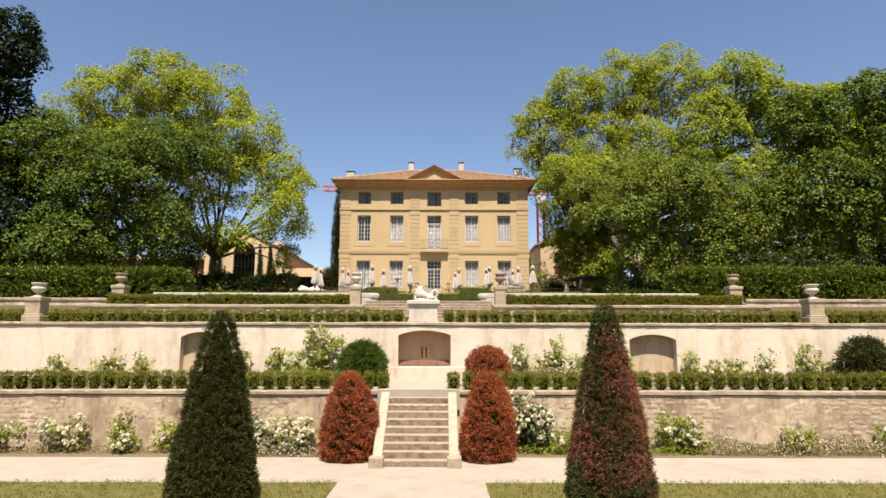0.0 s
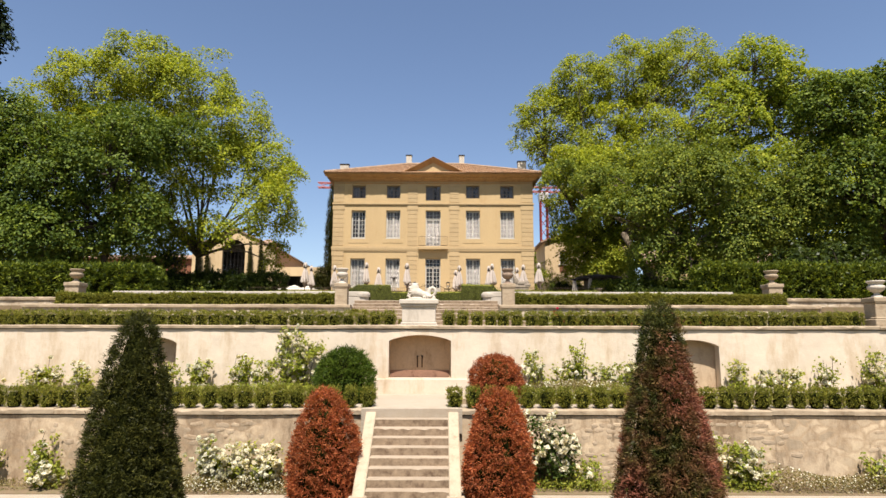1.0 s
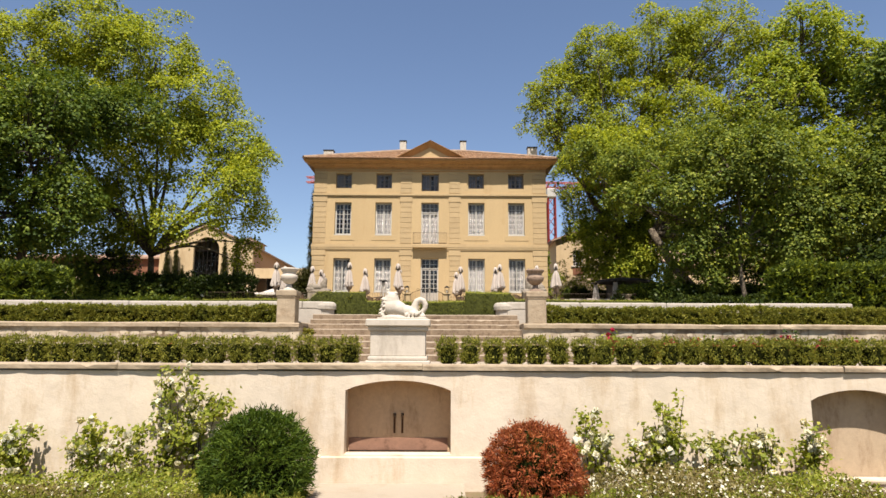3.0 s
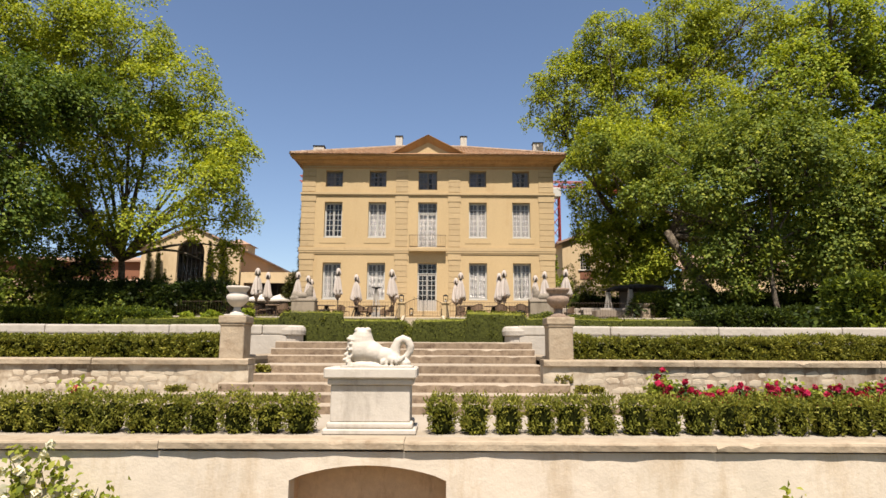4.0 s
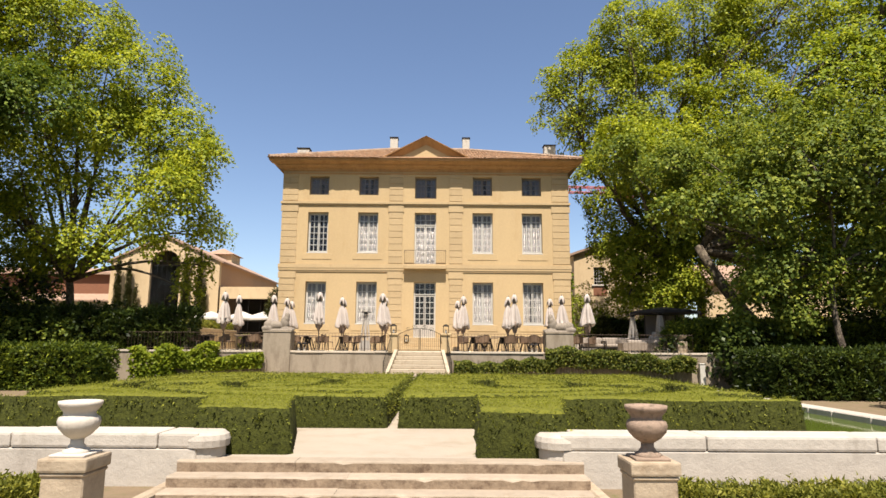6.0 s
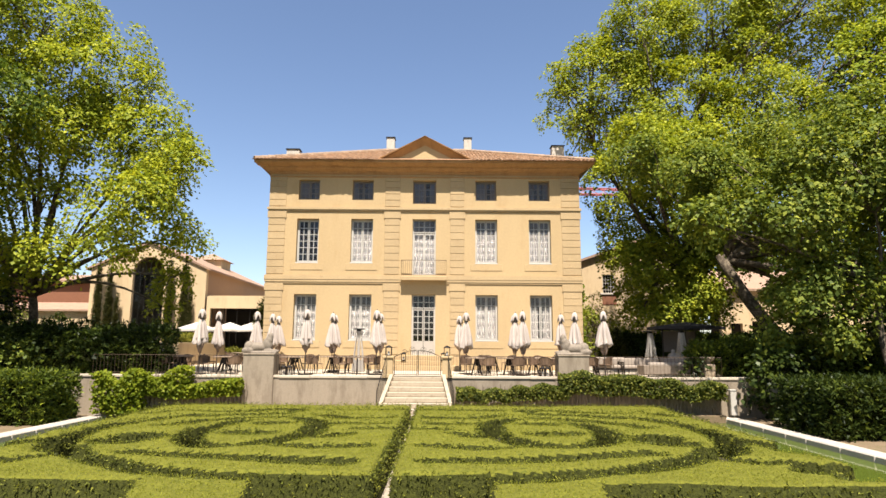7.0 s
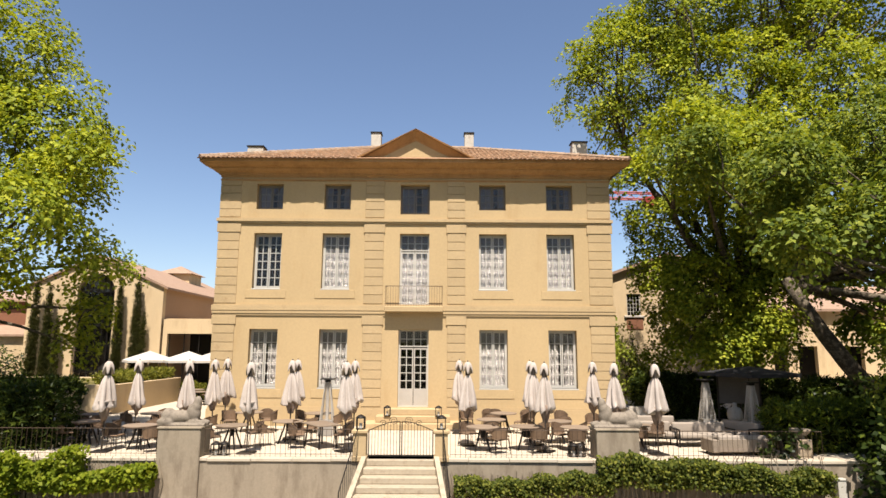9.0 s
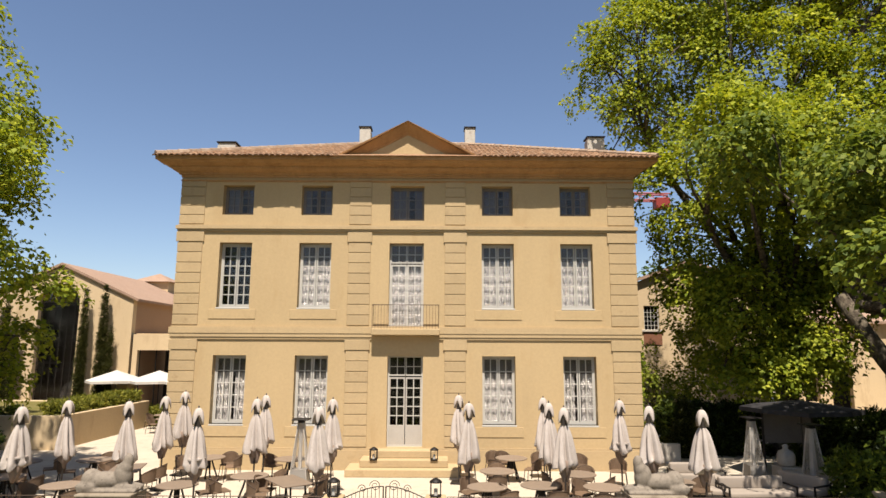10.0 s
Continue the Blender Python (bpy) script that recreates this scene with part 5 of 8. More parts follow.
# mortared ridge and hip tiles
for a, b in (((-9.25, -0.78, EV + 0.05), (-2.6, 6.0, RZ + 0.05)), ((9.25, -0.78, EV + 0.05), (2.6, 6.0, RZ + 0.05)), ((-2.6, 6.0, RZ + 0.05), (2.6, 6.0, RZ + 0.05))):
    a, b = Vector(a), Vector(b)
    bm = bmesh.new()
    nb = int((b - a).length / 0.42)
    for k in range(nb):
        tube(bm, [a + (b - a) * (k / nb), a + (b - a) * ((k + 1.08) / nb)], [0.125, 0.105], 7)
    tagged(part("ridge_tiles", bm, ridge_clay, roof, "pale mortared ridge tiles"), kind="stuff")

# pediment over the middle bay
PX, PZ0, PZ1 = 2.62, 17.36 - HZ, 18.78 - HZ
bm = bmesh.new()
f = [bm.verts.new(p) for p in ((-PX, -0.06, PZ0), (PX, -0.06, PZ0), (0, -0.06, PZ1))]
bm.faces.new(f)
part("tympanum", bm, facade_stone, house)
part("pediment_base", boxed(-PX - 0.05, PX + 0.05, -0.36, 0.0, PZ0 - 0.05, PZ0 + 0.02, bevel=0.015), dressed_stone, house)
for s in (-1, 1):
    bm = bmesh.new()
    for (off, th, p0, p1) in ((0.0, 0.08, 0.08, 0.11), (0.08, 0.26, 0.13, 0.36), (0.34, 0.06, 0.40, 0.42)):
        d = Vector((-s * PX, 0, PZ1 - PZ0)).normalized()
        nrm = Vector((s * (PZ1 - PZ0), 0, PX)).normalized()
        a = Vector((s * (PX + 0.22), 0, PZ0 - 0.10)) + nrm * off
        b_ = Vector((0, 0, PZ1 - 0.06)) + Vector((0, 0, 1)) * off / nrm.z
        top_a, top_b = a + nrm * th, b_ + Vector((0, 0, th / nrm.z))
        lo = [bm.verts.new((q_.x, -pr, q_.z)) for q_, pr in ((a, p0), (b_, p0), (top_b, p1), (top_a, p1))]
        hi = [bm.verts.new((q_.x, 0.3, q_.z)) for q_ in (a, b_, top_b, top_a)]
        bm.faces.new(lo)
        bm.faces.new(hi[::-1])
        for i in range(4):
            bm.faces.new((lo[i], hi[i], hi[(i + 1) % 4], lo[(i + 1) % 4]))
    bmesh.ops.recalc_face_normals(bm, faces=bm.faces[:])
    part("raking_cornice", bm, cornice_stone, house)
bm = bmesh.new()
top = PZ1 + 0.37
v = [bm.verts.new(p) for p in ((-PX - 0.3, -0.45, PZ0 + 0.13), (0, -0.45, top), (PX + 0.3, -0.45, PZ0 + 0.13), (0, 5.6, top + 0.25), (-PX - 0.3, 1.2, PZ0 + 0.5), (PX + 0.3, 1.2, PZ0 + 0.5))]
bm.faces.new((v[0], v[1], v[3], v[4]))
bm.faces.new((v[1], v[2], v[5], v[3]))
part("pediment_roof", bm, roof_tile, house)

# chimneys
for x, y, zt, w in ((-8.28, 4.0, 19.72, 0.40), (8.15, 4.0, 20.05, 0.38), (-2.45, 6.4, 21.35, 0.27), (2.65, 6.4, 21.35, 0.25)):
    ch = part("chimney", boxed(-w, w, -0.3, 0.3, 17.9 - HZ, zt - 0.16 - HZ, bevel=0.015), chimney_white, house)
    ch.location = (x, y, 0)
    part("chimney_neck", boxed(-w + 0.03, w - 0.03, -0.27, 0.27, zt - 0.16 - HZ, zt - 0.06 - HZ), chimney_white, ch)
    part("chimney_cap", boxed(-w - 0.04, w + 0.04, -0.34, 0.34, zt - 0.06 - HZ, zt - HZ, bevel=0.01), dark_iron, ch, "dark metal cap plate")


# ---------- trees ----------
tree("plane_tree", (-18.5, 43, ZT), 3.6, [(-27.3, 42, 23.4, 3.8, 3.5, 3.0), (-23.3, 42, 24.8, 3.9, 3.5, 2.8), (-19.4, 42, 23.4, 3.6, 3.4, 3.0), (-15.6, 42, 20.4, 3.0, 3.0, 2.8), (-12.8, 42, 17.2, 2.4, 2.6, 2.8), (-11.8, 41.5, 13.8, 1.8, 2.0, 2.4), (-12.4, 44.6, 11.1, 1.2, 1.0, 0.7), (-11.9, 44.6, 12.6, 0.9, 0.8, 0.5), (-16.3, 41, 17.6, 2.4, 2.4, 1.8), (-16.4, 40, 11.6, 1.9, 1.5, 1.1), (-20.6, 41, 18.6, 3.2, 3.0, 2.4), (-24.8, 41, 18.5, 3.6, 3.2, 3.0), (-30, 42, 19.5, 4, 3.5, 4.5), (-19.5, 40.5, 14.3, 2.0, 1.8, 1.3), (-14.6, 41, 14.9, 1.2, 1.2, 0.9), (-22.6, 42, 13.8, 3, 2.5, 2.2), (-13.0, 44.6, 9.7, 1.0, 0.9, 0.5), (-19.2, 42.5, 11.6, 1.6, 1.4, 1.0), (-17.2, 41.5, 15.0, 1.5, 1.4, 1.0), (-19.8, 41.5, 16.4, 1.6, 1.5, 1.1), (-13.4, 41, 11.9, 1.0, 1.0, 0.6), (-11.3, 38.2, 13.9, 1.4, 1.2, 0.9), (-10.8, 39.6, 15.4, 1.3, 1.2, 0.9), (-12.9, 38.4, 12.6, 1.3, 1.1, 0.8)],
     "tall old plane tree with sunlit yellow-green crown", bright_leaf, bark, 11, 0.25, 0.175, 1.8, 0.84, (0.4, -0.4), per=124, boughs=0.09)
tree("ash_tree", (-20.5, 33, 4.86), 6.0, [(-20.4, 33, 15.0, 3.4, 3.0, 3.6), (-23.7, 33, 13.6, 3.3, 3.2, 4.0), (-18.6, 33.5, 10.8, 2.1, 2.2, 2.2), (-26.6, 33, 16.0, 2.8, 3.0, 3.5), (-24, 32, 9.4, 4.2, 3, 2.4), (-29.5, 33, 11, 3.5, 3, 4.5), (-20.0, 36, 17.6, 2.4, 2.0, 1.8), (-17.9, 37.3, 17.6, 2.4, 2.0, 1.8)],
     "dense dark green garden tree", ash_leaf, dark_bark, 12, 0.24, 0.19, 2.4, 0.76, (0.3, 0.2), per=84)
tree("pine_tree", (-29.8, 32, 4.86), 9.0, [(-29.4, 32, 23.6, 2.0, 2.2, 2.9), (-29.6, 32, 19.4, 2.2, 2.4, 2.4), (-30.0, 32, 15.0, 2.6, 2.8, 3.0), (-33.5, 32, 20, 3.5, 3, 4), (-28.4, 31.5, 11.0, 2.4, 2.2, 3.0)],
     "dark tall pine tree at the garden's edge", pine_leaf, dark_bark, 13, 0.35, 0.28, 2.2, 0.9, (0.2, 0), per=90)
tree("plane_tree", (15.3, 51, ZT), 6.0, [(10.5, 51, 23.4, 3.5, 2.7, 3.8), (14.0, 50.5, 27.0, 3.4, 2.7, 3.0), (18.6, 50, 27.8, 3.5, 3, 3.6), (23.3, 50, 28.8, 3.8, 3.2, 3.6), (15.2, 49.5, 21.6, 3.6, 2.9, 3.4), (19.6, 49, 21.2, 3.8, 3, 3.6), (11.7, 50, 17.4, 2.4, 2.2, 2.8), (14.6, 48.2, 17.2, 2.8, 2.2, 2.4), (18.3, 47.6, 16.6, 2.8, 2.4, 2.4), (12.6, 50.5, 13.8, 2.2, 1.9, 1.9), (13.4, 52.2, 11.4, 2.2, 1.7, 1.8), (16.0, 52, 10.8, 2.2, 1.8, 1.8), (15.6, 50.5, 13.6, 2.4, 2.0, 1.9), (13.4, 45.8, 18.2, 2.2, 1.8, 1.5), (16.6, 45.6, 18.6, 2.4, 1.9, 1.7), (13.4, 49.0, 12.2, 2.0, 1.6, 1.6), (15.8, 48.8, 11.7, 2.0, 1.6, 1.8), (17.3, 49.5, 13.4, 1.8, 1.6, 1.5), (14.4, 49.2, 9.9, 1.7, 1.3, 1.0), (16.6, 50.0, 9.8, 1.4, 1.2, 0.9), (12.6, 49.6, 9.9, 1.1, 1.0, 0.8), (10.6, 43.4, 17.8, 1.6, 1.4, 1.1), (12.0, 45.2, 16.6, 1.2, 1.1, 0.8)],
     "huge plane tree beside the house with sunlit crown", bright_leaf, bark, 14, 0.40, 0.18, 2.2, 0.86, (0.2, -0.6), per=126)
tree("plane_tree", (20.9, 47.5, ZT), 6.3, [(28.2, 47, 26.8, 3.8, 3.4, 3.4), (32.2, 47, 24.0, 3.4, 3.2, 3.7), (25.2, 47, 22.4, 3.7, 3.2, 3.6), (36.9, 47, 23.4, 4.2, 3.4, 3.9), (41.5, 47, 22.2, 3.4, 3, 4.7), (29.1, 47, 17.9, 4.0, 3.4, 3.9), (22.2, 46.5, 17.2, 2.8, 2.6, 2.4), (24.5, 46, 14.2, 2.8, 2.2, 1.6), (34.5, 46.5, 17, 4, 3, 4), (40, 46, 15, 4.5, 3, 5), (20.6, 48.5, 13.4, 2.2, 1.8, 1.2), (21.4, 48.5, 10.8, 2.0, 1.6, 1.4), (24.6, 48, 11.4, 2.8, 2.0, 1.9), (29.5, 47, 12.4, 3.4, 2.6, 2.6), (34.5, 46, 11.6, 3.6, 2.6, 2.8)],
     "huge old plane tree with pale leaning trunk", plane_leaf, bark, 15, 0.40, 0.24, 2.1, 0.90, (-4.6, 0.0), per=90)
tree("lime_tree", (18.5, 37.5, 4.86), 5.5, [(15.0, 37.5, 13.4, 1.9, 2.0, 2.2), (17.4, 37.5, 15.3, 2.5, 2.5, 2.7), (20.2, 37.5, 14.2, 2.7, 2.7, 3.4), (23.2, 37.5, 12.4, 2.7, 2.7, 2.8), (25.9, 37, 14, 2.6, 2.6, 3.2), (16.8, 37.8, 10.7, 1.7, 1.5, 1.2), (15.0, 38.0, 10.0, 1.3, 1.2, 1.1), (14.7, 38.6, 8.4, 0.9, 0.8, 0.7), (16.6, 38.2, 8.6, 1.4, 1.1, 0.9), (20.8, 37.5, 10.0, 2.4, 2.0, 1.6), (13.6, 41.4, 15.6, 1.8, 1.6, 1.3), (17.2, 42.0, 17.4, 2.4, 2.0, 1.9), (12.7, 40.6, 13.8, 1.4, 1.2, 0.9), (11.6, 39.2, 15.3, 1.5, 1.3, 1.1), (10.2, 41.5, 16.2, 1.4, 1.2, 1.0), (11.2, 37.8, 12.6, 1.1, 1.0, 0.7), (12.9, 37.8, 13.2, 1.2, 1.1, 0.8)],
     "mid-green garden tree beside the pool", dark_leaf, bark, 16, 0.16, 0.18, 2.3, 0.74, (-0.4, 0.3), per=90)
tree("lime_tree", (31, 36, 4.86), 6.0, [(28.8, 36, 14.0, 3.9, 3.4, 4.2), (33.5, 36, 15.4, 3.8, 3.4, 6.0), (27.8, 36, 19.6, 2.8, 2.5, 2.3), (38.5, 36, 14, 4, 4, 7), (33.5, 36, 21.5, 3.0, 2.6, 2.0)],
     "broad dark garden tree", ash_leaf, dark_bark, 17, 0.3, 0.24, 2.2, 0.88, (-0.4, 0.3), per=84)
tree("oak_tree", (40, 76, ZT), 3.0, [(22, 76, 13.5, 5, 3, 4.5), (30, 76, 15.5, 6, 3, 5.5), (39, 76, 16, 6, 3, 6), (48, 76, 15, 6, 3, 6), (57, 76, 15, 6, 3, 6)],
     "broad dark trees closing the view behind the outbuilding", ash_leaf, dark_bark, 18, 0.4, 0.42, 1.7, 1.3, (0, 0), per=60)
# shaded undergrowth beneath the trees
for k, (x, y, z, rx, ry, rz) in enumerate(((-24.2, 45, 10.4, 4.2, 2.5, 4.4), (-22.3, 45.5, 8.8, 2.0, 1.8, 2.4), (-31.5, 45, 11, 5, 3, 5), (-24.5, 44, 7.2, 5, 2.5, 2.6), (-30, 40, 8.5, 5, 3, 4.5), (-18.5, 44.0, 7.0, 2.6, 1.5, 1.2), (-20.6, 45.5, 7.6, 1.6, 1.4, 1.1), (-15.3, 43.6, 7.2, 1.7, 1.0, 0.9), (-15.0, 41.6, 7.3, 2.8, 1.2, 0.8), (-18.8, 41.2, 7.3, 2.4, 1.4, 0.9),
                                            (20, 42.5, 7.6, 4.0, 2, 2.0), (27, 42, 8.6, 5, 2.5, 3.4), (35, 42, 9, 5, 2.5, 4.5), (26.5, 46.0, 8.6, 3.2, 1.6, 2.2), (32.5, 46.0, 9.6, 4, 1.8, 3.0), (16.4, 43.2, 7.0, 2.0, 1.4, 1.4), (24, 31, 6.8, 5, 3, 2.6), (17.0, 30, 5.8, 2.6, 2.2, 1.3), (14.3, 38.2, 6.2, 1.5, 1.2, 1.5), (11.35, 39.75, 6.75, 0.55, 0.35, 0.45), (-28.4, 62.0, 8.0, 2.3, 0.9, 2.0), (-32.4, 62.0, 8.0, 2.4, 0.9, 2.0))):
    tree("shade_shrub", (x, y, 4.86 if y < 39 else ZT), 0.5, [(x, y, z, rx, ry, rz)], "dense dark evergreen shrub in the shade of trees", shade_leaf if k % 3 or x > 13 else dark_leaf, dark_bark, 700 + k, 0.09, 0.20, 2.2, 0.66, (0, 0), 0.6, 52, "shrub")

# ---------- hedges ----------
hedge("laurel_hedge", -25.5, -12.95, 24.0, 25.6, 4.86, 6.85, "tall clipped laurel hedge along the pool", laurel_leaf, 31, 0.11, 1.4, 0.12)
hedge("laurel_hedge", 13.0, 25.5, 24.0, 25.6, 4.86, 6.95, "tall clipped laurel hedge along the pool", laurel_leaf, 32, 0.11, 1.4, 0.12)
hedge("clipped_hedge", -24.0, -12.95, 35.6, 38.0, 4.86, 6.5, "low broad clipped hedge beside the pool", laurel_leaf, 33, 0.10, 1.3, 0.08)
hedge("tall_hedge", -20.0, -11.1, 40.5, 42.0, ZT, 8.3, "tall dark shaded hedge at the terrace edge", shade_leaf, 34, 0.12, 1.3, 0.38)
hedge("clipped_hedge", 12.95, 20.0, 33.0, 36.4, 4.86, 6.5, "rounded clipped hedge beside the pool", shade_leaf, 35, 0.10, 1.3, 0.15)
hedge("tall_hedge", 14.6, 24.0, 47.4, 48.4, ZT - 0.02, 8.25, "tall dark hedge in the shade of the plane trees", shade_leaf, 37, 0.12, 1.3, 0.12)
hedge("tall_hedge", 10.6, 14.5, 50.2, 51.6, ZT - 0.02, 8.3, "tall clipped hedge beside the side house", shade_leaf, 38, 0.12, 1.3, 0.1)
hedge("tall_hedge", 12.15, 24.0, 40.6, 42.2, ZT - 0.02, 7.78, "tall dark hedge at the terrace edge", laurel_leaf, 36, 0.12, 1.3, 0.15)
# hedges behind the low wall
for k, (a, b) in enumerate(((-13.4, -8.1), (-8.02, -3.22), (3.48, 8.6), (8.68, 13.4))):
    hedge("box_hedge", a, b, 17.86, 18.5, 4.64, 5.10, "clipped box hedge behind the low wall", box_leaf, 50 + k, 0.038, 1.3, 0.035, "hedges behind the low wall", 0.46)


# rows of small clipped box plants
def box_plant_mesh(seed, w, d, h):
    rng = np.random.default_rng(seed)
    p, nr = box_surface(rng, 130, -w / 2, w / 2, -d / 2, d / 2, 0.0, h)
    mid = np.array([0, 0, h / 2])
    p = mid + (p - mid) * (1 - 0.16 * (np.abs((p - mid) / np.array([w / 2, d / 2, h / 2])) ** 4).sum(1, keepdims=True) / 3 * 1.4)
    p[:, 0] *= 0.80 + 0.22 * np.clip(p[:, 2] / (0.55 * h), 0, 1)
    p = p + nr * (0.03 * lumpy(p + seed, seed, 6.0)[:, None] + rng.normal(size=(len(p), 1)) * 0.012)
    p[:, 2] = np.maximum(p[:, 2], 0.03)
    return sprays("box_plant", p, nr, 11, 0.032, 0.042, box_leaf, rng, 0.9, 2.0)


PLANTS = [box_plant_mesh(70 + k, 0.315, 0.40, 0.37) for k in range(5)]
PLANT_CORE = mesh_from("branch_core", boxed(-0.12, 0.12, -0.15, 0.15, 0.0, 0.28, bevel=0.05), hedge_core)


def box_row(x0, x1, y, z, gap, seed, label, group, h=1.0, wide=1.0):
    r = random.Random(seed)
    n = int(abs(x1 - x0) / gap)
    for k in range(n):
        x = x0 + (x1 - x0) * (k + 0.5) / n
        ob = new("box_plant", PLANTS[r.randrange(5)])
        ob.matrix_world = Matrix.Translation((x + r.uniform(-0.02, 0.02), y + r.uniform(-0.02, 0.02), z)) @ Matrix.Rotation(r.choice((0, math.pi)), 4, "Z") @ Matrix.Diagonal((wide * r.uniform(0.93, 1.06), 1, h * r.uniform(1.14, 1.09), 1))
        tagged(ob, label, "box plant", group)
        part("branch_core", PLANT_CORE, None, ob)


box_row(-0.82, -17.2, 10.60, Z1 + 0.02, 0.43, 1, "small clipped box plant in a row on the wall top", "box plants of the rose terrace", 1.16, 0.97)
box_row(0.88, 17.2, 10.60, Z1 + 0.02, 0.43, 2, "small clipped box plant in a row on the wall top", "box plants of the rose terrace", 1.16, 0.97)
box_row(-0.66, -13.5, 14.30, Z2, 0.405, 3, "clipped box plant in the statue terrace row", "box plants of the statue terrace", 1.14, 1.10)
box_row(0.78, 13.7, 14.30, Z2, 0.405, 4, "clipped box plant in the statue terrace row", "box plants of the statue terrace", 1.14, 1.10)
box_row(-14.3, -17.6, 14.30, Z2, 0.405, 5, "clipped box plant in the statue terrace row", "box plants of the statue terrace", 1.14, 1.10)
box_row(14.5, 17.8, 14.30, Z2, 0.405, 6, "clipped box plant in the statue terrace row", "box plants of the statue terrace", 1.14, 1.10)

# ---------- topiary ----------
cone = [(0.86, 0.0), (0.88, 0.2), (0.80, 0.8), (0.65, 1.6), (0.50, 2.4), (0.36, 3.1), (0.26, 3.5), (0.17, 3.76), (0.02, 3.90)]
topiary("yew_cone", (-3.81, 4.5, 0.03), [(r * 0.97, z * 0.95) for r, z in cone], "tall dark green clipped yew cone on the lawn", yew_leaf, 81, 0.052, 310, 0.032)
topiary("yew_cone", (4.18, 4.85, 0.03), [(r * 0.96, z * 1.0) for r, z in cone], "tall clipped yew cone half scorched reddish brown", yew_mixed, 82, 0.055, 300, 0.035)
egg = [(0.56, 0.0), (0.68, 0.25), (0.70, 0.6), (0.65, 1.1), (0.53, 1.55), (0.38, 1.92), (0.21, 2.16), (0.03, 2.26)]
topiary("red_shrub", (-1.78, 9.05, 0.01), egg, "rust red clipped shrub beside the steps", red_yew, 83, 0.068, 190, 0.06, "shrub", 3.2)
topiary("red_shrub", (1.98, 9.05, 0.01), egg, "rust red clipped shrub beside the steps", red_yew, 84, 0.068, 190, 0.06, "shrub", 3.2)
ball = [(0.52, 0.0), (0.69, 0.3), (0.72, 0.65), (0.63, 0.95), (0.45, 1.16), (0.23, 1.26), (0.02, 1.29)]
topiary("red_shrub", (2.22, 12.0, Z1), [(r * 0.92, z * 0.95) for r, z in ball], "round rust red shrub on the rose terrace", red_yew, 85, 0.062, 190, 0.04, "shrub", 3.2)
topiary("round_shrub", (-1.86, 12.1, Z1), [(r * 0.97, z * 1.06) for r, z in ball], "round green shrub on the rose terrace", ball_leaf, 86, 0.085, 170, 0.05, "shrub", 4.0)
topiary("round_shrub", (14.6, 12.3, Z1), [(r * 1.0, z * 1.2) for r, z in ball], "dark round shrub on the rose terrace", yew_leaf, 87, 0.10, 80, 0.04, "shrub")


# ---------- parterre: clipped box scrolls cut by narrow furrows ----------
def arc(cx, cy, rx, ry, a0, a1, n=40, rx2=None, ry2=None):
    """Points of an elliptic arc in degrees; the second radii make it a spiral."""
    rx2, ry2 = rx2 or rx, ry2 or ry
    out = []
    for k in range(n + 1):
        f = k / n
        a = radians(a0 + (a1 - a0) * f)
        out.append((cx + (rx + (rx2 - rx) * f) * math.cos(a), cy + (ry + (ry2 - ry) * f) * math.sin(a)))
    return out


FURROWS = [
    arc(3.6, 29.0, 0.42, 0.22, 150, 400),                        # eye of the scroll
    arc(3.5, 30.9, 0.34, 0.14, 0, 300),
    arc(3.52, 29.6, 1.36, 2.75, -118, 42),                       # inner ring in two sweeps
    arc(3.52, 29.6, 1.36, 2.75, 108, 236),
    arc(4.0, 29.2, 2.3, 3.2, 20, 95, rx2=2.0, ry2=3.3),          # middle ring
    arc(5.85, 27.9, 0.42, 0.62, 40, 330),
    arc(5.85, 27.9, 0.12, 0.2, 0, 330),
    [(4.9, 26.1), (3.9, 25.8), (2.9, 25.55), (1.9, 25.3), (0.8, 25.15)],
    arc(3.4, 29.4, 4.15, 5.3, 42, -38, rx2=3.9, ry2=5.2),        # outer ring
    [(6.45, 26.7), (5.9, 25.8), (4.9, 25.0), (3.9, 24.3), (2.5, 23.75), (1.7, 23.6)],
    [(7.3, 28.3), (7.75, 27.4), (7.9, 26.6)],
    [(5.9, 25.6), (6.35, 25.35)],
    arc(6.75, 24.75, 0.45, 0.42, -60, 120),
    arc(7.45, 24.3, 0.3, 0.45, -100, 80),
    [(0.75, 27.0), (1.6, 26.75), (2.2, 26.9)],
    [(1.35, 28.9), (1.75, 28.35)],
    [(0.1, 29.95), (0.95, 29.8)],
    [(0.75, 31.05), (1.75, 31.1)],
    [(0.7, 32.5), (1.9, 32.5), (2.6, 33.2)],
    [(0.3, 35.2), (1.5, 35.0), (2.7, 34.7)],
    arc(4.4, 34.2, 0.8, 0.75, 10, 170),
    [(5.1, 34.4), (6.2, 34.1), (6.9, 34.2)],
    [(7.65, 34.1), (8.0, 33.5)],
    [(3.9, 33.7), (5.2, 33.3), (6.2, 32.6)],
]


def furrow_distance(px, py):
    best = np.full(px.shape, 9.0)
    for line in FURROWS:
        for (ax, ay), (bx, by) in zip(line, line[1:]):
            dx, dy = bx - ax, by - ay
            t = np.clip(((px - ax) * dx + (py - ay) * dy) / (dx * dx + dy * dy + 1e-9), 0, 1)
            best = np.minimum(best, np.hypot(px - ax - t * dx, py - ay - t * dy))
    return best


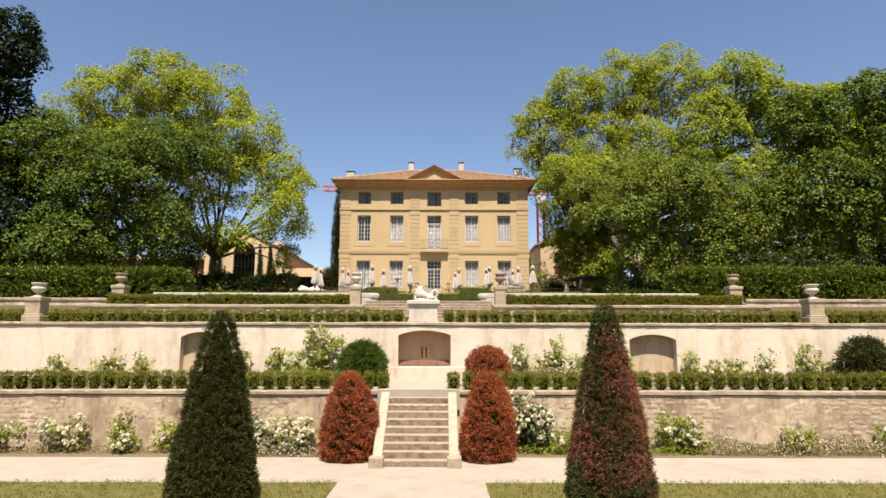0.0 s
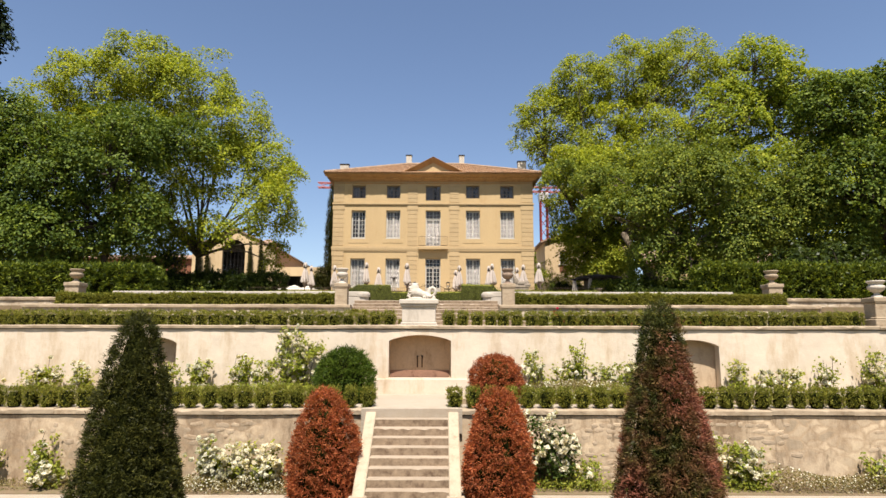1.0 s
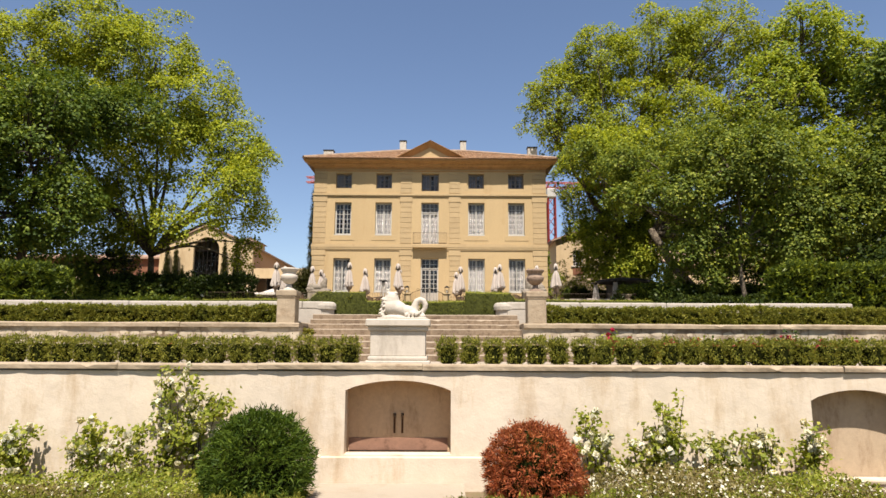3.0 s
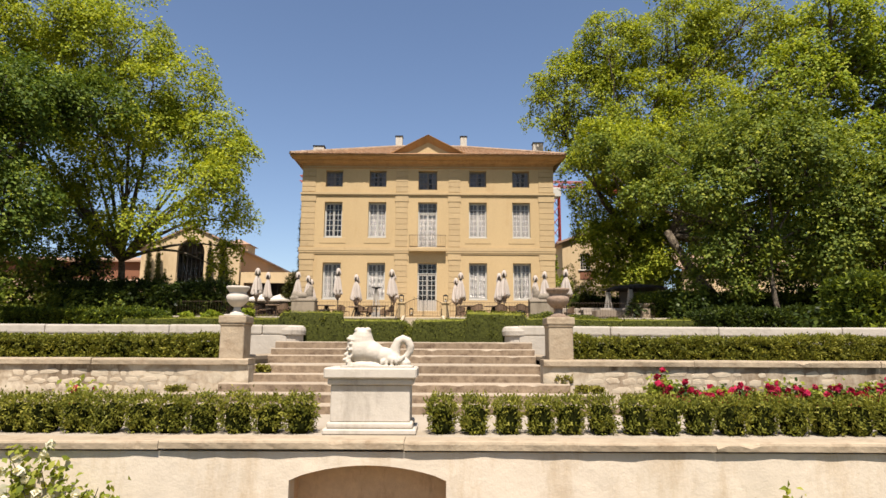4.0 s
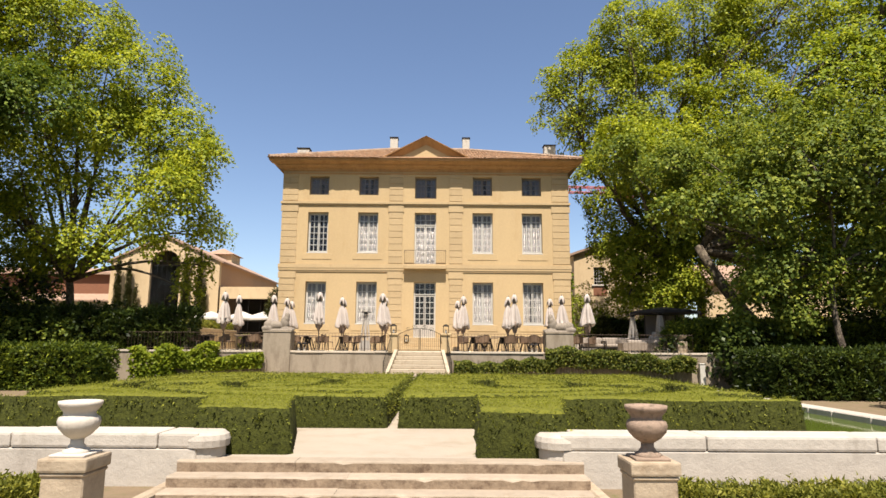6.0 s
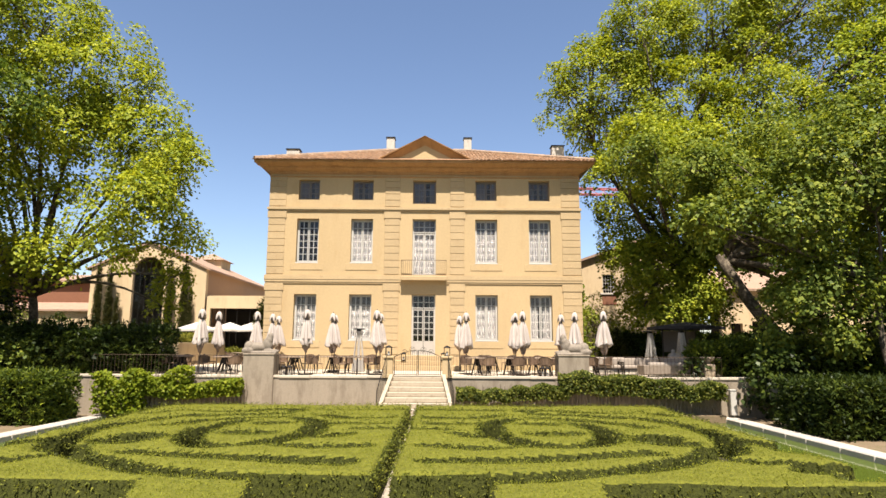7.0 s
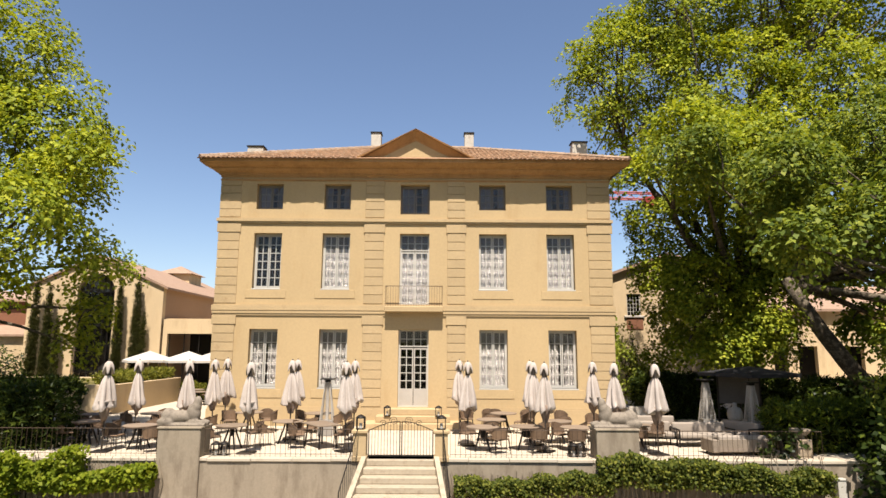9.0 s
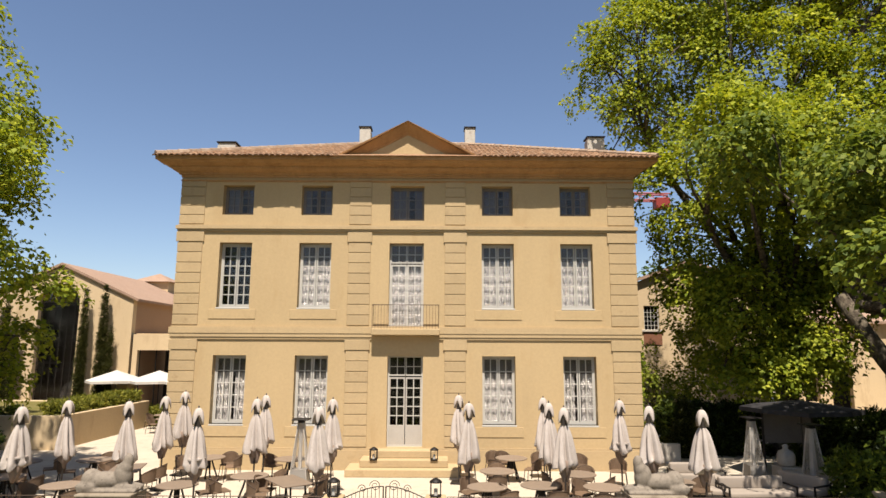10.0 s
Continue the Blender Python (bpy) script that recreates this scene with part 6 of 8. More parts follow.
HH = 0.72
STEP = 0.07
for s in (-1, 1):
    rng = np.random.default_rng(90 + s)
    gx, gy = np.meshgrid(np.arange(0.10, 8.7, STEP), np.arange(20.25, 36.6, STEP), indexing="ij")
    d = furrow_distance(gx, gy + 0.22)
    P3 = np.stack([gx.ravel() * s, gy.ravel(), 0 * gx.ravel()], 1)
    front, mid, wing_y = (20.6, 23.8, 23.2) if s < 0 else (20.45, 23.8, 23.0)
    lo = (1.32 + 0.20 * (gy - 20.6)) if s < 0 else (1.56 + 0.04 * (gy - 20.5))
    hi = (2.75 + 0.30 * (gy - 20.6)) if s < 0 else (2.85 + 0.18 * (gy - 20.5))
    step_front = np.where(gx < lo, gy - mid, np.where(gx < hi, gy - front, gy - wing_y))
    block_side = np.where(gy < mid, np.where(gx < hi, gx - lo, 9.0), 9.0)
    far_side = np.where(gy < wing_y, hi - gx, 9.0)
    edge = np.minimum.reduce([d - 0.31 - 0.05 * lumpy(P3, 5, 2.4).reshape(gx.shape), 7.9 + (gy - 23.0) * 0.055 - gx, 36.3 - gy, gx - 0.14, step_front, np.where(block_side < 0, block_side, 9.0), np.where(far_side < 0, far_side, 9.0)])
    inside = edge > 0
    tall = HH - 0.0095 * (gy - 20.5)
    top = tall * np.where(inside, 1 - 0.10 * np.clip(1 - edge / 0.16, 0, 1) ** 2, 0.0)
    top = np.where(inside, top + 0.03 * lumpy(P3, 6, 1.6).reshape(gx.shape) + 0.016 * lumpy(P3, 7, 5.0).reshape(gx.shape) + rng.normal(size=gx.shape) * 0.004, 0.0)
    nx_, ny_ = gx.shape
    verts = np.stack([gx * s, gy - 28.0, top - 0.02], -1).reshape(-1, 3)
    idx = np.arange(nx_ * ny_).reshape(nx_, ny_)
    quad = np.stack([idx[:-1, :-1], idx[1:, :-1], idx[1:, 1:], idx[:-1, 1:]], -1).reshape(-1, 4)
    if s < 0:
        quad = quad[:, ::-1]
    quad = quad[(top.ravel()[quad] > 0.02).any(1)]
    par = thing("parterre_hedge", (0, 28.0, ZP), "low clipped box parterre cut into scrolls by narrow furrows", "parterre", "halves of the parterre")
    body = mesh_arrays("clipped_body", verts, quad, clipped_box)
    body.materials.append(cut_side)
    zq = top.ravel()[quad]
    # steep faces take the darker colour that stands for self-shade
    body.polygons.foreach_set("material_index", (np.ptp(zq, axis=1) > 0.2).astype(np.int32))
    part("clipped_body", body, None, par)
    # leaf skin on the tops, denser along the edges and down the sides
    vi = np.argwhere(inside)
    pick = vi[rng.integers(0, len(vi), 26000)]
    x = gx[pick[:, 0], pick[:, 1]] + rng.uniform(-0.5, 0.5, len(pick)) * STEP
    y = gy[pick[:, 0], pick[:, 1]] + rng.uniform(-0.5, 0.5, len(pick)) * STEP
    z = top[pick[:, 0], pick[:, 1]] + rng.normal(size=len(pick)) * 0.014
    P_ = np.stack([x * s, y - 28.0, z], 1)
    N_ = np.tile([0.0, 0.0, 1.0], (len(P_), 1))
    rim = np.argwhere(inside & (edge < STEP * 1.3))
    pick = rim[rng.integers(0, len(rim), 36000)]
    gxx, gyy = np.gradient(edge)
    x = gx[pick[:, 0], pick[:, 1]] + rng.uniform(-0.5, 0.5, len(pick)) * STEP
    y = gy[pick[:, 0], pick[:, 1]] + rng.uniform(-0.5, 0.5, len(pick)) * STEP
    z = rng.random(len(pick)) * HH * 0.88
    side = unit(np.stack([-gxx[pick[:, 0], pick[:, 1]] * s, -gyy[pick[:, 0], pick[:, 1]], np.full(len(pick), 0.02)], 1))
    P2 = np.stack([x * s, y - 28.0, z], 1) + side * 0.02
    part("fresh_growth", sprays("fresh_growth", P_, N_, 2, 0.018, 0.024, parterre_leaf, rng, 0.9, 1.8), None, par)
    part("side_foliage", sprays("side_foliage", P2, side, 2, 0.03, 0.055, side_leaf, rng, 0.9, 2.0), None, par, "dark green leaves on the cut sides, coloured for self-shade")

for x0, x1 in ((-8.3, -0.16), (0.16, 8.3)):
    solo("ground_parterre_bed", boxed(x0, x1, 24.2, 36.1, ZP - 0.05, ZP + 0.03), furrow_floor, "dark ground between the clipped hedges", "ground", kind="structure")

# ---------- statue on its pedestal ----------
pd = thing("statue_pedestal", (0.05, 14.60, Z2), "white stone pedestal with moulded base and cap", "pedestal")
part("base", boxed(-0.60, 0.60, -0.50, 0.26, 0, 0.07, bevel=0.015), white_stone, pd)
part("base_mould", boxed(-0.555, 0.555, -0.455, 0.215, 0.07, 0.15, bevel=0.03, seg=3), white_stone, pd)
part("die", boxed(-0.515, 0.515, -0.415, 0.175, 0.15, 0.62, bevel=0.012), white_stone, pd)
part("cap", boxed(-0.60, 0.60, -0.51, 0.27, 0.70, 0.84, bevel=0.02), white_stone, pd)
part("cap_mould", boxed(-0.555, 0.555, -0.46, 0.22, 0.62, 0.70, bevel=0.025, seg=2), white_stone, pd)


def lying_beast(bm):
    """A carved sea beast: thick upright trunk, body curving down to the side, drapery round its foot, and a looped tail."""
    for c, r, a in (((-0.145, 0, 0.435), (0.115, 0.125, 0.085), 0), ((-0.205, -0.02, 0.485), (0.05, 0.07, 0.045), 0), ((-0.085, -0.02, 0.49), (0.05, 0.07, 0.04), 0), ((-0.15, 0.03, 0.495), (0.06, 0.06, 0.035), 0),
                    ((-0.15, 0, 0.38), (0.135, 0.14, 0.13), 0), ((-0.16, 0, 0.33), (0.16, 0.15, 0.15), 0), ((-0.15, 0, 0.23), (0.205, 0.18, 0.19), 0), ((-0.03, 0, 0.20), (0.22, 0.175, 0.15), 28), ((0.12, 0, 0.15), (0.18, 0.15, 0.125), 10), ((0.24, 0, 0.12), (0.12, 0.12, 0.10), 0)):
        blob(bm, c, r, a)
    tail = [(0.27, 0.0, 0.08), (0.27, 0.0, 0.18), (0.285, 0.0, 0.27), (0.32, 0.0, 0.345), (0.38, 0.0, 0.375), (0.44, 0.0, 0.35), (0.475, 0.0, 0.28), (0.47, 0.0, 0.21), (0.435, 0.0, 0.16), (0.40, 0.0, 0.12)]
    tube(bm, tail, [0.085, 0.075, 0.066, 0.062, 0.06, 0.058, 0.054, 0.048, 0.044, 0.045], 14)
    r = random.Random(5)
    for k in range(26):
        h = 0.03 + 0.0155 * k
        blob(bm, (-0.345 + 0.16 * h + r.uniform(-0.03, 0.05), -0.09 + r.uniform(-0.07, 0.06), h), (r.uniform(0.022, 0.036), 0.034, r.uniform(0.022, 0.036)), r.uniform(-40, 40))
    for k in range(16):
        x = 0.12 + 0.018 * k
        blob(bm, (x, -0.13 + r.uniform(-0.04, 0.03), 0.04 + r.uniform(0, 0.09)), (0.024, 0.03, 0.05), r.uniform(-30, 30))
    blob(bm, (-0.12, -0.13, 0.04), (0.22, 0.06, 0.04))
    blob(bm, (0.40, -0.04, 0.06), (0.09, 0.12, 0.06))
    box(bm, -0.40, 0.52, -0.19, 0.19, -0.01, 0.03)


statue = solo("reclining_statue", fused("reclining_statue", lying_beast, 0.010, white_stone, 3), None, "white carved stone sea beast with a looped tail on its pedestal", "statue", Matrix.Translation((0.07, 14.30, Z2 + 0.835)) @ Matrix.Diagonal((1.02, 1, 1.0, 1)))


def sphinx(bm):
    blob(bm, (-0.15, 0, 0.20), (0.48, 0.20, 0.17))
    blob(bm, (-0.48, 0.0, 0.22), (0.22, 0.23, 0.20))
    blob(bm, (0.26, 0, 0.30), (0.20, 0.18, 0.24), -20)
    blob(bm, (0.36, 0, 0.56), (0.12, 0.12, 0.15))
    blob(bm, (0.32, 0, 0.44), (0.15, 0.16, 0.16))
    blob(bm, (0.42, -0.12, 0.08), (0.30, 0.07, 0.07))
    blob(bm, (0.42, 0.12, 0.08), (0.30, 0.07, 0.07))
    blob(bm, (-0.52, -0.18, 0.10), (0.24, 0.09, 0.10))
    blob(bm, (-0.55, 0.18, 0.10), (0.24, 0.09, 0.10))
    box(bm, -0.70, 0.66, -0.24, 0.24, -0.01, 0.05)


sph_mesh = fused("sphinx_statue", sphinx, 0.022, grey_stone, 4)
for s, x in ((1, -6.42), (-1, 6.32)):
    pdl = thing("sphinx_pedestal", (x, 39.4, ZP - 0.1), "tall plain cement pedestal rising from the terrace wall", "pedestal", "sphinx pedestals")
    part("shaft", boxed(-0.62, 0.62, -0.30, 0.55, 0, 2.36, bevel=0.02), cement, pdl)
    part("cap", boxed(-0.65, 0.65, -0.33, 0.58, 2.36, 2.42, bevel=0.015), cement, pdl)
    so = new("sphinx_statue", sph_mesh)
    so.matrix_world = Matrix.Translation((x - 0.02 * s, 39.5, ZP + 2.32)) @ Matrix.Rotation(0 if s > 0 else math.pi, 4, "Z") @ Matrix.Diagonal((1.0, 1.0, 1.2, 1))
    tagged(so, "weathered grey stone sphinx lying on a pedestal", "statue", "sphinx statues")

# ---------- roses ----------
G1 = "white roses of the terrace"
for k, (x, w, h, nl, nf) in enumerate(((-12.2, 0.8, 1.0, 380, 16), (-10.6, 0.9, 1.05, 450, 18), (-9.5, 0.5, 0.9, 260, 14), (-7.0, 0.4, 1.25, 300, 6), (-6.1, 0.8, 1.15, 420, 14), (-5.1, 0.9, 1.2, 460, 14),
                                        (-4.3, 0.6, 1.0, 300, 12), (3.4, 0.6, 1.25, 360, 16), (4.2, 0.5, 1.45, 380, 8), (4.75, 0.45, 1.65, 380, 8), (5.5, 0.8, 1.0, 420, 18), (6.3, 0.45, 1.2, 260, 12),
                                        (6.95, 0.5, 1.15, 320, 16), (9.3, 0.7, 1.15, 360, 10), (10.4, 1.1, 0.95, 460, 34), (11.7, 0.45, 1.1, 260, 8), (12.9, 0.9, 1.25, 420, 16), (14.0, 0.7, 0.9, 300, 14))):
    rose("rose_bush", (x, 13.12, Z1 + 0.06), w, h, "young white rose bush against the cream wall", rose_leaf, white_petal, 200 + k, nl, int(nf * 1.3), 0.34, 5, 0.10, G1)
rose("climbing_rose", (-3.15, 13.22, Z1 + 0.06), 0.75, 1.95, "tall climbing white rose reaching the wall coping", rose_leaf, white_petal, 230, 720, 34, 0.32, 6, 0.085, "climbing roses")
rose("climbing_rose", (-3.75, 13.25, Z1 + 0.06), 0.6, 2.0, "tall climbing white rose reaching the wall coping", rose_leaf, white_petal, 231, 380, 20, 0.25, 5, 0.085, "climbing roses")
scatter_patch("wildflowers", -7.0, -2.5, 11.5, 12.9, Z1, 0.58, 8200, 0.06, bed_leaf, 240, "low white-flowering border plants on the terrace", "border plants", flower=white_petal, n_flower=900)
scatter_patch("wildflowers", 3.0, 7.2, 11.5, 12.9, Z1, 0.58, 8200, 0.06, bed_leaf, 241, "low white-flowering border plants on the terrace", "border plants", flower=white_petal, n_flower=900)
scatter_patch("ground_cover", -7.0, -2.5, 11.5, 12.9, Z1, 0.50, 8000, 0.065, rose_leaf, 242, "low green ground cover on the terrace", "ground cover")
scatter_patch("ground_cover", 3.0, 7.2, 11.5, 12.9, Z1, 0.50, 8000, 0.065, rose_leaf, 243, "low green ground cover on the terrace", "ground cover")
G2 = "roses at the foot of the wall"
for k, (x, w, h, nl, nf, lm) in enumerate(((-12.0, 1.0, 0.9, 480, 22, rose_leaf), (-10.1, 1.0, 0.95, 560, 60, rose_leaf), (-8.55, 0.4, 1.35, 300, 6, rose_leaf), (-8.1, 0.7, 0.6, 400, 22, rose_leaf), (-7.1, 0.6, 1.0, 340, 4, rose_leaf), (-5.75, 0.9, 1.3, 760, 4, rose_leaf),
                                            (-4.3, 1.0, 1.15, 700, 70, rose_leaf), (-3.4, 0.9, 0.95, 560, 60, rose_leaf), (3.0, 0.7, 1.65, 700, 34, rose_dark), (3.55, 0.7, 1.5, 600, 34, rose_dark), (4.15, 0.5, 0.8, 280, 6, rose_leaf),
                                            (7.3, 0.6, 1.45, 420, 10, rose_leaf), (7.75, 1.0, 0.95, 620, 26, rose_leaf), (10.9, 0.6, 0.7, 300, 5, rose_leaf), (13.6, 0.8, 0.8, 360, 8, rose_leaf))):
    rose("rose_bush", (x, 9.98, 0.0), w, h, "white rose bush at the foot of the rubble wall" if lm is rose_leaf else "dark leaved climbing white rose on the rubble wall", lm, white_petal, 260 + k, nl, int(nf * 2.0), 0.5, 6, 0.09, G2)
solo("ground_lower_bed", boxed(-30, -1.2, 9.35, 10.32, -0.1, 0.03), soil, "dry soil bed at the foot of the wall", "ground", kind="structure")
solo("ground_lower_bed", boxed(1.35, 30, 9.35, 10.32, -0.1, 0.03), soil, "dry soil bed at the foot of the wall", "ground", kind="structure")
scatter_patch("border_plants", 8.3, 15.0, 9.4, 10.2, 0.02, 0.55, 9000, 0.05, bed_leaf, 281, "dry pale-flowering border plants along the wall", "border plants", flower=white_petal, n_flower=900)
scatter_patch("border_plants", -6.4, -2.6, 9.3, 10.2, 0.02, 0.45, 5200, 0.05, bed_leaf, 282, "dry pale-flowering border plants along the wall", "border plants", flower=white_petal, n_flower=800)
scatter_patch("border_plants", -14.0, -6.6, 9.6, 10.2, 0.02, 0.26, 2600, 0.05, bed_leaf, 283, "sparse dry plants along the wall", "border plants")
scatter_patch("border_plants", 2.9, 8.2, 9.5, 10.2, 0.02, 0.34, 3600, 0.055, rose_leaf, 284, "low green border plants along the wall", "border plants")
for k in range(13):
    x = 4.75 + 0.47 * k + 0.12 * math.sin(3.1 * k)
    rose("red_rose", (x, 17.02, Z2), 0.6 if k else 0.3, 0.42 + 0.40 * (k == 0) + 0.08 * math.sin(2.3 * k), "crimson bedding rose below the low wall", rose_dark if k % 2 else rose_leaf, crimson_petal, 300 + k, 380, 20 + 14 * (k % 3 == 2), 0.35, 5, 0.085, "red roses of the statue terrace")
for k, x in enumerate((-5.3, -9.4, -11.5)):
    rose("red_rose", (x, 17.05, Z2), 0.4, 0.45, "small crimson rose below the low wall", rose_leaf, crimson_petal, 330 + k, 160, 4, 0.3, 4, 0.07, "red roses of the statue terrace")
# weeds in the joints of the steps
for k, (x, y, z, w) in enumerate(((-3.75, 17.28, 4.12, 0.35), (3.6, 17.22, 4.12, 0.5), (3.2, 17.5, 4.27, 0.3), (-2.45, 18.1, 4.42, 0.25), (-0.62, 16.86, 3.97, 0.25), (-5.7, 17.3, Z2, 0.35), (4.2, 16.86, 3.97, 0.25))):
    scatter_patch("weed_tuft", x - w / 2, x + w / 2, y - 0.08, y + 0.06, z, 0.17, 220, 0.10, tuft_leaf, 350 + k, "yellow-green weeds growing in a step joint", "weeds")

# ---------- shrubs along the terrace wall ----------
def wall_shrub(x0, x1, z0, z1, y, seed, mat, label, stems, leaf, n, bare=0.45):
    rng = np.random.default_rng(seed)
    ob = thing("wall_shrub", ((x0 + x1) / 2, y, z0), label, "shrub", "shrubs on the terrace wall")
    X = (x1 - x0) / 2
    bm = bmesh.new()
    for k in range(stems):
        x = rng.uniform(-X, X)
        tube(bm, limb_points(rng, (x, 0.05, 0), (x + rng.uniform(-0.2, 0.2), -0.12, (z1 - z0) * rng.uniform(0.6, 0.95)), 0.0, 4), [0.020, 0.017, 0.014, 0.010], 4)
    part("stem_frame", bm, pale_stem, ob)
    xs = rng.uniform(-X, X, n)
    env = 0.85 + 0.22 * lumpy(np.stack([xs, xs * 0, xs * 0], 1), seed, 2.0)
    zs = (z1 - z0) * (bare + (1.0 - bare) * rng.random(n) ** 0.75) * env
    ys = -0.22 + rng.normal(size=n) * 0.16 - 0.12 * (zs / (z1 - z0))
    part("foliage", leaves("foliage", np.stack([xs, ys, zs], 1), np.tile([0.0, -0.7, 0.75], (n, 1)), leaf, mat, rng, 0.6, 1.3), None, ob)


wall_shrub(-11.6, -6.9, ZP, 6.62, 39.05, 401, ivy_leaf, "yellow-green creeper spilling over the terrace wall", 120, 0.13, 5200, 0.50)
wall_shrub(-12.6, -10.6, ZP - 0.1, 6.7, 38.7, 402, ivy_leaf, "yellow-green bushy creeper at the wall's end", 14, 0.14, 2600, 0.05)
wall_shrub(-10.9, -8.9, ZP + 0.3, 6.98, 39.02, 405, ivy_leaf, "yellow-green creeper rising above the terrace edge", 20, 0.12, 1900, 0.35)
wall_shrub(1.55, 6.0, ZP, 6.25, 39.0, 403, wall_leaf, "leggy olive green climbing shrub against the terrace wall", 120, 0.09, 6000, 0.48)
wall_shrub(5.6, 12.2, ZP, 6.75, 39.0, 404, wall_leaf, "leggy olive green climbing shrub against the terrace wall", 170, 0.095, 11500, 0.46)


ub = thing("utility_box", (12.6, 38.98, ZP), "small white metal utility box at the end of the shrubs", "utility box")
part("body", boxed(-0.12, 0.12, -0.09, 0.09, 0, 0.95, bevel=0.01), white_paint, ub)
part("lid", boxed(-0.14, 0.14, -0.11, 0.11, 0.95, 1.0, bevel=0.01), white_paint, ub)

# ---------- terrace umbrellas, closed ----------
def closed_umbrella(at, turn, label, seed, tied=True):
    rng = random.Random(seed)
    ob = thing("closed_umbrella", Matrix.Translation(at) @ Matrix.Rotation(radians(turn), 4, "Z"), label, "umbrella", "closed umbrellas")
    part("pole", tube(bmesh.new(), [(0, 0, 0), (0, 0, 2.72)], 0.024, 8), pole_wood, ob)
    part("base_plate", boxed(-0.24, 0.24, -0.24, 0.24, 0, 0.05, bevel=0.01), dark_iron, ob)
    ph = rng.uniform(0, 6)
    hem = rng.uniform(-0.08, 0.06)
    wide = rng.uniform(0.92, 1.10)
    prof = [(0.31, 1.27), (0.335, 1.30), (0.305, 1.42), (0.275, 1.58), (0.235, 1.78), (0.19, 2.0), (0.14, 2.17), (0.095, 2.27), (0.065, 2.33), (0.045, 2.36)]
    sway, twist = rng.uniform(-0.05, 0.05), rng.uniform(0.1, 0.5)

    def pleat(a, i):
        depth = 0.52 if i < 5 else (0.40 if i < 8 else 0.1)
        return wide * (1 - depth * (0.5 + 0.5 * math.cos(6 * a + ph + twist * i)) ** 1.5 + 0.12 * math.sin(2 * a + ph + i * 0.3) + 0.05 * math.sin(11 * a + 2 * ph))
    bm = lathe(bmesh.new(), prof, 60, wave=pleat)
    for v in bm.verts:
        ang = math.atan2(v.co.y, v.co.x)
        low = max(0.0, (1.6 - v.co.z) / 0.6)
        v.co.x += sway * low
        if v.co.z < 1.36:
            v.co.z += hem + 0.04 - 0.13 * (0.5 + 0.5 * math.sin(2 * ang + ph)) - 0.04 * math.sin(7 * ang + ph)
    part("canopy", bm, canvas, ob, "folded greige canvas hanging in deep loose pleats", smooth=True)
    fold = lathe(bmesh.new(), [(0.03, 0.98), (0.10, 1.0), (0.16, 1.12), (0.19, 1.28), (0.20, 1.44)], 36, wave=lambda a, i: 1 - 0.45 * (0.5 + 0.5 * math.cos(4 * a + 2 * ph + 0.5 * i)) ** 1.4)
    for v in fold.verts:
        v.co.x += sway * max(0.0, (1.6 - v.co.z) / 0.6)
        if v.co.z < 1.05:
            v.co.z -= 0.10 * math.sin(2 * math.atan2(v.co.y, v.co.x) + ph)
    part("inner_fold", fold, fold_canvas, ob, "brownish inner canvas folds hanging below the hem", smooth=True)
    # dark cylinder added for the shaded hollow between hood and canopy
    part("runner", tube(bmesh.new(), [(0, 0, 2.30), (0, 0, 2.62)], 0.085, 10), pole_wood, ob, "dark plug standing for the shaded hollow under the hood")
    cap = lathe(bmesh.new(), [(0.138, 2.44), (0.142, 2.47), (0.135, 2.56), (0.118, 2.64), (0.08, 2.71), (0.04, 2.74), (0.01, 2.745)], 32, wave=lambda a, i: 1 + (0.20 if i < 3 else 0.10) * math.cos(4 * a + ph))
    for v in cap.verts:
        if v.co.z < 2.6:      # four drooping corners, the cloth drawn up between them
            ang = math.atan2(v.co.y, v.co.x)
            up = (2.62 - v.co.z) / 0.18
            v.co.z += up * (0.13 - 0.24 * (0.5 + 0.5 * math.cos(4 * ang + ph)) ** 1.4)
    part("hood", cap, canvas, ob, "square cap of the same canvas with drooping corners", smooth=True)
    part("finial", lathe(bmesh.new(), [(0.018, 2.72), (0.024, 2.76), (0.010, 2.80)], 8), pole_wood, ob, smooth=True)
    if tied and seed % 5 == 0:
        part("tie", lathe(bmesh.new(), [(0.235 * wide, 1.50), (0.24 * wide, 1.54)], 24), canvas, ob)
    return ob


for k, (x, y) in enumerate(((-9.25, 40.3), (-9.2, 42.2), (-7.4, 42.0), (-7.2, 43.9), (-7.45, 46.0), (-4.75, 40.15), (-4.15, 43.1), (-4.3, 44.6), (-1.82, 40.55), (-1.9, 43.1), (1.88, 44.9), (2.08, 41.9), (4.48, 44.0), (4.33, 42.1), (4.48, 40.7), (6.6, 43.1), (6.85, 41.2), (7.85, 40.2))):
    closed_umbrella((x, y, ZT), 17 * k, "closed greige canvas terrace umbrella on a dark pole", 500 + k, k % 3 != 1)


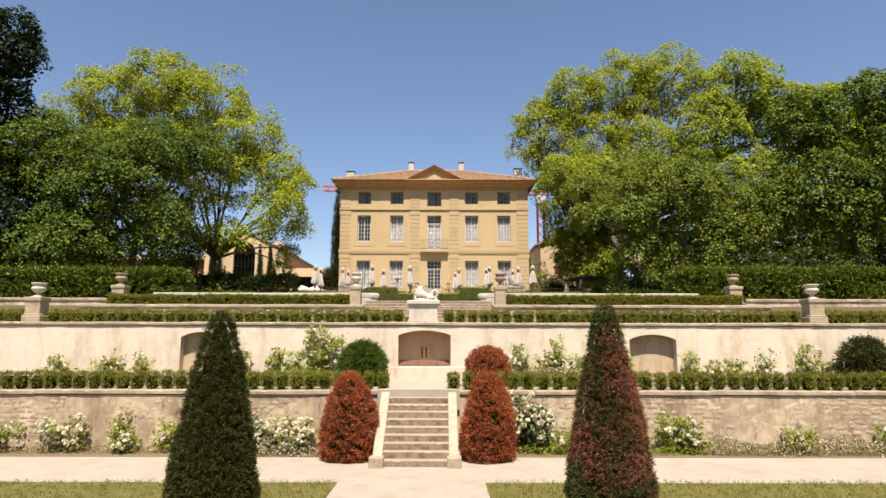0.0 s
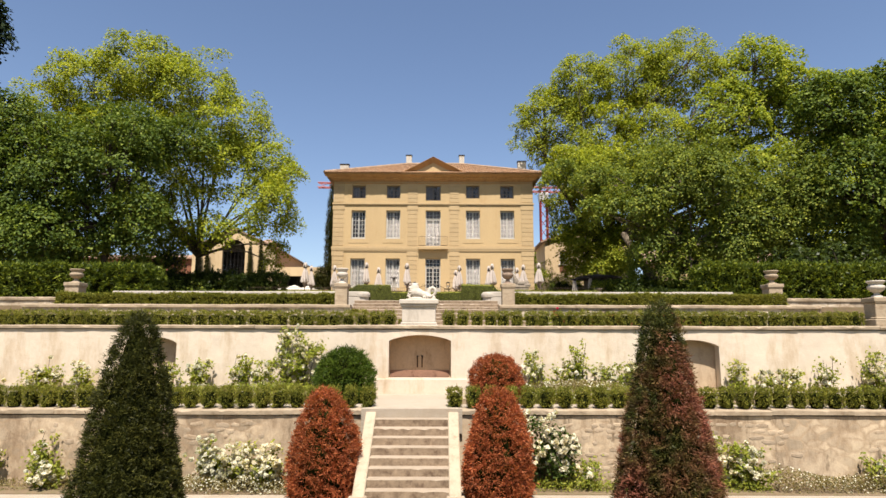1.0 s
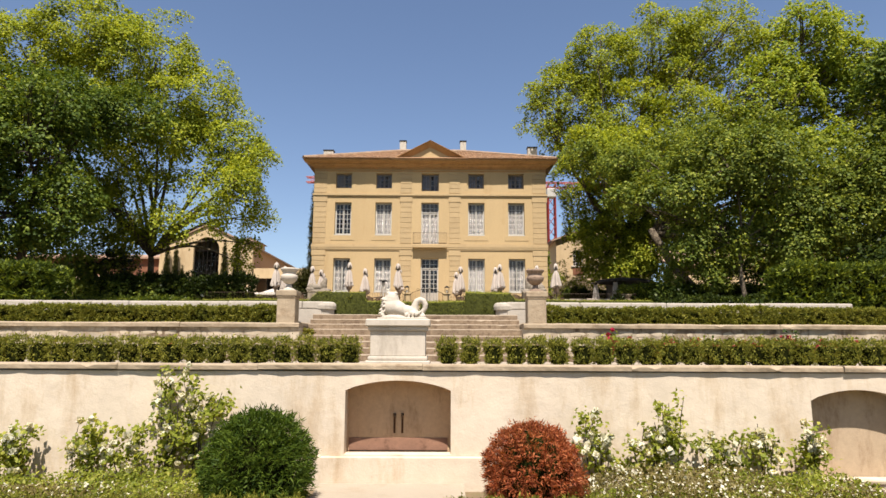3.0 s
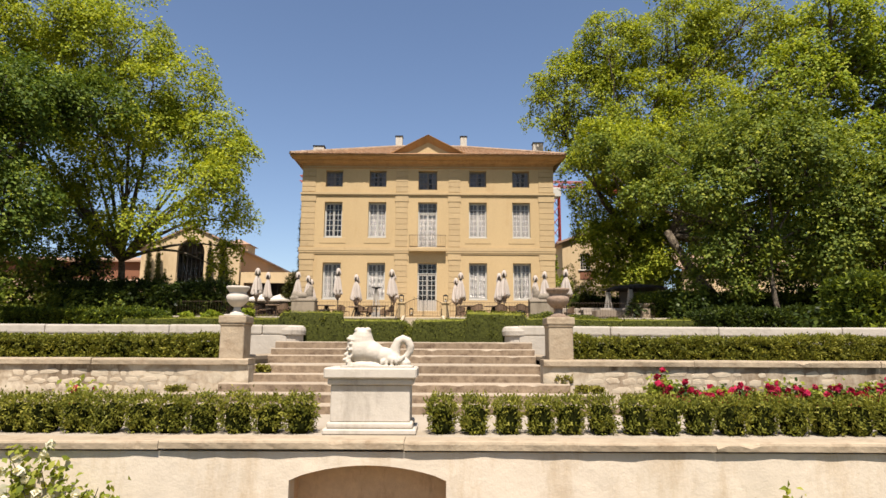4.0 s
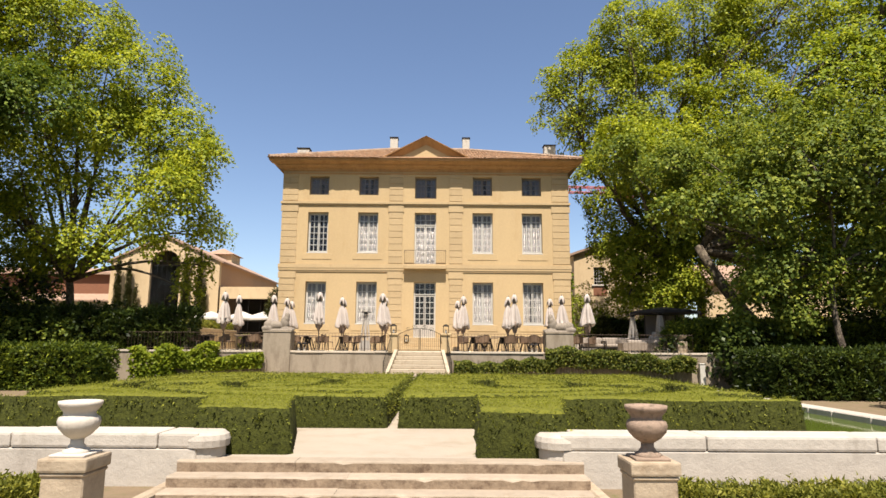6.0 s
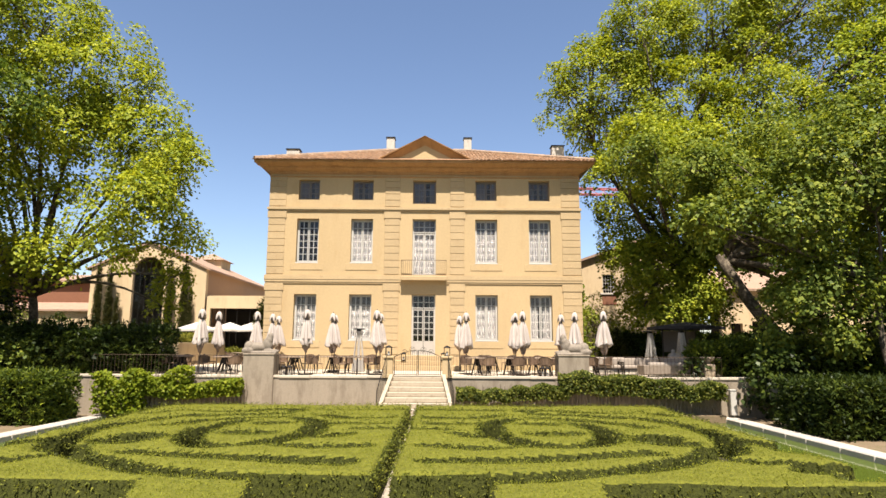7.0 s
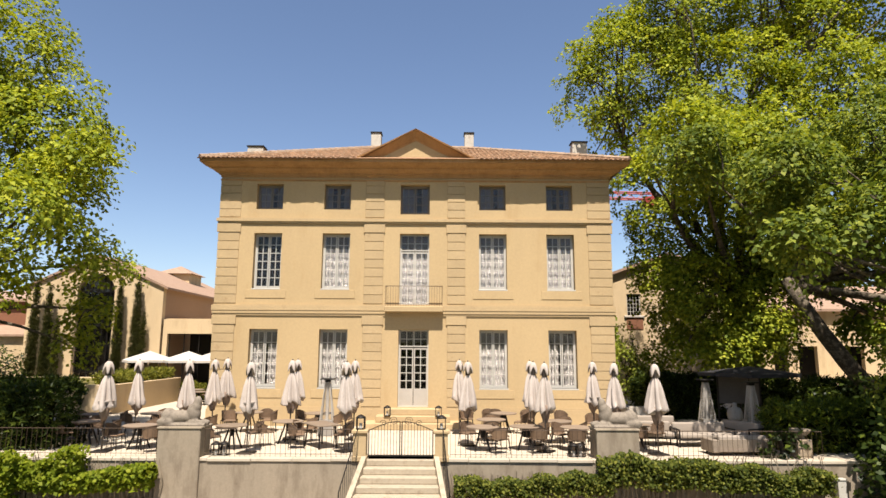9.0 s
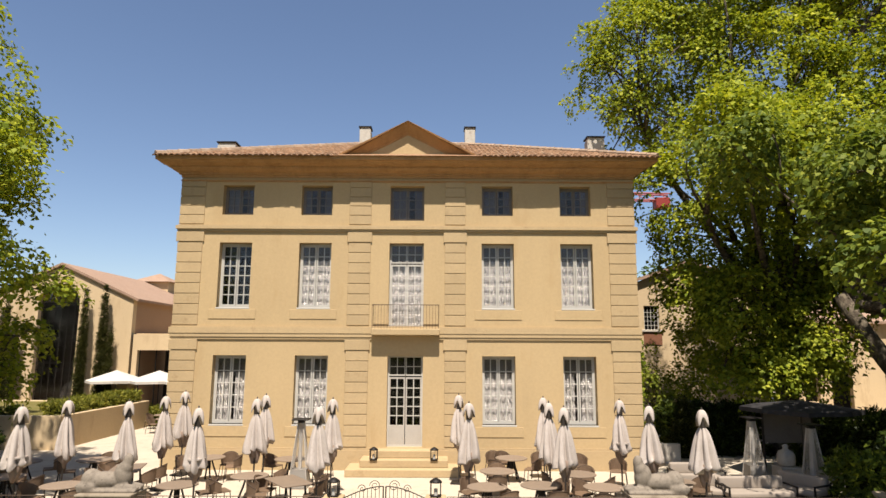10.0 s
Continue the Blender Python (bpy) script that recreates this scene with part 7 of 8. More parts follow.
# ---------- tables and chairs ----------
def make_table(round_top):
    ob = thing("terrace_table", (0, 0, 0), "taupe metal terrace table with slender dark legs", "table", "terrace tables")
    if round_top:
        part("tabletop", lathe(bmesh.new(), [(0.10, 0.70), (0.50, 0.705), (0.52, 0.715), (0.52, 0.735), (0.50, 0.745), (0.01, 0.747)], 32), table_top, ob)
    else:
        part("tabletop", boxed(-0.42, 0.42, -0.70, 0.70, 0.71, 0.745, bevel=0.01), table_top, ob)
    if round_top:
        part("hub", tube(bmesh.new(), [(0, 0, 0.40), (0, 0, 0.70)], 0.075, 12), dark_iron, ob)
    for k in range(4):
        a = math.pi / 2 * k + 0.4 if round_top else 0
        if round_top:
            pts = [(0.33 * math.cos(a), 0.33 * math.sin(a), 0), (0.16 * math.cos(a), 0.16 * math.sin(a), 0.45), (0.09 * math.cos(a), 0.09 * math.sin(a), 0.70)]
        else:
            sx, sy = (-1, 1)[k % 2], (-1, 1)[k // 2]
            pts = [(sx * 0.30, sy * 0.55, 0), (sx * 0.26, sy * 0.5, 0.71)]
        part("leg", tube(bmesh.new(), pts, 0.028, 6), dark_iron, ob)
    return ob


def make_chair():
    ob = thing("terrace_chair", (0, 0, 0), "brown woven terrace armchair on thin metal legs", "chair", "terrace chairs")
    part("seat", boxed(-0.25, 0.25, -0.24, 0.24, 0.42, 0.46, bevel=0.015), wicker, ob)
    bm = bmesh.new()
    n = 12
    rows = []
    for k in range(n + 1):
        a = math.pi * (0.02 + 0.96 * k / n)
        x, y = 0.27 * math.cos(a), 0.02 + 0.25 * math.sin(a)
        h = 0.64 + 0.15 * math.sin(a)
        rows.append([bm.verts.new(p) for p in ((x, y, 0.46), (x * 1.04, y * 1.06, h), (x * 1.00 * 0.95, y * 0.96, h), (x * 0.93, y * 0.92, 0.46))])
    for a, b in zip(rows, rows[1:]):
        for i in range(3):
            bm.faces.new((a[i], b[i], b[i + 1], a[i + 1]))
    bm.faces.new(rows[0])
    bm.faces.new(rows[-1][::-1])
    part("backrest", bm, wicker, ob)
    part("top_rail", tube(bmesh.new(), [(0.28 * math.cos(math.pi * k / 12), 0.02 + 0.265 * math.sin(math.pi * k / 12), 0.645 + 0.15 * math.sin(math.pi * k / 12)) for k in range(13)], 0.013, 6), rust_iron, ob)
    for sx in (-1, 1):
        for sy in (-1, 1):
            part("leg", tube(bmesh.new(), [(sx * 0.27, sy * 0.25, 0), (sx * 0.23, sy * 0.21, 0.43)], 0.012, 6), dark_iron, ob)
    return ob


round_t, long_t, chair = make_table(True), make_table(False), make_chair()
rr = random.Random(61)
seats = []
SETS = [(-8.4, 40.9, 0), (-7.9, 43.2, 1), (-10.6, 41.9, 0), (-6.2, 45.1, 0), (-5.5, 41.0, 0), (-3.5, 44.9, 0), (-2.75, 41.5, 1), (-4.0, 42.2, 0), (2.95, 43.0, 0), (2.5, 40.9, 0), (3.9, 41.1, 0), (5.2, 42.6, 0), (5.5, 40.9, 0), (3.6, 45.2, 0), (7.6, 41.6, 0), (-11.6, 44.2, 0), (-9.6, 44.6, 0)]
used_round = used_long = used_chair = False
for x, y, kind in SETS:
    m = Matrix.Translation((x, y, ZT)) @ Matrix.Rotation(rr.uniform(0, 0.5) + (0.25 if kind else 0), 4, "Z")
    src = long_t if kind else round_t
    if kind and not used_long:
        long_t.matrix_world, used_long = m, True
    elif not kind and not used_round:
        round_t.matrix_world, used_round = m, True
    else:
        copy_thing(src, m)
    n = 4 if kind else rr.choice((2, 3, 3))
    a0 = rr.uniform(0, 6.28)
    for k in range(n):
        a = a0 + 2 * math.pi * k / n + rr.uniform(-0.2, 0.2)
        if kind:
            cx, cy = x + (-0.72 if k % 2 else 0.72), y + (-0.35 if k < 2 else 0.35)
            ang = math.atan2(cy - y, cx - x) * 0 + (0 if cx > x else math.pi)
        else:
            rad = rr.uniform(0.70, 0.86)
            cx, cy, ang = x + rad * math.cos(a), y + rad * math.sin(a), a
        seats.append((cx, cy, ang - math.pi / 2 + rr.uniform(-0.25, 0.25)))
seats += [(-5.7, 45.6, 0.1), (-2.6, 45.7, -0.2), (3.1, 46.0, 0.1), (4.6, 45.8, -0.1), (5.9, 45.5, 0.15), (6.9, 44.6, -0.3), (2.2, 45.9, 0.0), (-6.9, 44.9, 0.3)]
for k, (cx, cy, ang) in enumerate(seats):
    m = Matrix.Translation((cx, cy, ZT)) @ Matrix.Rotation(ang, 4, "Z")
    if k == 0:
        chair.matrix_world = m
    else:
        copy_thing(chair, m)

# ---------- sofas, heaters, jar, lanterns ----------
def sofa(x, y, w, turn):
    ob = thing("garden_sofa", Matrix.Translation((x, y, ZT)) @ Matrix.Rotation(radians(turn), 4, "Z"), "low garden sofa with oatmeal cushions on a dark frame", "sofa", "garden sofas")
    part("frame", boxed(-w / 2, w / 2, -0.38, 0.38, 0.22, 0.28, bevel=0.01), dark_iron, ob)
    part("seat_cushion", boxed(-w / 2 + 0.03, w / 2 - 0.03, -0.37, 0.25, 0.28, 0.43, bevel=0.05, seg=3), cushion, ob, smooth=True)
    part("back_cushion", boxed(-w / 2 + 0.03, w / 2 - 0.03, 0.20, 0.38, 0.40, 0.74, bevel=0.06, seg=3), cushion, ob, smooth=True)
    for s in (-1, 1):
        part("arm", boxed(s * w / 2 - 0.03, s * w / 2 + 0.03, -0.38, 0.38, 0.54, 0.58, bevel=0.01), dark_iron, ob)
        for yy in (-0.36, 0.36):
            part("leg", boxed(s * w / 2 - 0.02, s * w / 2 + 0.02, yy - 0.02, yy + 0.02, 0, 0.56), dark_iron, ob)


sofa(10.0, 42.1, 1.9, 4)
sofa(11.4, 42.6, 1.5, -62)
sofa(8.55, 42.4, 1.15, -3)
sofa(9.2, 44.2, 1.5, 0)


def lounge_bench(x, y, w, turn):
    ob = thing("lounge_bench", Matrix.Translation((x, y, ZT)) @ Matrix.Rotation(radians(turn), 4, "Z"), "low lounge bench with boxy woven arms and pale cushions", "bench")
    part("base", boxed(-w / 2 + 0.22, w / 2 - 0.22, -0.34, 0.34, 0.12, 0.26, bevel=0.02), woven_taupe, ob)
    part("seat_cushion", boxed(-w / 2 + 0.24, w / 2 - 0.24, -0.36, 0.24, 0.26, 0.40, bevel=0.05, seg=3), cushion, ob, smooth=True)
    part("back_cushion", boxed(-w / 2 + 0.24, w / 2 - 0.24, 0.18, 0.36, 0.36, 0.60, bevel=0.06, seg=3), cushion, ob, smooth=True)
    part("back_panel", boxed(-w / 2 + 0.22, w / 2 - 0.22, 0.36, 0.41, 0.12, 0.50, bevel=0.015), woven_taupe, ob)
    for sgn in (-1, 1):
        a, b = sorted((sgn * w / 2, sgn * (w / 2 - 0.22)))
        arm = part("arm", boxed(a, b, -0.38, 0.41, 0.10, 0.48, bevel=0.02), woven_taupe, ob, "woven boxy arm")
        for yy in (-0.34, 0.37):
            part("foot", boxed(a + 0.02, a + 0.06, yy - 0.02, yy + 0.02, 0, 0.11), dark_iron, arm)


lounge_bench(10.4, 40.45, 2.0, 184)


def heater(x, y):
    ob = thing("patio_heater", (x, y, ZT), "tall pyramid patio heater with glass tube and mesh sides", "patio heater", "patio heaters")
    a, b = 0.29, 0.085
    for sx in (-1, 1):
        for sy in (-1, 1):
            part("leg", tube(bmesh.new(), [(sx * a, sy * a, 0), (sx * b, sy * b, 1.95)], 0.014, 5), plain_steel, ob)
    bm = boxed(-a, a, -a, a, 0.02, 0.55)
    for v in bm.verts:
        f = (a + (b - a) * v.co.z / 1.95) / a * 0.97
        v.co.x, v.co.y = v.co.x * f, v.co.y * f
    part("base_box", bm, heater_grey, ob)
    part("glass_tube", tube(bmesh.new(), [(0, 0, 0.55), (0, 0, 1.9)], 0.06, 12), mesh_steel, ob)
    for k in range(4):
        bm = bmesh.new()
        low = a + (b - a) * 0.55 / 1.95
        for j in range(7):
            u = -0.84 + 1.68 * j / 6
            tube(bm, [(u * low, -low, 0.55), (u * b, -b, 1.93)], 0.005, 4)
        bmesh.ops.rotate(bm, verts=bm.verts[:], cent=(0, 0, 0), matrix=Matrix.Rotation(math.pi / 2 * k, 3, "Z"))
        part("mesh_panel", bm, plain_steel, ob)
    part("burner", boxed(-0.10, 0.10, -0.10, 0.10, 1.93, 2.02, bevel=0.01), dark_iron, ob)
    part("reflector", boxed(-0.26, 0.26, -0.26, 0.26, 2.02, 2.06, bevel=0.01), dark_iron, ob)


plain_steel = plain("pale_steel", (0.80, 0.76, 0.70), 0.45, 0.25)
mesh_steel = plain("pale_quartz_tube", (0.85, 0.81, 0.76), 0.4)
heater_grey = plain("grey_heater_sides", (0.50, 0.47, 0.43), 0.5, 0.3)
heater(11.5, 45.2)
heater(12.34, 43.3)
heater(-3.05, 44.2)
jar = thing("stone_jar", (12.77, 45.6, ZT), "pale round stone jar on a block", "jar")
part("block", boxed(-0.34, 0.34, -0.34, 0.34, 0, 0.45, bevel=0.02), white_stone, jar)
part("jar_body", lathe(bmesh.new(), [(0.21, 0.45), (0.27, 0.50), (0.285, 0.62), (0.28, 0.80), (0.22, 0.92), (0.10, 0.97), (0.08, 1.02), (0.10, 1.10), (0.04, 1.14)], 24), white_stone, jar, smooth=True)
ur = thing("garden_urn", (12.05, 39.85, ZT), "stone garden urn on a short pillar at the terrace corner", "urn")
part("pillar", boxed(-0.22, 0.22, -0.22, 0.22, 0, 0.55, bevel=0.02), old_stone, ur)
part("bowl", lathe(bmesh.new(), [(0.14, 0.55), (0.10, 0.62), (0.26, 0.74), (0.30, 0.84), (0.22, 0.84)], 20), old_stone, ur, smooth=True)


def lantern(x, y, z, h, label="tall black metal lantern with a candle"):
    ob = thing("lantern", (x, y, z), label, "lantern", "lanterns")
    w = h * 0.27
    part("base", boxed(-w, w, -w, w, 0, h * 0.07), dark_iron, ob)
    for sx in (-1, 1):
        for sy in (-1, 1):
            part("post", boxed(sx * w - 0.014, sx * w + 0.014, sy * w - 0.014, sy * w + 0.014, h * 0.07, h * 0.76), dark_iron, ob)
    part("roof", lathe(bmesh.new(), [(w * 1.35, h * 0.76), (w * 1.2, h * 0.84), (w * 0.5, h * 0.97), (w * 0.2, h)], 16), dark_iron, ob, smooth=True)
    part("candle", tube(bmesh.new(), [(0, 0, h * 0.07), (0, 0, h * 0.42)], w * 0.4, 10), white_paint, ob)


for x, y, z in ((-0.98, 46.15, ZT + 0.5), (1.08, 46.15, ZT + 0.5), (-1.19, 39.35, ZT + 0.83), (1.19, 39.35, ZT + 0.83), (-5.55, 39.75, ZT), (-5.30, 39.75, ZT), (5.35, 39.75, ZT), (5.15, 39.75, ZT), (-10.4, 40.6, ZT), (-12.0, 43.0, ZT + 0.9)):
    lantern(x, y, z, 0.42)
for x, y in ((-12.0, 43.0), ):
    solo("stone_plinth", boxed(-0.25, 0.25, -0.25, 0.25, 0, 0.9, bevel=0.02), cream_wall, "rendered plinth carrying a lantern", "plinth", (x, y, ZT))

# thin iron railing along the terrace edge
RB = mesh_from("baluster", tube(bmesh.new(), [(0, 0, 0), (0, 0, 0.78)], 0.006, 4), rust_iron)
for a, b in ((-13.2, -7.15), (-5.75, -1.45), (1.45, 5.65), (6.98, 12.4)):
    rl = thing("terrace_railing", (a, 39.36, ZT + 0.02), "thin rusty iron railing on the terrace edge", "railing", "terrace railings")
    bm = bmesh.new()
    tube(bm, [(0, 0, 0.80), (b - a, 0, 0.80)], 0.010, 5)
    tube(bm, [(0, 0, 0.10), (b - a, 0, 0.10)], 0.008, 5)
    part("rail", bm, rust_iron, rl)
    n = int((b - a) / 0.145)
    for k in range(n + 1):
        p = part("baluster", RB, None, rl)
        p.location = ((b - a) * k / n, 0, 0.02)

# open white umbrellas by the side building and dark ones under the trees
def open_umbrella(x, y, z, h, r, mat, label, rise=0.55):
    ob = thing("open_umbrella", (x, y, z), label, "umbrella", "open umbrellas")
    part("pole", tube(bmesh.new(), [(0, 0, 0), (0, 0, h)], 0.025, 8), pole_wood, ob)
    bm = bmesh.new()
    top = bm.verts.new((0, 0, h))
    under = bm.verts.new((0, 0, h - 0.05))
    rim = [bm.verts.new((r * math.cos(a) * (1.0 if k % 2 else 0.96), r * math.sin(a) * (1.0 if k % 2 else 0.96), h - rise - (0.03 if k % 2 else 0))) for k, a in enumerate(2 * math.pi * (j + 0.5) / 8 for j in range(8))]
    low = [bm.verts.new((v.co.x, v.co.y, v.co.z - 0.14)) for v in rim]
    for k in range(8):
        bm.faces.new((top, rim[k], rim[(k + 1) % 8]))
        bm.faces.new((rim[k], low[k], low[(k + 1) % 8], rim[(k + 1) % 8]))
        bm.faces.new((under, low[(k + 1) % 8], low[k]))
    part("canopy", bm, mat, ob)


for x, y in ((-17.3, 60.5), (-14.8, 60.4), (-13.2, 60.6)):
    open_umbrella(x, y, ZT, 2.95, 1.62, white_canvas, "open white parasol shading tables")
dark_canvas = surface("dark_grey_canvas", (0.055, 0.052, 0.055), 0.8, rough=0.9)
open_umbrella(13.6, 46.0, ZT, 2.55, 1.9, dark_canvas, "open dark parasol in the shade of the trees", 0.24)
sc = thing("wind_screen", (13.6, 46.9, ZT), "grey fabric wind screen between two posts", "screen")
part("cloth", boxed(-0.85, 0.85, -0.012, 0.012, 1.0, 2.1, bevel=0.005), plain_grey_cloth, sc)
for x in (-0.88, 0.88):
    part("post", boxed(x - 0.03, x + 0.03, -0.03, 0.03, 0, 2.15), pole_wood, sc)
for x, y in ((-13.3, 58.0), (-12.4, 56.2)):
    copy_thing(round_t, Matrix.Translation((x, y, ZT)))
    for dx, dy, a in ((0.7, 0, -1.57), (-0.7, 0.1, 1.57)):
        copy_thing(chair, Matrix.Translation((x + dx, y + dy, ZT)) @ Matrix.Rotation(a, 4, "Z"))


# ---------- side building with the arched window ----------
GY = 62.0
pav = thing("garden_pavilion", (-21.9, GY, ZT), "large ochre side building with a gable and tall arched window", "building")
gx0, gx1, ez, az = -4.5, 4.5, 13.55 - ZT, 15.55 - ZT
R_, sz, wz0 = 1.24, 13.25 - ZT, 0.45
bm = bmesh.new()
N = 16
arch_pts = [(R_ * math.cos(math.pi * k / N), sz + R_ * math.sin(math.pi * k / N)) for k in range(N + 1)]


def roof_line(x):
    return az - (az - ez) * abs(x) / 4.5


def prism(pts):
    """An upright slab of wall with this outline, 0.45 thick."""
    f = [bm.verts.new((x, 0.0, z)) for x, z in pts]
    r = [bm.verts.new((x, 0.45, z)) for x, z in pts]
    bm.faces.new(f)
    bm.faces.new(r[::-1])
    for i in range(len(pts)):
        j = (i + 1) % len(pts)
        bm.faces.new((f[j], f[i], r[i], r[j]))


prism([(gx0, 0), (-R_, 0), (-R_, roof_line(-R_)), (gx0, ez)])
prism([(R_, 0), (gx1, 0), (gx1, ez), (R_, roof_line(R_))])
prism([(-R_, 0), (R_, 0), (R_, wz0), (-R_, wz0)])
for (xa, za), (xb, zb) in zip(arch_pts, arch_pts[1:]):
    prism([(xb, zb), (xa, za), (xa, roof_line(xa)), (xb, roof_line(xb))])
part("gable_wall", bm, side_render, pav)
# right wall: pinkish render darkened for the shade of the grazing sun
part("side_wall", boxed(4.2, 4.497, 0.45, 18, 0, ez), surface("shaded_pink_ochre_render", (0.56, 0.37, 0.24), 0.88, scale=0.5, rough=0.9), pav)
part("side_wall", boxed(-4.497, -4.2, 0.45, 18, 0, ez), side_render, pav)
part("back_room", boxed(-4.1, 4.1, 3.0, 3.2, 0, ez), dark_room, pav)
for s in (-1, 1):
    bm = bmesh.new()
    a = [(0, -0.16, az + 0.22), (s * 4.85, -0.16, ez + 0.02), (s * 4.85, 18.3, ez + 0.02), (0, 18.3, az + 0.22)]
    up = [bm.verts.new(p) for p in a]
    dn = [bm.verts.new((x, y, z - 0.16)) for x, y, z in a]
    bm.faces.new(up)
    bm.faces.new(dn[::-1])
    for i in range(4):
        bm.faces.new((up[i], dn[i], dn[(i + 1) % 4], up[(i + 1) % 4]))
    bmesh.ops.recalc_face_normals(bm, faces=bm.faces[:])
    part("roof", bm, roof_pink, pav)
win = part("arched_window", boxed(-R_, R_, 0.28, 0.34, wz0, wz0 + 0.1), dark_iron, pav)
part("pane", boxed(-R_, R_, 0.31, 0.315, wz0, sz + R_), glass, win).visible_shadow = False
for k in range(-3, 4):
    x = k * 0.4
    part("glazing_bar", boxed(x - 0.02, x + 0.02, 0.29, 0.33, wz0 + 0.1, sz + math.sqrt(max(0.01, R_ * R_ - x * x)) - 0.02), dark_iron, win)
for z in (1.6, 2.9, 3.3, 4.6, 5.8, sz):
    part("glazing_bar", boxed(-R_, R_, 0.295, 0.325, z - 0.025, z + 0.025), dark_iron, win)
# low annex between it and the house
anx = thing("low_annex", (-13.2, GY, ZT), "low flat-roofed ochre annex with a wide dark opening", "building")
bm = bmesh.new()
wall_sheet(bm, -4.05, 4.6, 0, 11.45 - ZT, 0.02, 0.4, [(-3.75, 4.2, 0.0, 10.5 - ZT)])
part("front_wall", bm, side_render, anx)
part("flat_roof", boxed(-4.0, 4.7, 0.3, 9, 11.2 - ZT, 11.5 - ZT), side_render, anx)
part("back_room", boxed(-4.0, 4.6, 4.5, 4.7, 0, 4.9), dark_room, anx)
for k in range(9):
    part("door_frame", boxed(-3.75 + k * 0.99, -3.70 + k * 0.99, 0.30, 0.36, 0, 10.5 - ZT), dark_iron, anx)
part("door_rail", boxed(-3.75, 4.2, 0.30, 0.36, 2.4, 2.46), dark_iron, anx)
tw = thing("roof_tower", (-21.4, 74, 12.0), "small square ochre roof tower with a tiled cap", "tower")
part("walls", boxed(-1.3, 1.3, -1.3, 1.3, 0, 3.75), side_render, tw)
bm = bmesh.new()
v = [bm.verts.new(p) for p in ((-1.6, -1.6, 3.75), (1.6, -1.6, 3.75), (1.6, 1.6, 3.75), (-1.6, 1.6, 3.75), (0, 0, 4.55))]
for i in range(4):
    bm.faces.new((v[i], v[(i + 1) % 4], v[4]))
bm.faces.new((v[3], v[2], v[1], v[0]))
part("roof", bm, roof_pink, tw)
wing = thing("side_wing", (-33.0, 63.5, ZT), "long low ochre wing with a shaded loggia and tiled roof", "building")
part("lower_wall", boxed(-14, 6.4, 0, 0.4, 0, 4.0), side_render, wing)
part("upper_wall", boxed(-14, 6.4, 2.0, 2.4, 4.0, 6.6), terracotta, wing)
part("back_wall", boxed(-14, 6.4, 7.6, 8.0, 0, 6.6), side_render, wing)
for y0, y1, z0, z1 in ((-0.3, 2.0, 4.0, 4.7), (1.6, 8.2, 6.5, 7.7)):
    bm = bmesh.new()
    a = [(-14.3, y0, z0), (6.7, y0, z0), (6.7, y1, z1), (-14.3, y1, z1)]
    up = [bm.verts.new(p) for p in a]
    dn = [bm.verts.new((x, y, z - 0.14)) for x, y, z in a]
    bm.faces.new(up)
    bm.faces.new(dn[::-1])
    for i in range(4):
        bm.faces.new((up[i], dn[i], dn[(i + 1) % 4], up[(i + 1) % 4]))
    bmesh.ops.recalc_face_normals(bm, faces=bm.faces[:])
    part("roof", bm, roof_pink, wing)
# cypresses against the gable and beside the house
for k, (x, y, h, r) in enumerate(((-19.9, 61.3, 7.7, 0.19), (-18.75, 61.3, 7.9, 0.19), (-18.3, 61.4, 5.4, 0.13), (-24.5, 61.3, 7.2, 0.20), (-25.3, 61.2, 7.6, 0.20), (-23.9, 61.4, 5.2, 0.13))):
    topiary("cypress", (x, y, ZT), [(r * 0.6, 0), (r, 0.8), (r, h * 0.4), (r * 0.75, h * 0.7), (r * 0.35, h * 0.92), (0.02, h)], "slim dark green cypress against the gable wall", yew_leaf, 600 + k, 0.10, 170, 0.015, "cypress")
topiary("cypress", (-11.0, 60.0, ZT), [(0.3, 0), (0.45, 1.0), (0.47, 5.0), (0.42, 9.0), (0.27, 12.0), (0.03, 13.8)], "tall slim dark cypress behind the house corner", yew_leaf, 621, 0.16, 42, 0.05, "cypress")
topiary("cypress", (-12.1, 60.4, ZT), [(0.5, 0), (0.7, 0.8), (0.65, 3.0), (0.4, 4.2), (0.03, 4.8)], "small dark cypress near the low annex", yew_leaf, 620, 0.22, 22, 0.06, "cypress")
# little garden before the side building
for k, (x0, x1, y0, y1, h) in enumerate(((-14.9, -14.6, 51.3, 58.7, 1.38), (-27.0, -14.6, 51.0, 51.3, 1.38), (-27.0, -14.6, 58.7, 59.0, 1.38))):
    solo("wall_garden_%d" % (k + 1), boxed(x0, x1, y0, y1, ZT - 0.1, ZT + h, bevel=0.015), side_render, "low ochre garden wall", "wall", kind="structure")
solo("lawn_side", boxed(-27, -14.9, 51.3, 58.7, ZT - 0.1, ZT + 1.33), lawn_base, "small raised side lawn", "lawn", kind="structure")
hedge("box_hedge", -16.0, -14.98, 51.9, 58.5, ZT + 1.33, ZT + 1.80, "low box hedge by the side lawn", box_leaf, 641, 0.10, 1.3, 0.08, "side garden hedges")
hedge("box_hedge", -26.0, -16.7, 51.4, 52.0, ZT + 1.33, ZT + 1.56, "low shaded hedge along the side lawn", laurel_leaf, 642, 0.10, 1.3, 0.08, "side garden hedges")
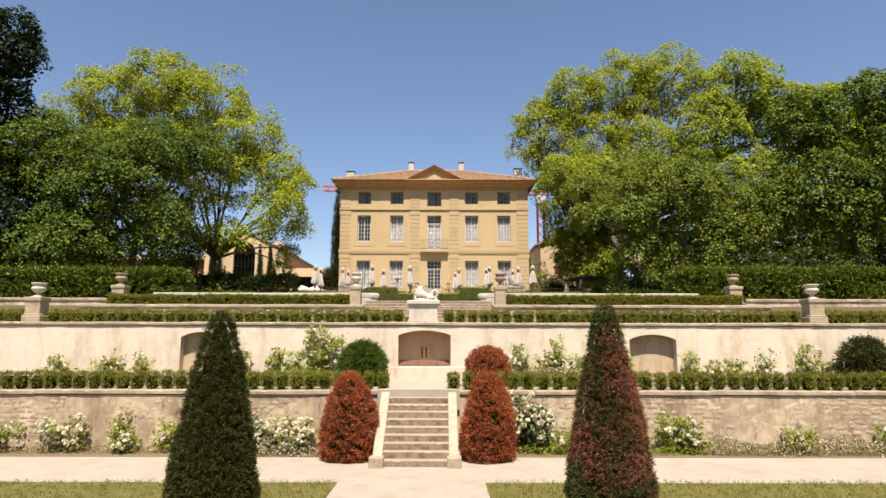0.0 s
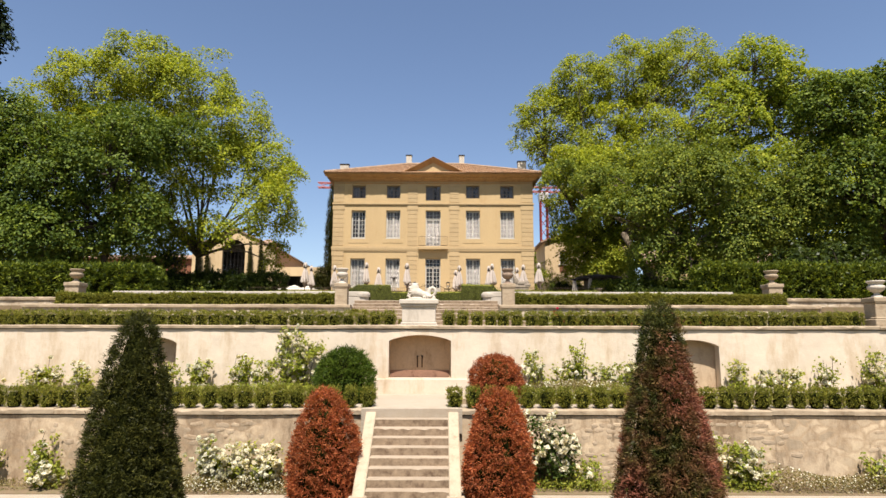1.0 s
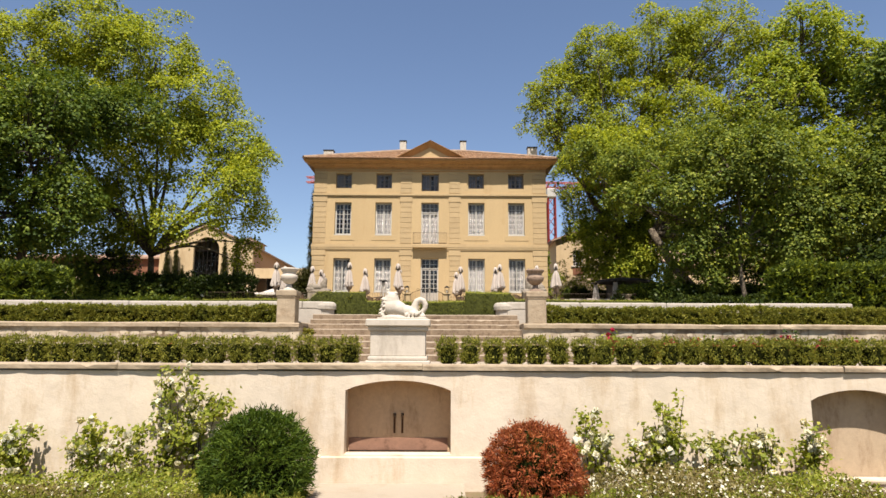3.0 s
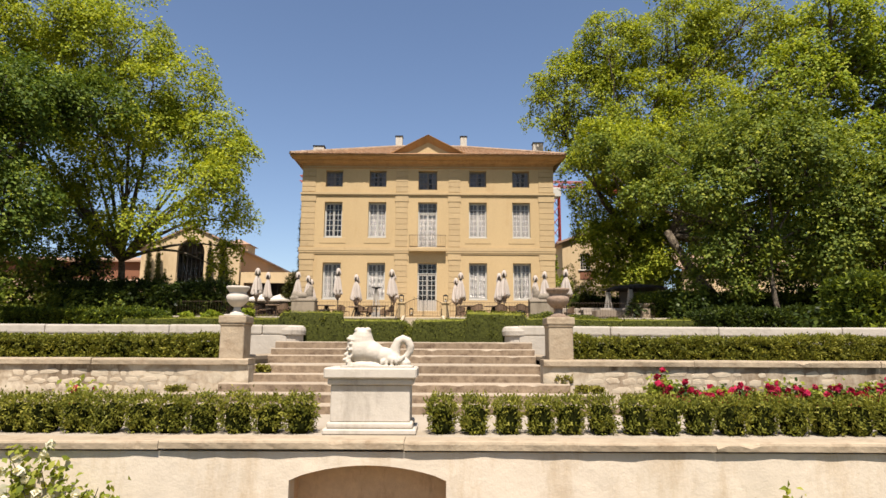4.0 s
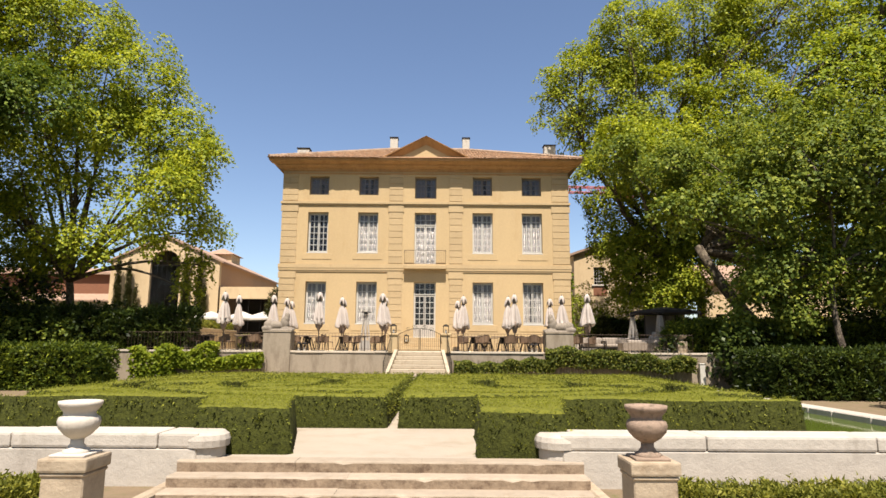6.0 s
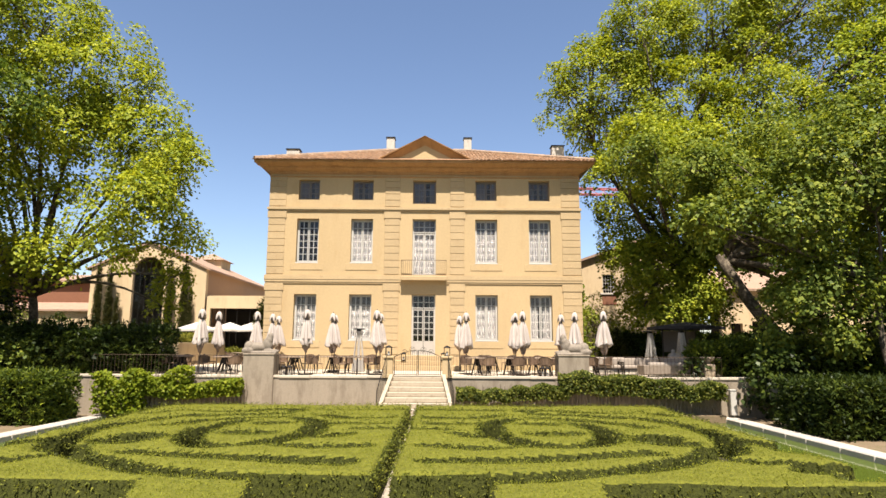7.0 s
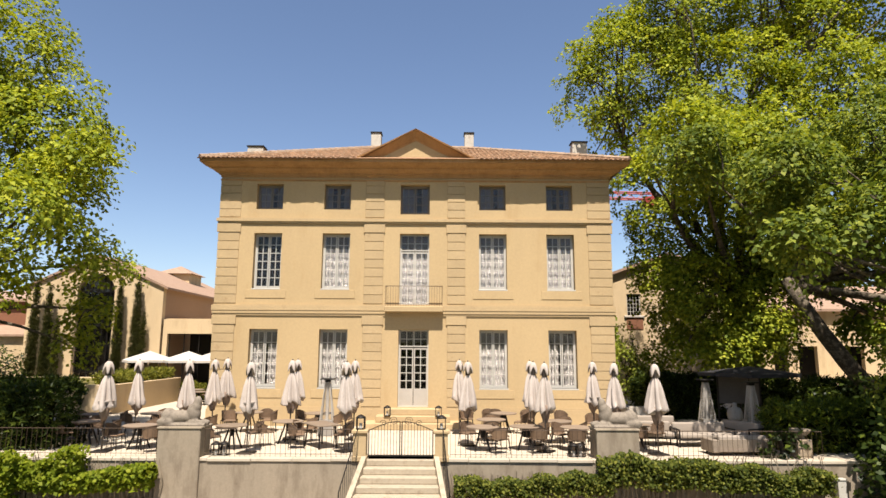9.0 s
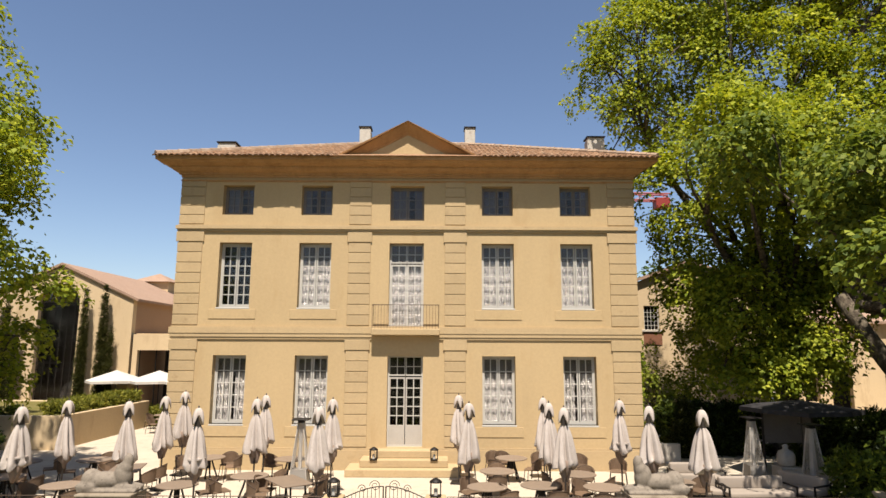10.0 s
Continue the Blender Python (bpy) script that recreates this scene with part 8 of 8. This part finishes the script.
hedge("box_hedge", -18.5, -13.5, 59.1, 59.9, ZT, ZT + 0.9, "low box hedge by the annex", box_leaf, 643, 0.10, 1.3, 0.1, "side garden hedges")

# ---------- buildings behind the trees ----------
anr = thing("side_house", (16.48, 62.0, ZT), "ochre side house with tiled roof half hidden by plane trees", "building")
bm = bmesh.new()
wall_sheet(bm, -4.5, 4.5, 0, 14.3 - ZT, 0, 0.4, [(-2.89, -1.97, 11.86 - ZT, 13.30 - ZT)])
part("front_wall", bm, side_render, anr)
part("side_wall", boxed(-4.5, -4.2, 0.4, 9, 0, 14.3 - ZT), side_render, anr)
part("back_room", boxed(-4.2, 4.4, 2.5, 2.6, 0, 7.8), dark_room, anr)
bm = boxed(-2.89, -2.83, 0.1, 0.16, 11.86 - ZT, 13.30 - ZT)
box(bm, -2.03, -1.97, 0.1, 0.16, 11.86 - ZT, 13.30 - ZT)
box(bm, -2.83, -2.03, 0.1, 0.16, 13.24 - ZT, 13.30 - ZT)
wn_ = part("window", bm, white_paint, anr)
for k in range(1, 4):
    part("glazing_bar", boxed(-2.83 + 0.20 * k - 0.012, -2.83 + 0.20 * k + 0.012, 0.11, 0.15, 11.86 - ZT, 13.24 - ZT), white_paint, wn_)
for k in range(1, 5):
    part("glazing_bar", boxed(-2.83, -2.03, 0.112, 0.148, 11.86 + 0.26 * k - 0.012 - ZT, 11.86 + 0.26 * k + 0.012 - ZT), white_paint, wn_)
part("pane", boxed(-2.83, -2.03, 0.128, 0.132, 11.86 - ZT, 13.24 - ZT), glass, wn_).visible_shadow = False
part("sill", boxed(-3.1, -1.75, -0.12, 0.1, 11.72 - ZT, 11.86 - ZT, bevel=0.02), white_stone, wn_)
part("brown_panel", boxed(-2.95, -1.85, -0.04, 0.01, 10.95 - ZT, 11.7 - ZT), terracotta, anr)
bm = bmesh.new()
f = [bm.verts.new(p) for p in ((-4.5, 0, 14.3 - ZT), (4.5, 0, 14.3 - ZT), (0, 0, 15.9 - ZT))]
g = [bm.verts.new((v.co.x, 0.4, v.co.z)) for v in f]
bm.faces.new(f)
bm.faces.new(g[::-1])
for i in range(3):
    bm.faces.new((f[(i + 1) % 3], f[i], g[i], g[(i + 1) % 3]))
part("gable_wall", bm, side_render, anr)
for s in (-1, 1):
    bm = bmesh.new()
    a = [(0, -0.3, 16.12 - ZT), (s * 5.0, -0.3, 14.34 - ZT), (s * 5.0, 9.3, 14.34 - ZT), (0, 9.3, 16.12 - ZT)]
    up = [bm.verts.new(p) for p in a]
    dn = [bm.verts.new((x, y, z - 0.18)) for x, y, z in a]
    bm.faces.new(up)
    bm.faces.new(dn[::-1])
    for i in range(4):
        bm.faces.new((up[i], dn[i], dn[(i + 1) % 4], up[(i + 1) % 4]))
    bmesh.ops.recalc_face_normals(bm, faces=bm.faces[:])
    part("roof", bm, roof_pink, anr)
lb = thing("long_outbuilding", (36.5, 66, ZT), "long ochre outbuilding with tiled roof behind the trees", "building")
bm = bmesh.new()
wall_sheet(bm, -12, 14, 0, 12.6 - ZT, 0, 0.4, [(-9.4, -8.0, 0.0, 3.5), (-11.2, -10.2, 0.9, 3.3), (-5.8, -4.6, 0.0, 3.5), (0.4, 1.6, 0.9, 3.3), (5.0, 6.2, 0.9, 3.3)])
part("front_wall", bm, side_render, lb)
part("back_room", boxed(-12, 14, 2.0, 2.1, 0, 6.0), dark_room, lb)
bm = bmesh.new()
a = [(-12.4, -0.5, 12.6 - ZT), (14.4, -0.5, 12.6 - ZT), (14.4, 7.0, 15.0 - ZT), (-12.4, 7.0, 15.0 - ZT)]
up = [bm.verts.new(p) for p in a]
dn = [bm.verts.new((x, y, z - 0.18)) for x, y, z in a]
bm.faces.new(up)
bm.faces.new(dn[::-1])
for i in range(4):
    bm.faces.new((up[i], dn[i], dn[(i + 1) % 4], up[(i + 1) % 4]))
part("roof", bm, roof_pink, lb)
# creeper on the house corner and shrubs beside it
rng = np.random.default_rng(660)
n = 800
cz = 4.6 * rng.random(n) ** 1.3
cr = solo("creeper", leaves("creeper", np.stack([8.62 + rng.normal(size=n) * 0.08, 47.6 + rng.normal(size=n) * 0.12, ZT + cz], 1), np.tile([0.3, -1.0, 0.4], (n, 1)), 0.15, ivy_leaf, rng, 0.5, 1.2), None, "green creeper climbing the house corner", "creeper")
tree("olive_shrub", (10.4, 52.2, ZT), 1.0, [(10.4, 52.2, 9.0, 1.0, 0.8, 1.9), (11.6, 52.0, 8.2, 0.9, 0.8, 1.3)], "loose grey-green shrub against the side house", rose_leaf, dark_bark, 661, 0.06, 0.14, 1.4, 0.4, (0, 0), 0.3, 50, "shrub")
topiary("clipped_cone", (11.2, 50.0, ZT), [(0.55, 0), (0.6, 0.3), (0.35, 1.4), (0.05, 2.3)], "dark clipped cone beside the side house", yew_leaf, 662, 0.16, 40, 0.04)
tree("lime_shrub", (12.8, 54.5, ZT), 0.6, [(12.8, 54.5, 8.6, 1.5, 1.1, 1.1), (16.5, 54.5, 8.2, 1.4, 1.2, 1.0)], "bright green low shrub beneath the plane tree", ivy_leaf, dark_bark, 663, 0.06, 0.16, 1.4, 0.5, (0, 0), 0.3, 60, "shrub")
solo("wall_ramp", boxed(9.0, 10.4, 48.6, 48.9, ZT - 0.1, ZT + 0.7, bevel=0.02), white_stone, "low pale stone wall at the terrace side", "wall", kind="structure")

# ---------- tower crane far behind ----------
cr = thing("tower_crane", (16.3, 88, ZT), "distant red tower crane behind the house", "crane")


def lattice(a, b, w, n, mat, name, parent):
    bm = bmesh.new()
    a, b = Vector(a), Vector(b)
    d = (b - a).normalized()
    u = d.cross(Vector((0, 1, 0))).normalized() * w
    v = Vector((0, 1, 0)) * w
    cs = [u + v, u - v, -u - v, -u + v]
    for c_ in cs:
        tube(bm, [a + c_, b + c_], w * 0.22, 4)
    for k in range(n):
        p, q_ = a + (b - a) * k / n, a + (b - a) * (k + 1) / n
        for i in range(4):
            tube(bm, [p + cs[i], q_ + cs[(i + 1) % 4]], w * 0.12, 3)
    return part(name, bm, mat, parent)


lattice((0, 0, 0), (0, 0, 20.2), 0.5, 14, red_steel, "mast", cr)
lattice((-34.6, 0, 20.9), (9, 0, 20.1), 0.36, 34, red_steel, "jib", cr)
part("cab", boxed(-0.7, 0.7, -0.7, 0.7, 18.4, 19.7, bevel=0.1), white_paint, cr)
part("counterweight", boxed(7.4, 8.9, -0.6, 0.6, 18.9, 20.0, bevel=0.05), red_steel, cr)

# ---------- far woods closing the horizon ----------
rng = np.random.default_rng(700)
n = 12000
ang = rng.uniform(0, 2 * math.pi, n)
rad = rng.uniform(170, 230, n)
hgt = 6.4 + (4.5 + 3.5 * lumpy(np.stack([np.cos(ang) * 20, np.sin(ang) * 20, ang * 0], 1), 9, 1.0)) * rng.random(n) ** 0.6
solo("far_woods", leaves("far_woods", np.stack([rad * np.cos(ang), 40 + rad * np.sin(ang), hgt], 1), np.tile([0.0, -0.5, 0.9], (n, 1)), 3.4, dark_leaf, rng, 0.6, 1.2), None, "low wooded hills on the horizon", "woods", kind="stuff")


# ---------- stones showing in the rubble walls ----------
STONES = [mesh_from("stone", flat_stone(500 + k), loose_stone) for k in range(10)]


PALE_STONES = [mesh_from("stone", flat_stone(520 + k), pale_loose_stone) for k in range(8)]


def bare_stones(wall, x0, x1, y, z0, z1, seed, meshes, course=0.17, most=290, proud=0.016):
    """Rubble stones in rough courses, left bare in patches where the lime has fallen."""
    r = random.Random(seed)
    z, n = z0, 0
    spots = []
    while z < z1 - 0.06:
        x = x0 + r.uniform(0, 0.2)
        while x < x1 - 0.1:
            w = r.uniform(0.12, 0.40)
            spots.append((x + w / 2, z + course / 2 + r.uniform(-0.025, 0.025), w, course * r.uniform(0.65, 0.98)))
            x += w + 0.02
        z += course
    r.shuffle(spots)
    field = lumpy(np.array([(x, 0.0, q) for x, q, w, h in spots]), seed, 0.9)
    for (x, q, w, h), f in zip(spots, field):
        if n >= most or f < r.uniform(-0.5, 0.35) or q + h / 2 > z1:
            continue
        ob = part("stone", meshes[r.randrange(len(meshes))], None, wall)
        ob.matrix_local = Matrix.Translation((x, y, q)) @ Matrix.Rotation(r.uniform(-0.16, 0.16), 4, "Y") @ Matrix.Diagonal((w, proud * r.uniform(0.6, 1.5), h, 1))
        n += 1


for ob_, x0, x1, y, z0, z1 in ((bpy.data.objects["wall_lower_left"], -14.5, -1.3, 10.30, 0.06, 1.56), (bpy.data.objects["wall_lower_right"], 1.5, 14.5, 10.30, 0.06, 1.56),
                               (bpy.data.objects["wall_low_left"], -13.0, -3.3, 17.44, Z2, 4.54), (bpy.data.objects["wall_low_right"], 3.6, 13.0, 17.44, Z2, 4.54)):
    bare_stones(ob_, x0, x1, y, z0, z1, int(abs(x0) * 7 + y * 3), STONES if y < 12 else PALE_STONES, 0.14, 290 if y < 12 else 200, 0.010 if y < 12 else 0.007)
